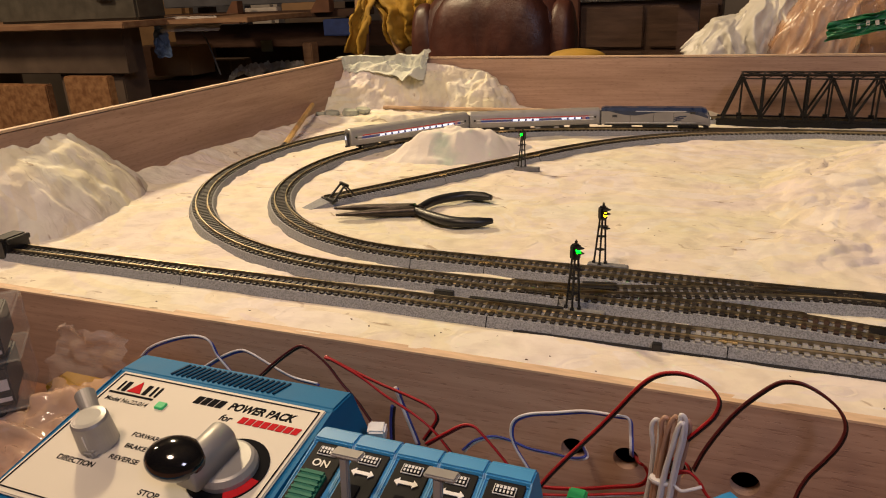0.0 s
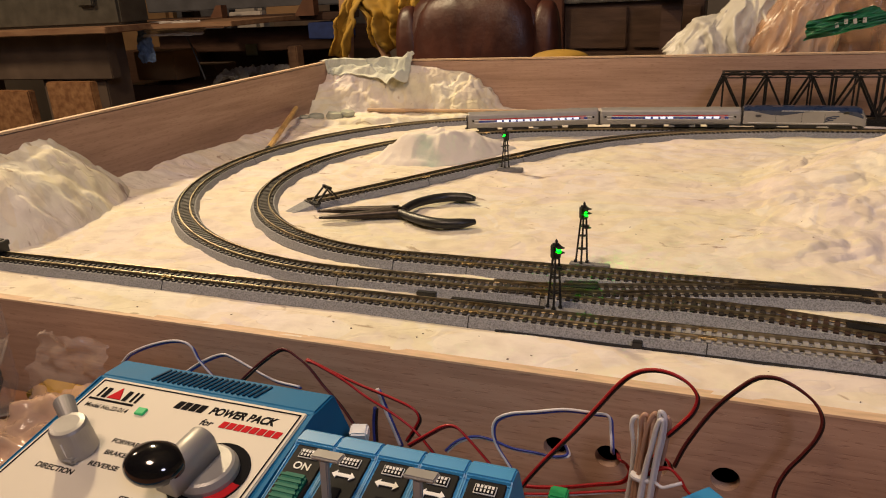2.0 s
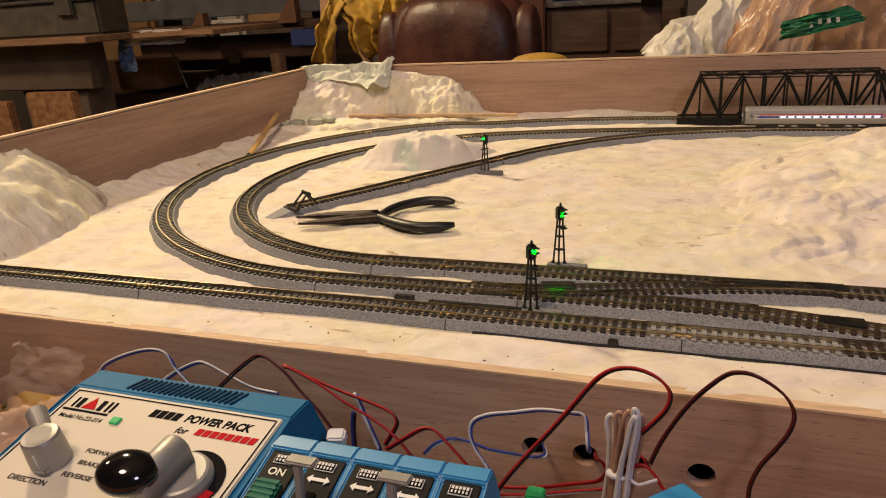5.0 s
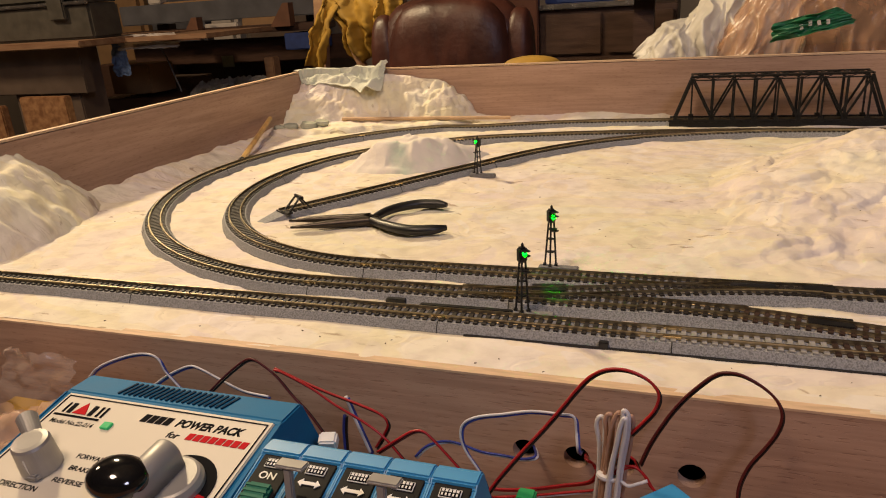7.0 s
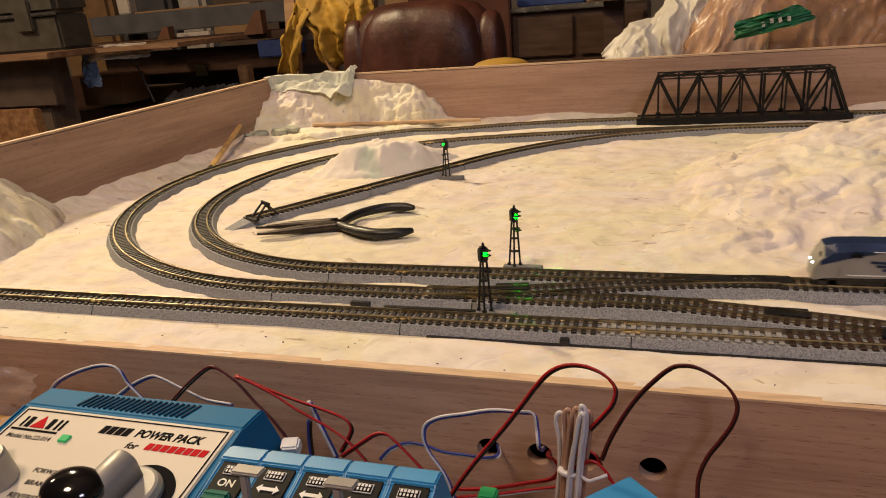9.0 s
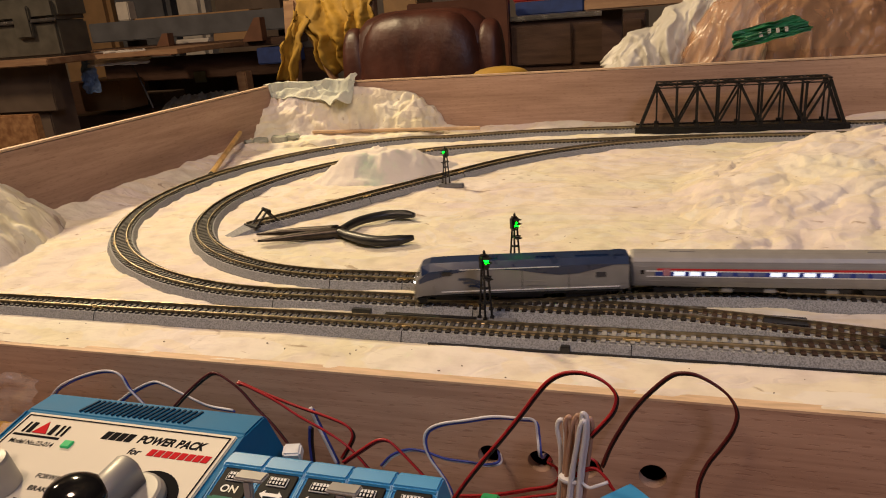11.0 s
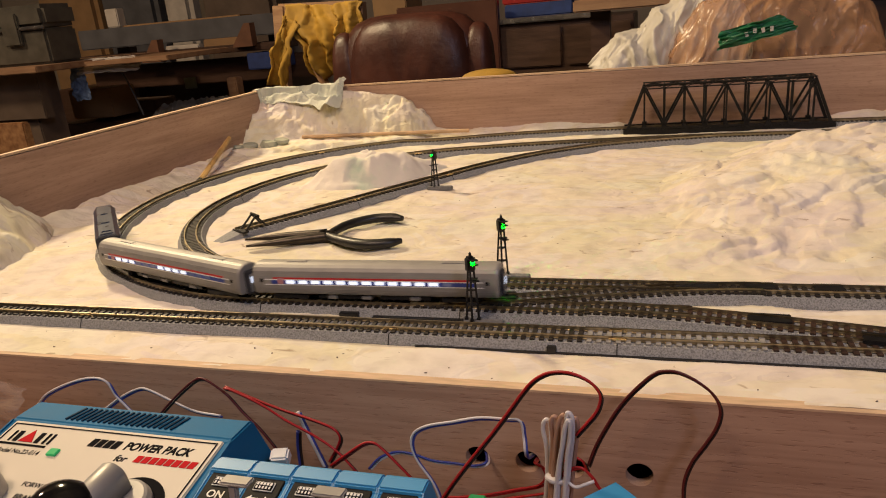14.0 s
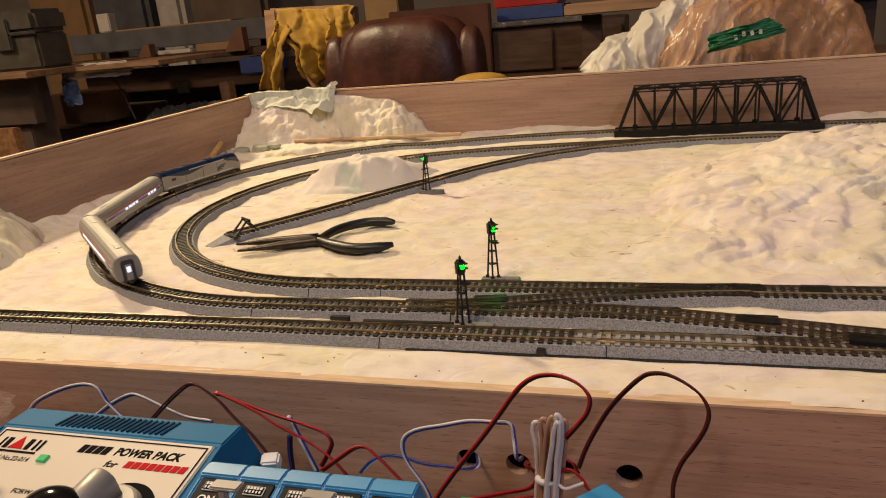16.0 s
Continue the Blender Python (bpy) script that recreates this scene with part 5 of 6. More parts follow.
twin_wire([(-0.1921, 0.2660, 0.0029), (-0.1870, 0.2660, 0.0019), (-0.1719, 0.2660, -0.0050), (-0.1602, 0.2660, -0.0125), (-0.1456, 0.2660, -0.0201), (-0.1342, 0.2660, -0.0282), (-0.1246, 0.2660, -0.0399)], W_RED, W_BLACK, "red and black twin wire running down")
twin_wire([(-0.1942, 0.2700, 0.0014), (-0.1804, 0.2700, -0.0038), (-0.1650, 0.2700, -0.0090), (-0.1482, 0.2700, -0.0136), (-0.1373, 0.2700, -0.0175), (-0.1335, 0.2700, -0.0225), (-0.1359, 0.2700, -0.0289), (-0.1415, 0.2700, -0.0379)], W_RED, W_BLACK, "red and black twin wire bent back")
twin_wire([(-0.1367, 0.2620, -0.0341), (-0.1262, 0.2620, -0.0258), (-0.1174, 0.2620, -0.0193), (-0.1116, 0.2620, -0.0183), (-0.1070, 0.2620, -0.0220), (-0.0991, 0.2620, -0.0309), (-0.0899, 0.2620, -0.0421)], W_RED, W_DARK, "red twin wire bent over the switches")
twin_wire([(-0.1210, 0.2720, -0.0412), (-0.1144, 0.2720, -0.0340), (-0.1052, 0.2720, -0.0295), (-0.0965, 0.2720, -0.0297), (-0.0867, 0.2720, -0.0323), (-0.0755, 0.2720, -0.0326), (-0.0658, 0.2720, -0.0329), (-0.0596, 0.2720, -0.0299)] + [(-0.0675, 0.300, -0.043)], W_BLUE, W_WHITE, "blue and white twin wire entering a board hole")
twin_wire([(-0.0800, 0.2640, -0.0582), (-0.0818, 0.2640, -0.0479), (-0.0847, 0.2640, -0.0387), (-0.0911, 0.2640, -0.0277), (-0.0934, 0.2640, -0.0193), (-0.0916, 0.2640, -0.0122), (-0.0846, 0.2640, -0.0075), (-0.0724, 0.2640, -0.0042), (-0.0594, 0.2640, -0.0008), (-0.0468, 0.2640, -0.0004), (-0.0406, 0.2640, -0.0009), (-0.0394, 0.2640, -0.0085), (-0.0387, 0.2640, -0.0187)] + [(-0.0425, 0.300, -0.043)], W_WHITE, W_BLUE, "white and blue looped twin wire")
twin_wire([(-0.0824, 0.2620, -0.0498), (-0.0745, 0.2620, -0.0369), (-0.0647, 0.2620, -0.0227), (-0.0540, 0.2620, -0.0080), (-0.0452, 0.2620, 0.0048), (-0.0391, 0.2620, 0.0141), (-0.0339, 0.2620, 0.0207), (-0.0286, 0.2620, 0.0246), (-0.0229, 0.2620, 0.0261), (-0.0172, 0.2620, 0.0257), (-0.0116, 0.2620, 0.0235), (-0.0075, 0.2620, 0.0199), (-0.0055, 0.2620, 0.0153), (-0.0070, 0.2620, 0.0087), (-0.0114, 0.2620, 0.0020), (-0.0162, 0.2620, -0.0044)], W_RED, W_BLACK, "red and black twin wire in a tall loop")
twin_wire([(-0.0128, 0.2780, -0.0309), (-0.0088, 0.2780, -0.0190), (-0.0021, 0.2780, -0.0047), (0.0039, 0.2780, 0.0053), (0.0108, 0.2780, 0.0139), (0.0160, 0.2780, 0.0190), (0.0203, 0.2780, 0.0206), (0.0262, 0.2780, 0.0202), (0.0336, 0.2780, 0.0164), (0.0398, 0.2780, 0.0108), (0.0430, 0.2780, 0.0034), (0.0418, 0.2780, -0.0050), (0.0376, 0.2780, -0.0141), (0.0324, 0.2780, -0.0237), (0.0293, 0.2780, -0.0346), (0.0291, 0.2780, -0.0468)], W_DARK, W_BLACK, "dark red and black twin wire in a tall loop")
twin_wire([(-0.0842, 0.2720, -0.0533), (-0.0733, 0.2720, -0.0519), (-0.0594, 0.2720, -0.0485), (-0.0459, 0.2720, -0.0439), (-0.0354, 0.2720, -0.0403), (-0.0316, 0.2720, -0.0349), (-0.0334, 0.2720, -0.0296), (-0.0365, 0.2720, -0.0277)] + [(-0.0400, 0.302, -0.046)], W_RED, W_RED, "red twin wire lying to a board hole")
twin_wire([(-0.0815, 0.2700, -0.0566), (-0.0645, 0.2700, -0.0525), (-0.0456, 0.2700, -0.0468), (-0.0300, 0.2700, -0.0418), (-0.0250, 0.2700, -0.0359)], W_RED, W_WHITE, "red twin wire lying on the desk")
twin_wire([(-0.0285, 0.2620, -0.0442), (-0.0271, 0.2620, -0.0347), (-0.0243, 0.2620, -0.0272), (-0.0196, 0.2620, -0.0222), (-0.0144, 0.2620, -0.0207), (-0.0101, 0.2620, -0.0246), (-0.0071, 0.2620, -0.0299), (-0.0027, 0.2620, -0.0344)], W_RED, W_RED, "short red wire bent round the coil")
twin_wire([(-0.0249, 0.2800, -0.0323), (-0.0211, 0.2800, -0.0286), (-0.0160, 0.2800, -0.0299), (-0.0134, 0.2800, -0.0350)], W_RED, W_BLACK, "short red and black wire at a board hole")
twin_wire([(-0.1573, 0.2740, -0.0127), (-0.1550, 0.2740, -0.0200), (-0.1522, 0.2740, -0.0287), (-0.1493, 0.2740, -0.0371), (-0.1469, 0.2740, -0.0443)], W_WHITE, W_BLUE, "stiff stub of white and blue wire", 0.0011)
twin_wire([(-0.1628, 0.2800, -0.0284), (-0.1642, 0.2800, -0.0373), (-0.1647, 0.2800, -0.0462), (-0.1649, 0.2800, -0.0535)], W_BLUE, W_BLACK, "upright stub of blue wire", 0.0010)
coil = thing("wire_coil", "tied hank of white and tan wire by the holes", "wire coil")
STRANDS = (
    ([(-0.0320, 0.2660, -0.0498), (-0.0301, 0.2660, -0.0307), (-0.0296, 0.2660, -0.0156), (-0.0309, 0.2660, -0.0048), (-0.0295, 0.2660, -0.0005), (-0.0275, 0.2660, -0.0025), (-0.0274, 0.2660, -0.0153), (-0.0281, 0.2660, -0.0304), (-0.0294, 0.2660, -0.0492)], "white"),
    ([(-0.0292, 0.2640, -0.0476), (-0.0280, 0.2640, -0.0273), (-0.0265, 0.2640, -0.0094), (-0.0269, 0.2640, -0.0003), (-0.0253, 0.2640, 0.0028), (-0.0238, 0.2640, -0.0006), (-0.0247, 0.2640, -0.0163), (-0.0262, 0.2640, -0.0315), (-0.0275, 0.2640, -0.0472)], "tan"),
    ([(-0.0280, 0.2620, -0.0457), (-0.0265, 0.2620, -0.0241), (-0.0249, 0.2620, -0.0077), (-0.0231, 0.2620, 0.0019), (-0.0209, 0.2620, 0.0053), (-0.0203, 0.2620, -0.0005), (-0.0219, 0.2620, -0.0130), (-0.0240, 0.2620, -0.0296), (-0.0255, 0.2620, -0.0451)], "tan"),
    ([(-0.0249, 0.2605, -0.0438), (-0.0235, 0.2605, -0.0224), (-0.0212, 0.2605, -0.0075), (-0.0197, 0.2605, 0.0017), (-0.0192, 0.2605, 0.0073), (-0.0173, 0.2605, 0.0051), (-0.0173, 0.2605, -0.0041), (-0.0191, 0.2605, -0.0187), (-0.0214, 0.2605, -0.0431)], "white"),
    ([(-0.0222, 0.2635, -0.0457), (-0.0202, 0.2635, -0.0240), (-0.0179, 0.2635, -0.0105), (-0.0172, 0.2635, 0.0001), (-0.0163, 0.2635, 0.0033), (-0.0155, 0.2635, -0.0007), (-0.0166, 0.2635, -0.0123), (-0.0184, 0.2635, -0.0273), (-0.0200, 0.2635, -0.0452)], "tan"),
    ([(-0.0262, 0.2590, -0.0428), (-0.0243, 0.2590, -0.0238), (-0.0219, 0.2590, -0.0095), (-0.0201, 0.2590, 0.0015), (-0.0181, 0.2590, 0.0046), (-0.0183, 0.2590, -0.0046), (-0.0199, 0.2590, -0.0163), (-0.0220, 0.2590, -0.0420)], "white"),
)
for pts, hue in STRANDS:
    part("strand", tube(bmesh.new(), pts, 0.00105), W_PINK if hue == "tan" else W_WHITE, coil, hue + " strand", smooth=True)
TX, TY, TZ = [(-0.0250, 0.2620, -0.0274)][0]
bm = bmesh.new()
lathe(bm, [(0.0050, -0.0010), (0.0054, 0.0), (0.0050, 0.0010)], 20, pose(TX, TY, TZ) @ Matrix.Diagonal((1, 0.7, 1, 1)))
part("tie", bm, W_WHITE, coil, "white wire tie")
part("tie_end", tube(bmesh.new(), [(TX + 0.005, TY - 0.002, TZ), (TX + 0.0085, TY - 0.003, TZ - 0.0015), (TX + 0.0125, TY - 0.003, TZ + 0.0003), (TX + 0.0165, TY - 0.002, TZ + 0.0018)], 0.0008), W_WHITE, coil, "white tie end", smooth=True)

# ---- clear cases and bag at the desk's end ----
def see_through(name, color, share, rough, crinkle=0.0):
    m = bpy.data.materials.new(name)
    m.use_nodes = True
    nt = m.node_tree
    p = nt.nodes["Principled BSDF"]
    p.inputs["Base Color"].default_value, p.inputs["Roughness"].default_value = (*color, 1), rough
    tr, mx, tc, ns, rm = (nt.nodes.new(k) for k in ("ShaderNodeBsdfTransparent", "ShaderNodeMixShader", "ShaderNodeTexCoord", "ShaderNodeTexNoise", "ShaderNodeMapRange"))
    ns.inputs["Scale"].default_value = 30
    rm.inputs["To Min"].default_value, rm.inputs["To Max"].default_value = max(0, share - 0.12), min(1, share + 0.12)
    nt.links.new(tc.outputs["Object"], ns.inputs["Vector"])
    nz, bp = nt.nodes.new("ShaderNodeTexNoise"), nt.nodes.new("ShaderNodeBump")
    nz.inputs["Scale"].default_value, nz.inputs["Detail"].default_value, nz.inputs["Distortion"].default_value = 26, 4, 1.5
    bp.inputs["Strength"].default_value, bp.inputs["Distance"].default_value = 1.0, crinkle
    nt.links.new(tc.outputs["Object"], nz.inputs["Vector"])
    nt.links.new(nz.outputs["Fac"], bp.inputs["Height"])
    nt.links.new(bp.outputs[0], p.inputs["Normal"])
    nt.links.new(ns.outputs["Fac"], rm.inputs[0])
    nt.links.new(rm.outputs[0], mx.inputs[0])
    nt.links.new(tr.outputs[0], mx.inputs[1])
    nt.links.new(p.outputs[0], mx.inputs[2])
    nt.links.new(mx.outputs[0], nt.nodes["Material Output"].inputs[0])
    return m


CLEAR = see_through("clear_case_plastic", (0.6, 0.58, 0.55), 0.12, 0.06)
FILM = see_through("clear_bag_film", (0.95, 0.78, 0.64), 0.16, 0.14, 0.0004)
FILM_TAN = see_through("tan_bag_film", (0.90, 0.62, 0.44), 0.42, 0.12, 0.0008)
CASE_INSERT = mat("dark_insert", (0.032, 0.026, 0.022), 0.5, vary=0.3, scale=60)
CASE_EDGE = [(-0.3886, 0.2360, -0.0789), (-0.3771, 0.2360, -0.0451), (-0.3745, 0.2360, -0.0136), (-0.3732, 0.2360, 0.0152)]
for k, (a, b) in enumerate(zip(CASE_EDGE, CASE_EDGE[1:])):
    z0, z1 = (DESK_Z if k == 0 else a[2]), b[2] - 0.0006
    cs = thing("clear_case", "clear plastic model case with a dark insert" , "plastic case", "stacked clear cases", m=pose(a[0] - 0.001, 0.236, z0, 0, 0, 45))
    h, w, d = z1 - z0, 0.110, 0.046
    part("shell", box(bmesh.new(), (-w / 2, d / 2, h / 2), (w, d, h), bevel=0.0015), CLEAR, cs, "clear plastic shell")
    part("insert", box(bmesh.new(), (-w / 2 - 0.003, d / 2, h / 2), (w - 0.010, d - 0.006, h - 0.007), bevel=0.001), CASE_INSERT, cs, "dark card insert")
    part("print_bar", box(bmesh.new(), (-0.022, 0.0022, h * 0.55), (0.026, 0.0006, h * 0.22)), W_WHITE, cs, "pale printed bar")
    part("print_bar", box(bmesh.new(), (-0.018, 0.0022, h * 0.25), (0.018, 0.0006, h * 0.08)), W_WHITE, cs, "pale printed bar")


def film_bag(name, cx, cy, cz, sx, sz, seed, material, label, rx=70, rz=0, depth=0.02, category="bag"):
    bm = bmesh.new()
    n, g = 30, []
    for j in range(n + 1):
        row = []
        for i in range(n + 1):
            u, v = i / n - 0.5, j / n - 0.5
            f = depth * (0.8 * abs(hetero(u * 0.6, v * 1.6, 3, seed)) + 0.05 * hetero(u, v, 7, seed + 1)) + depth * (0.25 - u * u)
            row.append(bm.verts.new((u * sx * (1 - 0.5 * max(0, v) + 0.12 * hetero(u, v, 4, seed + 2)), v * sz * (1 + 0.15 * hetero(v, u, 4, seed + 3)), f)))
        g.append(row)
    for a, b in zip(g, g[1:]):
        for i in range(n):
            bm.faces.new((a[i], a[i + 1], b[i + 1], b[i]))
    ob = part(name, bm, material, m=pose(cx, cy, cz, rx, 0, rz), smooth=True)
    return tagged(ob, label, category)


film_bag("clear_bag", -0.364, 0.268, -0.042, 0.068, 0.066, 51, FILM, "crumpled clear plastic bag against the front board")
film_bag("clear_bag", -0.348, 0.225, -0.056, 0.10, 0.075, 57, FILM_TAN, "flat crumpled tan plastic bag on the desk", rx=14)
yb = thing("yellow_rule", "yellow wooden strip lying behind the power pack", "strip")
part("strip", box(bmesh.new(), (-0.345, 0.274, DESK_Z + 0.0075), (0.12, 0.018, 0.015), bevel=0.001), mat("yellow_paint", (0.62, 0.36, 0.03), 0.4, vary=0.15), yb)


# ---- the workshop behind ----
ROOM_WALL = mat("room_wall", (0.30, 0.26, 0.21), 0.85, vary=0.25, scale=2.5, bump=0.002, bump_scale=30)
ROOM_FLOOR = mat("room_floor", (0.16, 0.13, 0.11), 0.7, vary=0.35, scale=3, bump=0.001, bump_scale=40)
DARK_WOOD = mat("dark_wood", (0.085, 0.045, 0.028), 0.45, color2=(0.05, 0.025, 0.015), scale=9, stretch=(1, 1, 6), bump=0.0005, bump_scale=50)
MID_WOOD = mat("shop_wood", (0.36, 0.22, 0.12), 0.6, color2=(0.24, 0.13, 0.07), scale=9, stretch=(1, 5, 6), bump=0.0006, bump_scale=50)
GREY_BOARD = mat("grey_painted_board", (0.11, 0.115, 0.125), 0.6, vary=0.3, scale=12, bump=0.0006, bump_scale=40)
BENCH_GREY = mat("bench_leg_paint", (0.17, 0.125, 0.09), 0.65, vary=0.35, scale=8, bump=0.0008, bump_scale=40)
RUST_WOOD = mat("rusty_wood", (0.22, 0.10, 0.05), 0.6, vary=0.3, scale=12, bump=0.0005, bump_scale=50)
OSB = mat("chip_board", (0.42, 0.23, 0.10), 0.7, color2=(0.22, 0.10, 0.04), scale=45, bump=0.001, bump_scale=90)
TOOLBOX = mat("toolbox_plastic", (0.105, 0.10, 0.080), 0.42, vary=0.3, scale=25, bump=0.0003, bump_scale=300)
LEATHER = mat("brown_leather", (0.066, 0.021, 0.014), 0.42, color2=(0.036, 0.011, 0.008), scale=14, bump=0.004, bump_scale=16, spec=0.35)
MUSTARD = mat("mustard_fabric", (0.40, 0.23, 0.022), 0.75, vary=0.35, scale=18, bump=0.0003, bump_scale=200)
BAG_WHITE = see_through("white_bag_film", (0.80, 0.77, 0.69), 0.62, 0.42, 0.0012)
BAG_TAN = see_through("tan_bag_film", (0.64, 0.36, 0.19), 0.44, 0.24, 0.0022)
GREEN_PRINT = mat("green_print", (0.012, 0.16, 0.06), 0.35, vary=0.2, scale=30)
PALE_GREEN = mat("pale_green_paper", (0.30, 0.33, 0.24), 0.8, vary=0.2, scale=20)
PAPER = mat("paper_scrap", (0.62, 0.58, 0.50), 0.8, vary=0.2, scale=20)
BLUE_CLOTH = mat("blue_cloth", (0.035, 0.07, 0.24), 0.75, vary=0.3, scale=30)
CARD = mat("cardboard", (0.36, 0.22, 0.10), 0.75, vary=0.2, scale=14)
RED_BOX = mat("red_box_paint", (0.42, 0.02, 0.018), 0.4, vary=0.2, scale=20)
CHROME = mat("worn_chrome", (0.55, 0.54, 0.52), 0.25, 0.9, vary=0.2, scale=40)

X0, X1, Y0, Y1, Z0, Z1 = -4.2, 2.6, -2.2, 4.0, -0.82, 1.75
for name, c, s, mt, lb in (
    ("floor", (-0.8, 0.9, Z0 - 0.05), (6.9, 6.3, 0.1), ROOM_FLOOR, "dark worn workshop floor"),
    ("ceiling", (-0.8, 0.9, Z1 + 0.05), (6.9, 6.3, 0.1), ROOM_WALL, "plain dim workshop ceiling"),
    ("wall_north", (-0.8, Y1 + 0.05, 0.465), (6.9, 0.1, 2.56), ROOM_WALL, "dim tan workshop wall"),
    ("wall_south", (-0.8, Y0 - 0.05, 0.465), (6.9, 0.1, 2.56), ROOM_WALL, "dim tan workshop wall"),
    ("wall_west", (X0 - 0.05, 0.9, 0.465), (0.1, 6.19, 2.56), ROOM_WALL, "dim tan workshop wall"),
    ("wall_east", (X1 + 0.05, 0.9, 0.465), (0.1, 6.19, 2.56), ROOM_WALL, "dim tan workshop wall"),
):
    tagged(part(name, box(bmesh.new(), c, s), mt), lb, name.split("_")[0], kind="structure")
# The layout's own underside and stand.
st = thing("layout_stand", "plain wooden stand under the model layout", "stand")
part("base_board", box(bmesh.new(), (0.085, 0.645, -0.15), (1.32, 0.70, 0.015)), DARK_WOOD, st)
for x in (-0.50, 0.65):
    for y in (0.36, 0.94):
        part("leg", box(bmesh.new(), (x, y, (Z0 - 0.16) / 2), (0.06, 0.06, -0.155 - Z0)), DARK_WOOD, st)
for x in (-0.95, 0.45):
    for y in (-0.42, 0.22):
        part("leg", box(bmesh.new(), (x + 0.25, y + 0.10, (Z0 - DESK_Z) / 2 - 0.005), (0.06, 0.06, DESK_Z - Z0 - 0.010)), DARK_WOOD, desk)


def block(name, b, y, depth, material, label, category, bevel=0.004, low=None, parent=None, rz=0):
    """A box from its front extent (x0, x1, z0, z1) at y, going back by depth."""
    x0, x1, z0, z1 = b
    z0 = low if low is not None else z0
    bm = box(bmesh.new(), (0, depth / 2, (z1 - z0) / 2), (x1 - x0, depth, z1 - z0), bevel=bevel)
    ob = part(name, bm, material, parent, m=pose((x0 + x1) / 2, y, z0, 0, 0, rz))
    return tagged(ob, label, category) if not parent else ob


# Workbench with a toolbox.
wb = thing("workbench", "heavy dark workbench with a pale worn top edge", "workbench")
BENCH_TOP = [(-1.8759, 2.0000, 0.1180)][0][2]
part("top", box(bmesh.new(), (-2.55, 2.10, BENCH_TOP - 0.010), (1.46, 0.60, 0.02), bevel=0.003), MID_WOOD, wb, "pale worn wooden bench top")
part("extension", box(bmesh.new(), (-1.70, 2.20, BENCH_TOP - 0.012), (0.42, 0.40, 0.016), bevel=0.002), MID_WOOD, wb, "pale plank end")
lx0, lx1, lz0, lz1 = (-2.259, -1.964, -0.137, 0.097)
part("leg", box(bmesh.new(), ((lx0 + lx1) / 2, 1.96, (BENCH_TOP - 0.021 + Z0) / 2), (lx1 - lx0, 0.12, BENCH_TOP - 0.021 - Z0), bevel=0.004), BENCH_GREY, wb, "wide grey-brown bench leg")
part("apron", box(bmesh.new(), (-2.62, 1.90, BENCH_TOP - 0.096), (1.42, 0.04, 0.15), bevel=0.003), BENCH_GREY, wb, "grey-brown front apron")
part("rear_leg", box(bmesh.new(), (-3.1, 2.3, (BENCH_TOP - 0.021 + Z0) / 2), (0.12, 0.12, BENCH_TOP - 0.021 - Z0)), BENCH_GREY, wb)
for b, y in (((-2.586, -2.161, -0.253, -0.073), 1.75), ((-2.073, -1.877, -0.240, -0.045), 1.75)):
    block("chip_board_panel", b, y, 0.03, OSB, "upright rusty-brown chipboard offcut", "board", low=Z0)
tx0, tx1, tz0, tz1 = (-2.575, -1.887, 0.136, 0.326)
tb = thing("toolbox", "closed dark grey plastic toolbox on the workbench", "toolbox", m=pose((tx0 + tx1) / 2, 1.95, BENCH_TOP + 0.001, 0, 0, 0))
tw, thh = tx1 - tx0, tz1 - tz0
part("box", box(bmesh.new(), (0, 0.07, thh * 0.30), (tw * 0.97, 0.14, thh * 0.60), bevel=0.008), TOOLBOX, tb)
part("lid", box(bmesh.new(), (0, 0.07, thh * 0.80), (tw, 0.15, thh * 0.38), bevel=0.014), TOOLBOX, tb, "domed grey lid")
part("latch", box(bmesh.new(), (tw * 0.30, -0.008, thh * 0.60), (0.07, 0.016, 0.10), bevel=0.004), TOOLBOX, tb, "dark plastic latch")
part("lid_edge", box(bmesh.new(), (0, -0.006, thh * 0.61), (tw * 0.99, 0.012, 0.012), bevel=0.003), CHROME, tb, "pale lid rim")

# Long shelf with a grey board and clutter.
sh = thing("long_shelf", "long grey board shelf with wooden brackets", "shelf")
g0 = [(-2.5013, 2.7500, 0.1596), (-1.4908, 2.7500, 0.2075)]
part("grey_board", box(bmesh.new(), ((g0[0][0] + g0[1][0]) / 2, 2.85, (g0[0][2] + g0[1][2]) / 2), (g0[1][0] - g0[0][0], 0.20, 0.085), bevel=0.004), GREY_BOARD, sh, "grey painted beam")
r0 = [(-2.0882, 2.6500, 0.0832), (-1.5694, 2.6500, 0.1159)]
part("ledge", box(bmesh.new(), ((r0[0][0] + r0[1][0]) / 2 - 0.15, 2.74, (r0[0][2] + r0[1][2]) / 2), (r0[1][0] - r0[0][0] + 0.55, 0.18, 0.03), bevel=0.003), DARK_WOOD, sh, "dark wooden ledge")
part("lower_beam", box(bmesh.new(), ((r0[0][0] + r0[1][0]) / 2, 2.80, (r0[0][2] + r0[1][2]) / 2 - 0.09), (r0[1][0] - r0[0][0] + 0.8, 0.05, 0.10), bevel=0.003), DARK_WOOD, sh, "dark lower beam")
for x, y, z in [(-2.0345, 2.6400, 0.0711), (-1.5867, 2.6400, 0.1045)]:
    bm = bmesh.new()
    loft(bm, [[(x - 0.05, yy, z), (x + 0.045, yy, z), (x + 0.045, yy, z + 0.09), (x + 0.02, yy, z + 0.09)] for yy in (2.62, 2.66)])
    part("bracket", bm, RUST_WOOD, sh, "orange-brown wooden bracket")
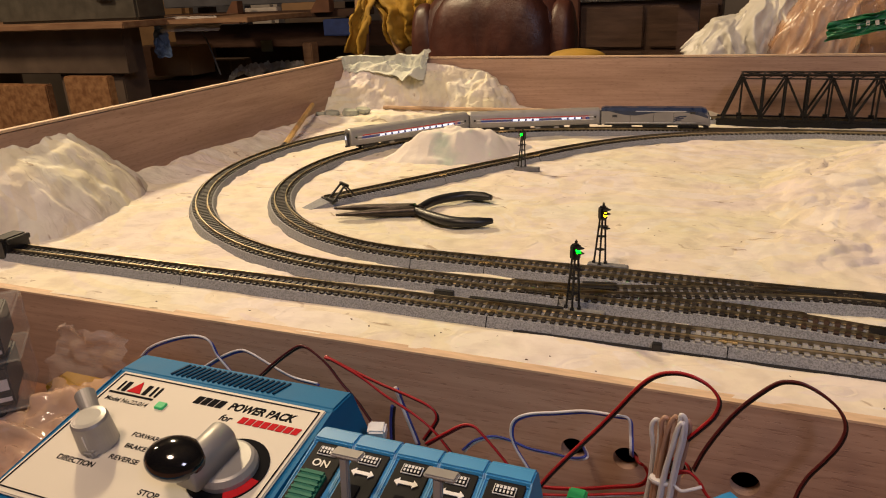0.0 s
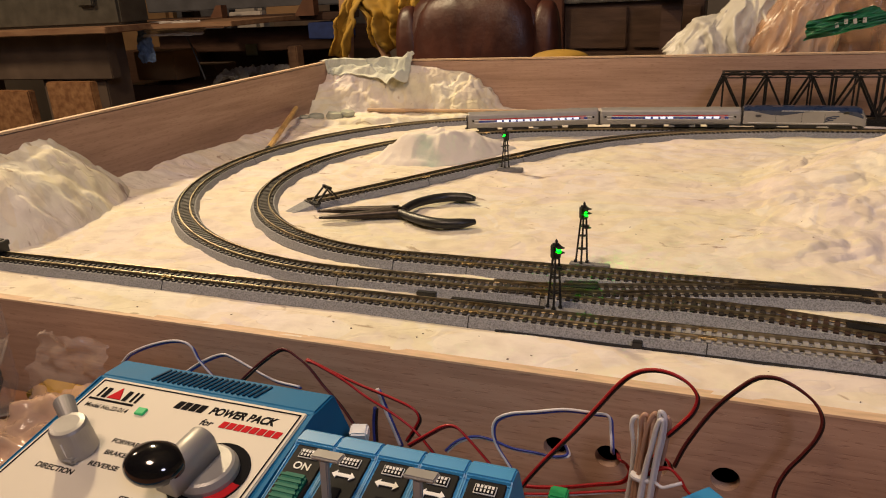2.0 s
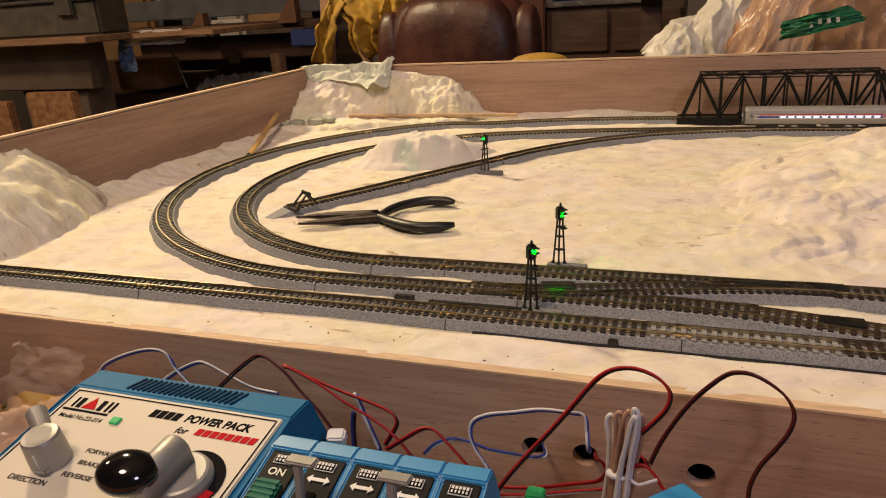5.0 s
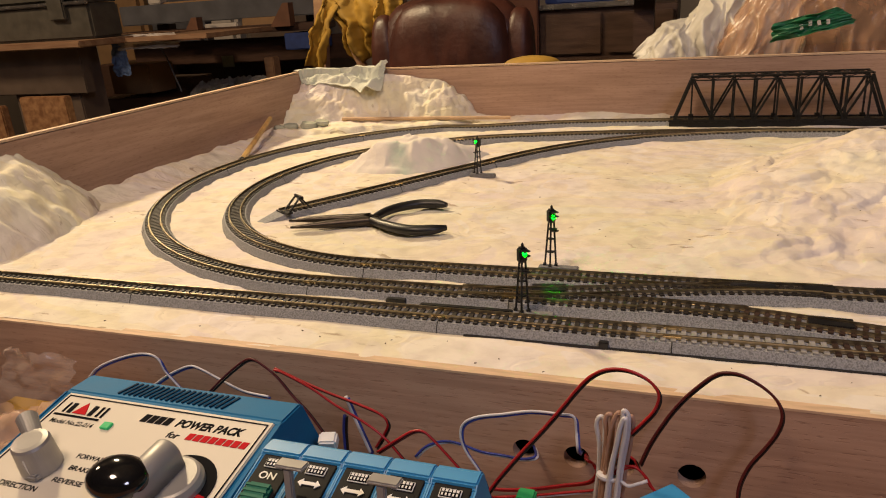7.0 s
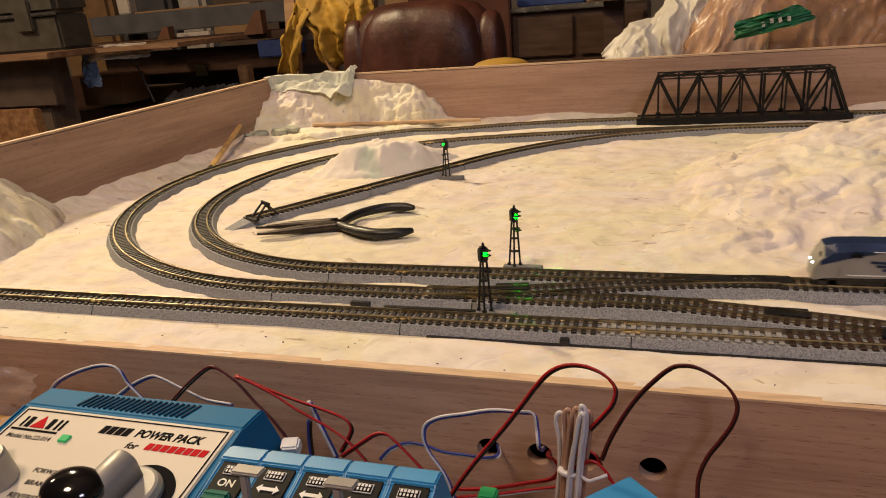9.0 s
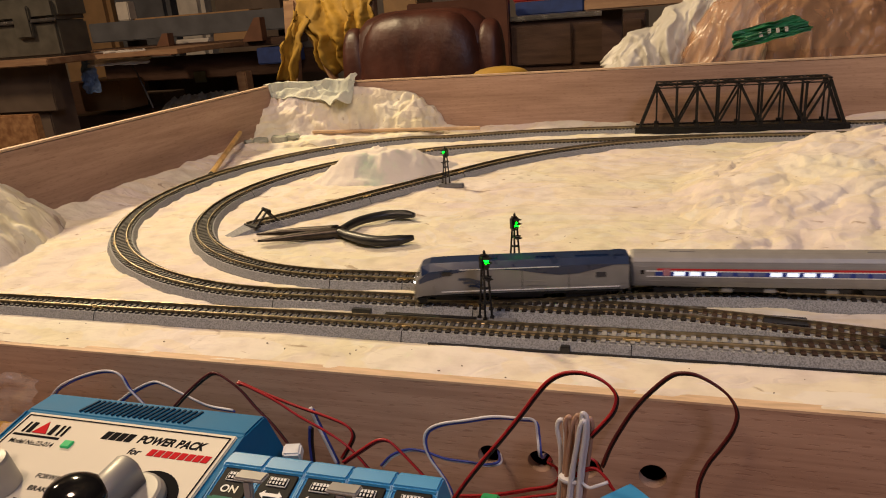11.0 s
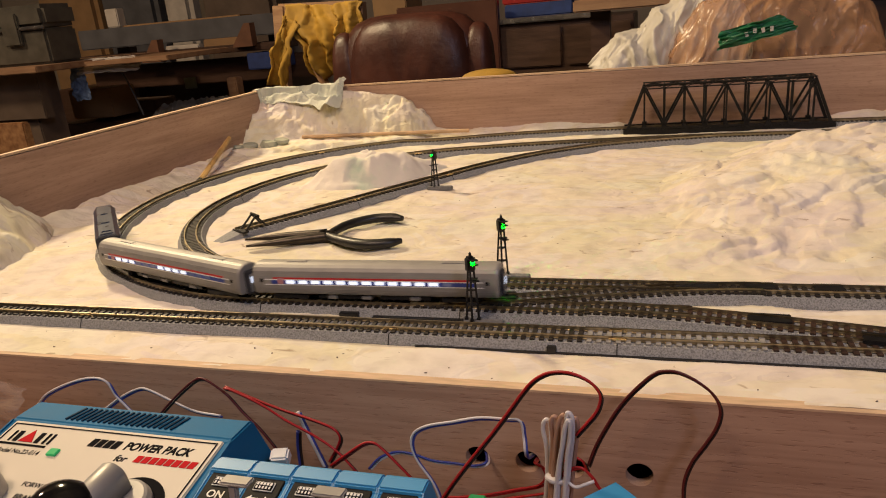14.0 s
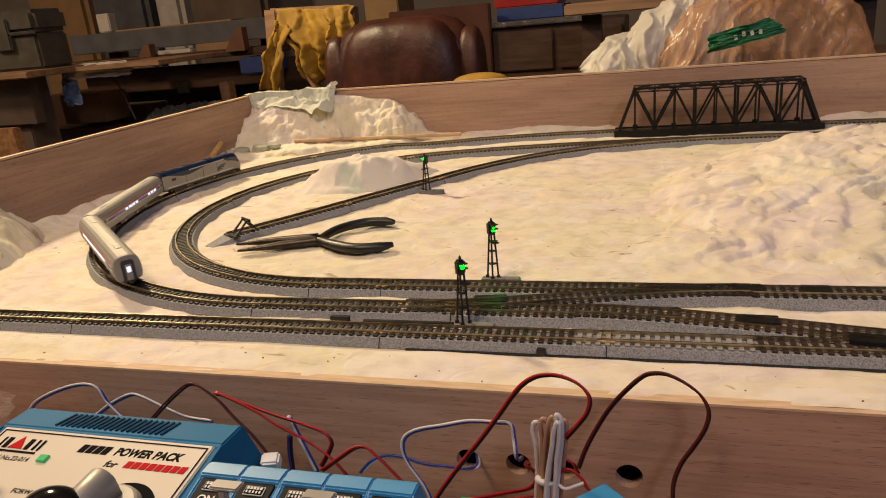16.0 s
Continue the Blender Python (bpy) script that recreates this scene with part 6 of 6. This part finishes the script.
for x in (g0[0][0] + 0.1, g0[1][0] - 0.1):
    part("post", box(bmesh.new(), (x, 2.93, (g0[0][2] + Z0) / 2), (0.07, 0.05, g0[0][2] - Z0)), DARK_WOOD, sh)
block("dark_cabinet", (-2.961, -1.652, -0.546, -0.045), 2.98, 0.5, DARK_WOOD, "dark low cabinet under the shelf", "cabinet", low=Z0)
for b, y, d, mt, lb, ct in (
    ((-2.312, -1.690, 0.158, 0.233), 2.80, 0.12, CARD, "reddish cardboard strip lying on the grey shelf", "box"),
    ((-2.357, -2.291, 0.228, 0.308), 2.78, 0.05, PAPER, "white cylinder-like roll standing on the shelf", "roll"),
    ((-2.030, -1.861, 0.098, 0.130), 2.72, 0.10, PAPER, "pale scraps on the ledge", "scrap"),
    ((-1.843, -1.667, 0.094, 0.144), 2.73, 0.10, CARD, "brown box on the ledge", "box"),
):
    block("shelf_item", b, y, d, mt, lb, ct)
# Lower clutter on a dark bench between.
cb = block("clutter_bench", (-2.289, -1.244, -0.320, -0.128), 2.30, 0.5, DARK_WOOD, "dark low bench loaded with scraps", "bench", low=Z0)
for b, y, d, mt, lb, ct in (
    ((-2.243, -2.044, -0.115, -0.001), 2.34, 0.15, CARD, "ochre carton on the low bench", "carton"),
    ((-1.536, -1.495, -0.079, 0.004), 2.38, 0.05, MID_WOOD, "turned wooden peg on the low bench", "peg"),
    ((-1.824, -1.766, -0.039, 0.006), 2.52, 0.004, PALE_GREEN, "pale green paper scrap", "paper"),
    ((-1.579, -1.439, 0.012, 0.077), 2.62, 0.15, BLUE_CLOTH, "blue folded cloth on the shelf", "cloth"),
    ((-2.325, -2.010, -0.146, -0.078), 2.55, 0.15, BENCH_GREY, "dark box on the low bench", "box"),
):
    block("bench_item", b, y, d, mt, lb, ct)
x, y, z = [(-1.7413, 2.2000, -0.0984)][0]
crumple("crumpled_paper", x, 2.33, z + 0.01, 0.16, 0.12, 0.035, 0.03, PAPER, "crumpled white paper on the low bench", "paper", 61)
x, y, z = [(-1.6307, 2.3000, -0.0857)][0]
crumple("crumpled_paper", x, 2.42, z, 0.20, 0.12, 0.040, 0.03, PAPER, "crumpled grey paper on the low bench", "paper", 67)
x, y, z = [(-1.9173, 2.0500, 0.0435)][0]
film_bag("blue_rag", x, 2.07, z, 0.07, 0.12, 71, mat("pale_blue_rag", (0.22, 0.34, 0.55), 0.7, vary=0.2, scale=40), "pale blue rag hanging from the plank", rx=88, category="rag")
x, y, z = [(-1.7633, 2.0500, 0.0949)][0]
film_bag("clear_wrap", x, 2.05, z, 0.26, 0.05, 73, BAG_WHITE, "clear plastic wrap along the plank edge", rx=75, category="wrap")
cd = thing("cord", "thin grey cord hanging from the shelf", "cord")
part("cord_run", tube(bmesh.new(), [(-1.8578, 2.2000, 0.0829), (-1.8302, 2.2000, 0.0309), (-1.8055, 2.2000, -0.0417), (-1.7898, 2.2000, -0.0941)], 0.0032), GREY_BOARD, cd)
for b, y, mt, lb in (((-3.530, -3.108, 0.180, 0.609), 3.6, CARD, "tan upright board against the wall"), ((-2.654, -2.472, 0.246, 0.538), 3.6, PAPER, "white garment hanging by the wall"), ((-2.404, -1.954, 0.185, 0.499), 3.6, BENCH_GREY, "grey coats hanging by the wall"), ((-3.079, -2.699, 0.211, 0.568), 3.6, GREY_BOARD, "grey-green coats hanging by the wall")):
    block("hanging_garment", b, y, 0.12, mt, lb.replace("hanging", "standing"), "garment", 0.03, low=Z0)

# Wooden chair with a yellow jacket.
wc = thing("wooden_chair", "light wooden chair with a jacket over its back", "chair")
CP = [(-0.9532, 1.8000, 0.2232), (-0.9738, 1.8000, 0.0030), (-0.7242, 1.8000, 0.2133), (-0.7395, 1.8000, 0.0050)]
for a, b in ((CP[0], CP[1]), (CP[2], CP[3])):
    d = Vector(b) - Vector(a)
    low = Vector(a) + d * ((Z0 - a[2]) / d.z)
    part("post", beam(bmesh.new(), Vector(a), low, 0.030, 0.028), MID_WOOD, wc, "light wooden chair post")
    part("front_leg", beam(bmesh.new(), (low.x, low.y - 0.36, Z0), (low.x, low.y - 0.36, -0.38), 0.03, 0.03), MID_WOOD, wc)
part("top_rail", beam(bmesh.new(), Vector(CP[0]) + Vector((0, 0, -0.02)), Vector(CP[2]) + Vector((0, 0, -0.02)), 0.02, 0.05, up=(0, 0, 1)), MID_WOOD, wc)
part("seat", box(bmesh.new(), ((CP[1][0] + CP[3][0]) / 2, 1.62, -0.37), (0.32, 0.38, 0.03), bevel=0.006), MID_WOOD, wc)
part("brace", beam(bmesh.new(), [(-0.9061, 1.7700, 0.1799)][0], [(-0.8305, 1.7700, -0.0012)][0], 0.02, 0.015), MID_WOOD, wc, "slanting wooden slat")


def drape(name, corners, folds, depth, material, label, category, seed, n=46):
    """Cloth hung from a top edge: corners are top-left, top-right, bottom-right, bottom-left."""
    tl, tr, br, bl = (Vector(c) for c in corners)
    bm, g = bmesh.new(), []
    for j in range(n + 1):
        v, row = j / n, []
        for i in range(n + 1):
            u = i / n
            p = (tl * (1 - u) + tr * u) * (1 - v) + (bl * (1 - u) + br * u) * v
            w = u * folds * 6.283 + 1.1 * hetero(u, v * 0.5, 2, seed) + 1.2 * v
            f = 0.7 - 1.1 * abs(math.sin(w * 0.5)) ** 0.8 + 0.35 * hetero(u * 2.2, v * 0.45, 3, seed + 1)
            row.append(bm.verts.new(p + Vector((0.02 * hetero(v, u, 3, seed + 2), -depth * (0.35 + 0.65 * v) * f - depth * 0.6 * math.sin(math.pi * v), 0.008 * hetero(u, v, 3, seed + 3)))))
        g.append(row)
    for a, b in zip(g, g[1:]):
        for i in range(n):
            bm.faces.new((a[i], a[i + 1], b[i + 1], b[i]))
    ob = part(name, bm, material, smooth=True)
    so = ob.modifiers.new("thickness", "SOLIDIFY")
    so.thickness = 0.004
    return tagged(ob, label, category)


J = [(-0.9292, 1.7800, 0.2215), (-0.7034, 1.7800, 0.2131), (-0.7055, 1.7800, 0.0783), (-0.8631, 1.7800, 0.0145)]
drape("jacket", J, 4.6, 0.034, MUSTARD, "mustard yellow jacket draped over the wooden chair", "jacket", 81)
J = [(-0.9264, 1.7600, 0.1961), (-0.8776, 1.7600, 0.1709), (-0.9479, 1.7600, 0.0096), (-0.9921, 1.7600, 0.0242)]
drape("jacket_sleeve", J, 1.0, 0.03, MUSTARD, "mustard yellow sleeve hanging beside the chair post", "sleeve", 87, 24)

# Brown leather office chair.
oc = thing("office_chair", "brown leather office chair with padded back", "office chair")


def cushion(bm, w, h, d, m, exp=3.2, n=40, crease=0.0, seed=90):
    """A padded block with rounded outline and puckers."""
    rings = []
    for j in range(13):
        a = -math.pi / 2 + math.pi * j / 12
        y, k = math.sin(a), max(0.02, math.cos(a)) ** 0.45
        ring = []
        for i in range(n):
            t = 2 * math.pi * i / n
            c, s = math.cos(t), math.sin(t)
            r = (abs(c) ** exp + abs(s) ** exp) ** (-1 / exp)
            pz = crease * math.sin(i * 2.6) * max(0, s) if j < 7 else 0
            ring.append(m @ Vector((w / 2 * r * c * k, d / 2 * y + pz, h / 2 * r * s * k)))
        rings.append(ring)
    return loft(bm, rings)


CL, CR, CT = [(-0.7463, 1.6200, 0.0940)][0], [(-0.3494, 1.6200, 0.0919)][0], [(-0.5375, 1.6200, 0.1760)][0]
cw, ccx, top = CR[0] - CL[0], (CL[0] + CR[0]) / 2, CT[2]
part("backrest", cushion(bmesh.new(), cw, 0.62, 0.15, pose(ccx, 1.68, top - 0.31), exp=4.5), LEATHER, oc, "shiny brown leather backrest", smooth=True)
part("back_pad", cushion(bmesh.new(), cw * 0.80, 0.575, 0.105, pose(ccx + 0.004, 1.640, top - 0.292), exp=4.2, crease=0.004), LEATHER, oc, "puckered leather centre pad", smooth=True)
for s in (-1, 1):
    part("side_wing", cushion(bmesh.new(), cw * 0.20, 0.56, 0.10, pose(ccx + s * cw * 0.395, 1.664, top - 0.312, 0, s * 3, 0), exp=3.4), LEATHER, oc, "padded leather side wing", smooth=True)
    part("armrest", box(bmesh.new(), (ccx + s * 0.27, 1.42, -0.17), (0.06, 0.30, 0.04), bevel=0.01), BLACK, oc)
part("seat", cushion(bmesh.new(), 0.50, 0.13, 0.48, pose(ccx, 1.45, -0.36)), LEATHER, oc, smooth=True)
part("column", cyl(bmesh.new(), (ccx, 1.5, Z0 + 0.08), (ccx, 1.5, -0.40), 0.03, 16), BLACK, oc)
for k in range(5):
    a = 2 * math.pi * k / 5
    part("foot", beam(bmesh.new(), (ccx, 1.5, Z0 + 0.09), (ccx + 0.28 * math.cos(a), 1.5 + 0.28 * math.sin(a), Z0 + 0.04), 0.04, 0.05, up=(0, 0, 1)), BLACK, oc)
    bm = bmesh.new()
    bmesh.ops.create_uvsphere(bm, u_segments=12, v_segments=8, radius=0.03, matrix=Matrix.Translation((ccx + 0.28 * math.cos(a), 1.5 + 0.28 * math.sin(a), Z0 + 0.03)))
    part("castor", bm, BLACK, oc)
x, y, z = [(-0.2233, 1.0120, 0.0831)][0]
bm = bmesh.new()
bmesh.ops.create_uvsphere(bm, u_segments=24, v_segments=12, radius=1.0, matrix=Matrix.Diagonal((0.042, 0.03, 0.012, 1)))
tagged(part("yellow_pad", bm, MUSTARD, smooth=True, m=pose(x + 0.002, 1.045, WALL_Z - 0.004)), "yellow padded lump just behind the back board", "pad")
slab("pad_support", (x, 1.045, WALL_Z - 0.10), (0.09, 0.06, 0.18), DARK_WOOD, "dark block propping the yellow pad", 0, 0.003, "block")

# Dark furniture to the right.
block("brown_panel", (-0.873, -0.506, -0.393, 0.196), 2.5, 0.04, mat("reddish_panel", (0.10, 0.035, 0.02), 0.4, vary=0.3, scale=6, bump=0.0004, bump_scale=60), "dark reddish-brown upright panel", "panel", low=Z0)
block("carton", (-1.000, -0.867, 0.151, 0.308), 2.6, 0.2, CARD, "brown cardboard carton behind the chair", "carton", low=Z0)
dr = thing("drawer_cabinet", "dark wooden drawer cabinet with metal strip", "cabinet")
DB = (-0.519, -0.052, -0.415, 0.110)
part("body", box(bmesh.new(), ((DB[0] + DB[1]) / 2, 2.80, (DB[3] + Z0) / 2), (DB[1] - DB[0], 0.5, DB[3] - Z0), bevel=0.004), DARK_WOOD, dr)
for i in range(2):
    for j in range(3):
        w = (DB[1] - DB[0]) / 2
        part("drawer", box(bmesh.new(), (DB[0] + w * (i + 0.5), 2.545, DB[3] - 0.085 - j * 0.15), (w - 0.02, 0.02, 0.135), bevel=0.004), DARK_WOOD, dr, "dark drawer front")
part("metal_strip", box(bmesh.new(), ((DB[0] + DB[1]) / 2 - 0.05, 2.54, DB[3] + 0.008), (DB[1] - DB[0] - 0.1, 0.03, 0.016), bevel=0.003), CHROME, dr, "shiny metal edge strip")
b = (-0.500, -0.262, 0.133, 0.172)
block("blue_case", (b[0], b[1], DB[3] + 0.017, b[3]), 2.6, 0.3, BLUE_CLOTH, "blue case on the drawer cabinet", "case")
b2 = (-0.511, -0.282, 0.176, 0.239)
block("red_case", (b2[0], b2[1], b[3] + 0.001, b2[3]), 2.62, 0.25, RED_BOX, "red metal case stacked on the blue one", "case")
tt = thing("side_table", "table with a light wooden top edge", "table")
TB = (-0.184, 0.059, 0.139, 0.169)
part("top", box(bmesh.new(), ((TB[0] + TB[1]) / 2 + 0.25, 2.10, (TB[2] + TB[3]) / 2), (TB[1] - TB[0] + 0.5, 0.44, TB[3] - TB[2]), bevel=0.004), MID_WOOD, tt, "light wooden top")
part("leg", box(bmesh.new(), ([(-0.1213, 1.9500, 0.0819)][0][0], 1.97, (TB[2] + Z0) / 2), (0.05, 0.05, TB[2] - Z0)), DARK_WOOD, tt)
part("leg", box(bmesh.new(), (TB[1] + 0.45, 1.97, (TB[2] + Z0) / 2), (0.05, 0.05, TB[2] - Z0)), DARK_WOOD, tt)
block("bag_table", (-0.073, 0.440, 0.041, 0.052), 1.03, 0.45, DARK_WOOD, "dark low table behind the layout carrying bags", "table", low=Z0)


def plastic_bag(name, outline, y, depth, material, label, seed, low):
    """A crumpled bag: outline of (x, z) tops from left to right, swelling to depth, sharp creases."""
    bm, g = bmesh.new(), []
    n, rows = 130, 56
    xs = [p[0] for p in outline]
    for j in range(rows + 1):
        v, row = j / rows, []
        for i in range(n + 1):
            u = i / n
            x = xs[0] + (xs[-1] - xs[0]) * u
            zt = float(np.interp(x, xs, [p[1] for p in outline]))
            a = math.pi * v
            swell = max(0.0, math.sin(math.pi * u)) ** 0.4
            h = math.sin(a) ** 0.7 if 0 < v < 1 else 0
            cre = 0.8 * abs(noise.noise(Vector((u * 6 + v * 1.5, v * 1.6 - u, seed)))) ** 0.7 + 0.35 * abs(noise.noise(Vector((u * 14 - v * 9, v * 3 + u * 3, seed + 1)))) ** 0.6 + 0.10 * abs(noise.noise(Vector((u * 34 + v * 22, v * 12, seed + 2)))) ** 0.6
            z = low + (zt + 0.012 - low) * h * (1 - 0.12 * cre)
            yy = y - math.cos(a) * depth / 2 * swell * (1 - 0.55 * cre)
            row.append(bm.verts.new((x + 0.012 * hetero(v, u, 6, seed + 2), yy, z)))
        g.append(row)
    for a, b in zip(g, g[1:]):
        for i in range(n):
            bm.faces.new((a[i], a[i + 1], b[i + 1], b[i]))
    ob = part(name, bm, material, smooth=True)
    return tagged(ob, label, "plastic bag", "plastic bags")


O1 = [(-0.0858, 1.1800, 0.0626), (-0.0632, 1.1800, 0.0875), (-0.0369, 1.1800, 0.1088), (-0.0112, 1.1800, 0.1137), (0.0180, 1.1800, 0.1406), (0.0505, 1.1800, 0.1582), (0.0823, 1.1800, 0.1713), (0.1215, 1.1800, 0.1717), (0.1538, 1.1800, 0.1412)]
plastic_bag("plastic_bag", [(p[0], p[2]) for p in O1], 1.20, 0.22, BAG_WHITE, "crumpled white plastic bag behind the back board", 101, O1[0][2] - 0.03)
O2 = [(0.0343, 1.1000, 0.0710), (0.0454, 1.1000, 0.1058), (0.0674, 1.1000, 0.1424), (0.1003, 1.1000, 0.1583), (0.1505, 1.1000, 0.1648), (0.1932, 1.1000, 0.1551), (0.2285, 1.1000, 0.1433), (0.2688, 1.1000, 0.1454), (0.2937, 1.1000, 0.1269), (0.3076, 1.1000, 0.0863), (0.3165, 1.1000, 0.0637)]
tan_bag = plastic_bag("plastic_bag", [(p[0], p[2]) for p in O2], 1.13, 0.19, BAG_TAN, "crumpled tan translucent plastic bag with green print", 107, O1[0][2] - 0.03)
gp = film_bag("print_patch", 0, 0, 0, 0.092, 0.024, 113, GREEN_PRINT, "", rx=80, depth=0.018)
gx = [(0.1379, 1.0300, 0.1130)][0]
gp.matrix_basis = pose(gx[0], 1.028, gx[2], 84, -12, 0)
gp.parent = tan_bag
tagged(gp, "green printed patch")
del gp["category"]
for k in range(4):
    o = part("print_bar", box(bmesh.new(), (-0.010 + k * 0.010, 0.002 * (k % 2), 0.0), (0.004, 0.006, 0.0008)), PAPER, tan_bag, "pale unreadable printing", m=pose(gx[0], 1.018, gx[2], 84, -12 + 9 * (k % 2), 0))


# ---- movement ----
ROUTE_XY, ROUTE_S = even(ROUTE, 0.002)
RUN = [(0, 0.852), (0.5, 0.8944), (1, 0.9382), (1.5, 0.984), (2, 1.0318), (3, 1.1354), (4, 1.2468), (5, 1.3809), (6, 1.5359), (7, 1.698), (8, 1.8451), (9, 1.9772), (10, 2.0903), (11.3, 2.2342), (11.5, 2.2573), (12, 2.3139), (12.5, 2.3774), (13, 2.4431), (13.5, 2.5146), (14, 2.5878), (14.5, 2.6608), (15, 2.7317), (15.5, 2.7956), (16, 2.8556)]


def front_at(t):
    """How far along the route the locomotive's nose is."""
    T, S = [r[0] for r in RUN], [r[1] for r in RUN]
    slope = [(S[min(i + 1, len(S) - 1)] - S[max(i - 1, 0)]) / (T[min(i + 1, len(T) - 1)] - T[max(i - 1, 0)]) for i in range(len(T))]
    i = max(0, min(len(T) - 2, sum(x <= t for x in T) - 1))
    d = T[i + 1] - T[i]
    u = (t - T[i]) / d
    return (2 * u ** 3 - 3 * u ** 2 + 1) * S[i] + (u ** 3 - 2 * u ** 2 + u) * d * slope[i] + (3 * u ** 2 - 2 * u ** 3) * S[i + 1] + (u ** 3 - u ** 2) * d * slope[i + 1]


def on_route(s):
    return np.array([np.interp(s, ROUTE_S, ROUTE_XY[:, 0]), np.interp(s, ROUTE_S, ROUTE_XY[:, 1])])


def vehicle_rows(offset, bogies):
    """Rows for a vehicle whose middle trails the nose by offset, and for its bogies."""
    body, turns = [], [[] for _ in bogies]
    last = None
    for k in range(65):
        t = k * 0.25
        s = front_at(t) - offset
        b, f = on_route(s + bogies[0][1]), on_route(s + bogies[1][1])
        mid, d = (b + f) / 2, f - b
        a = math.degrees(math.atan2(d[1], d[0]))
        if last is not None:
            a += 360 * round((last - a) / 360)
        last = a
        body.append((t, pose(mid[0], mid[1], RAIL_TOP + 0.0002, 0, 0, a)))
        for (ob, x), rows in zip(bogies, turns):
            e = on_route(s + x + 0.004) - on_route(s + x - 0.004)
            rows.append((t, pose(x, 0, 0, 0, 0, (math.degrees(math.atan2(e[1], e[0])) - a + 180) % 360 - 180)))
    return body, turns


def motions():
    for ob, bogies, offset in ((LOCO, LOCO_BOGIES, 0.0663), (COACH_A, COACH_A_BOGIES, 0.2105), (COACH_B, COACH_B_BOGIES, 0.3720)):
        body, turns = vehicle_rows(offset, bogies)
        walk(ob, body)
        for (bg, x), rows in zip(bogies, turns):
            walk(bg, rows)
    walk(CHANGING_LENS, [(0, LENS_POSE @ pose(0, 0, 0, 0, 0, 180)), (1.55, LENS_POSE @ pose(0, 0, 0, 0, 0, 180)), (1.6, LENS_POSE @ pose(0, 0, 0, 0, 0, 95)), (1.65, LENS_POSE @ pose(0, 0, 0, 0, 0, 10)), (1.7, LENS_POSE), (16, LENS_POSE)])


motions()
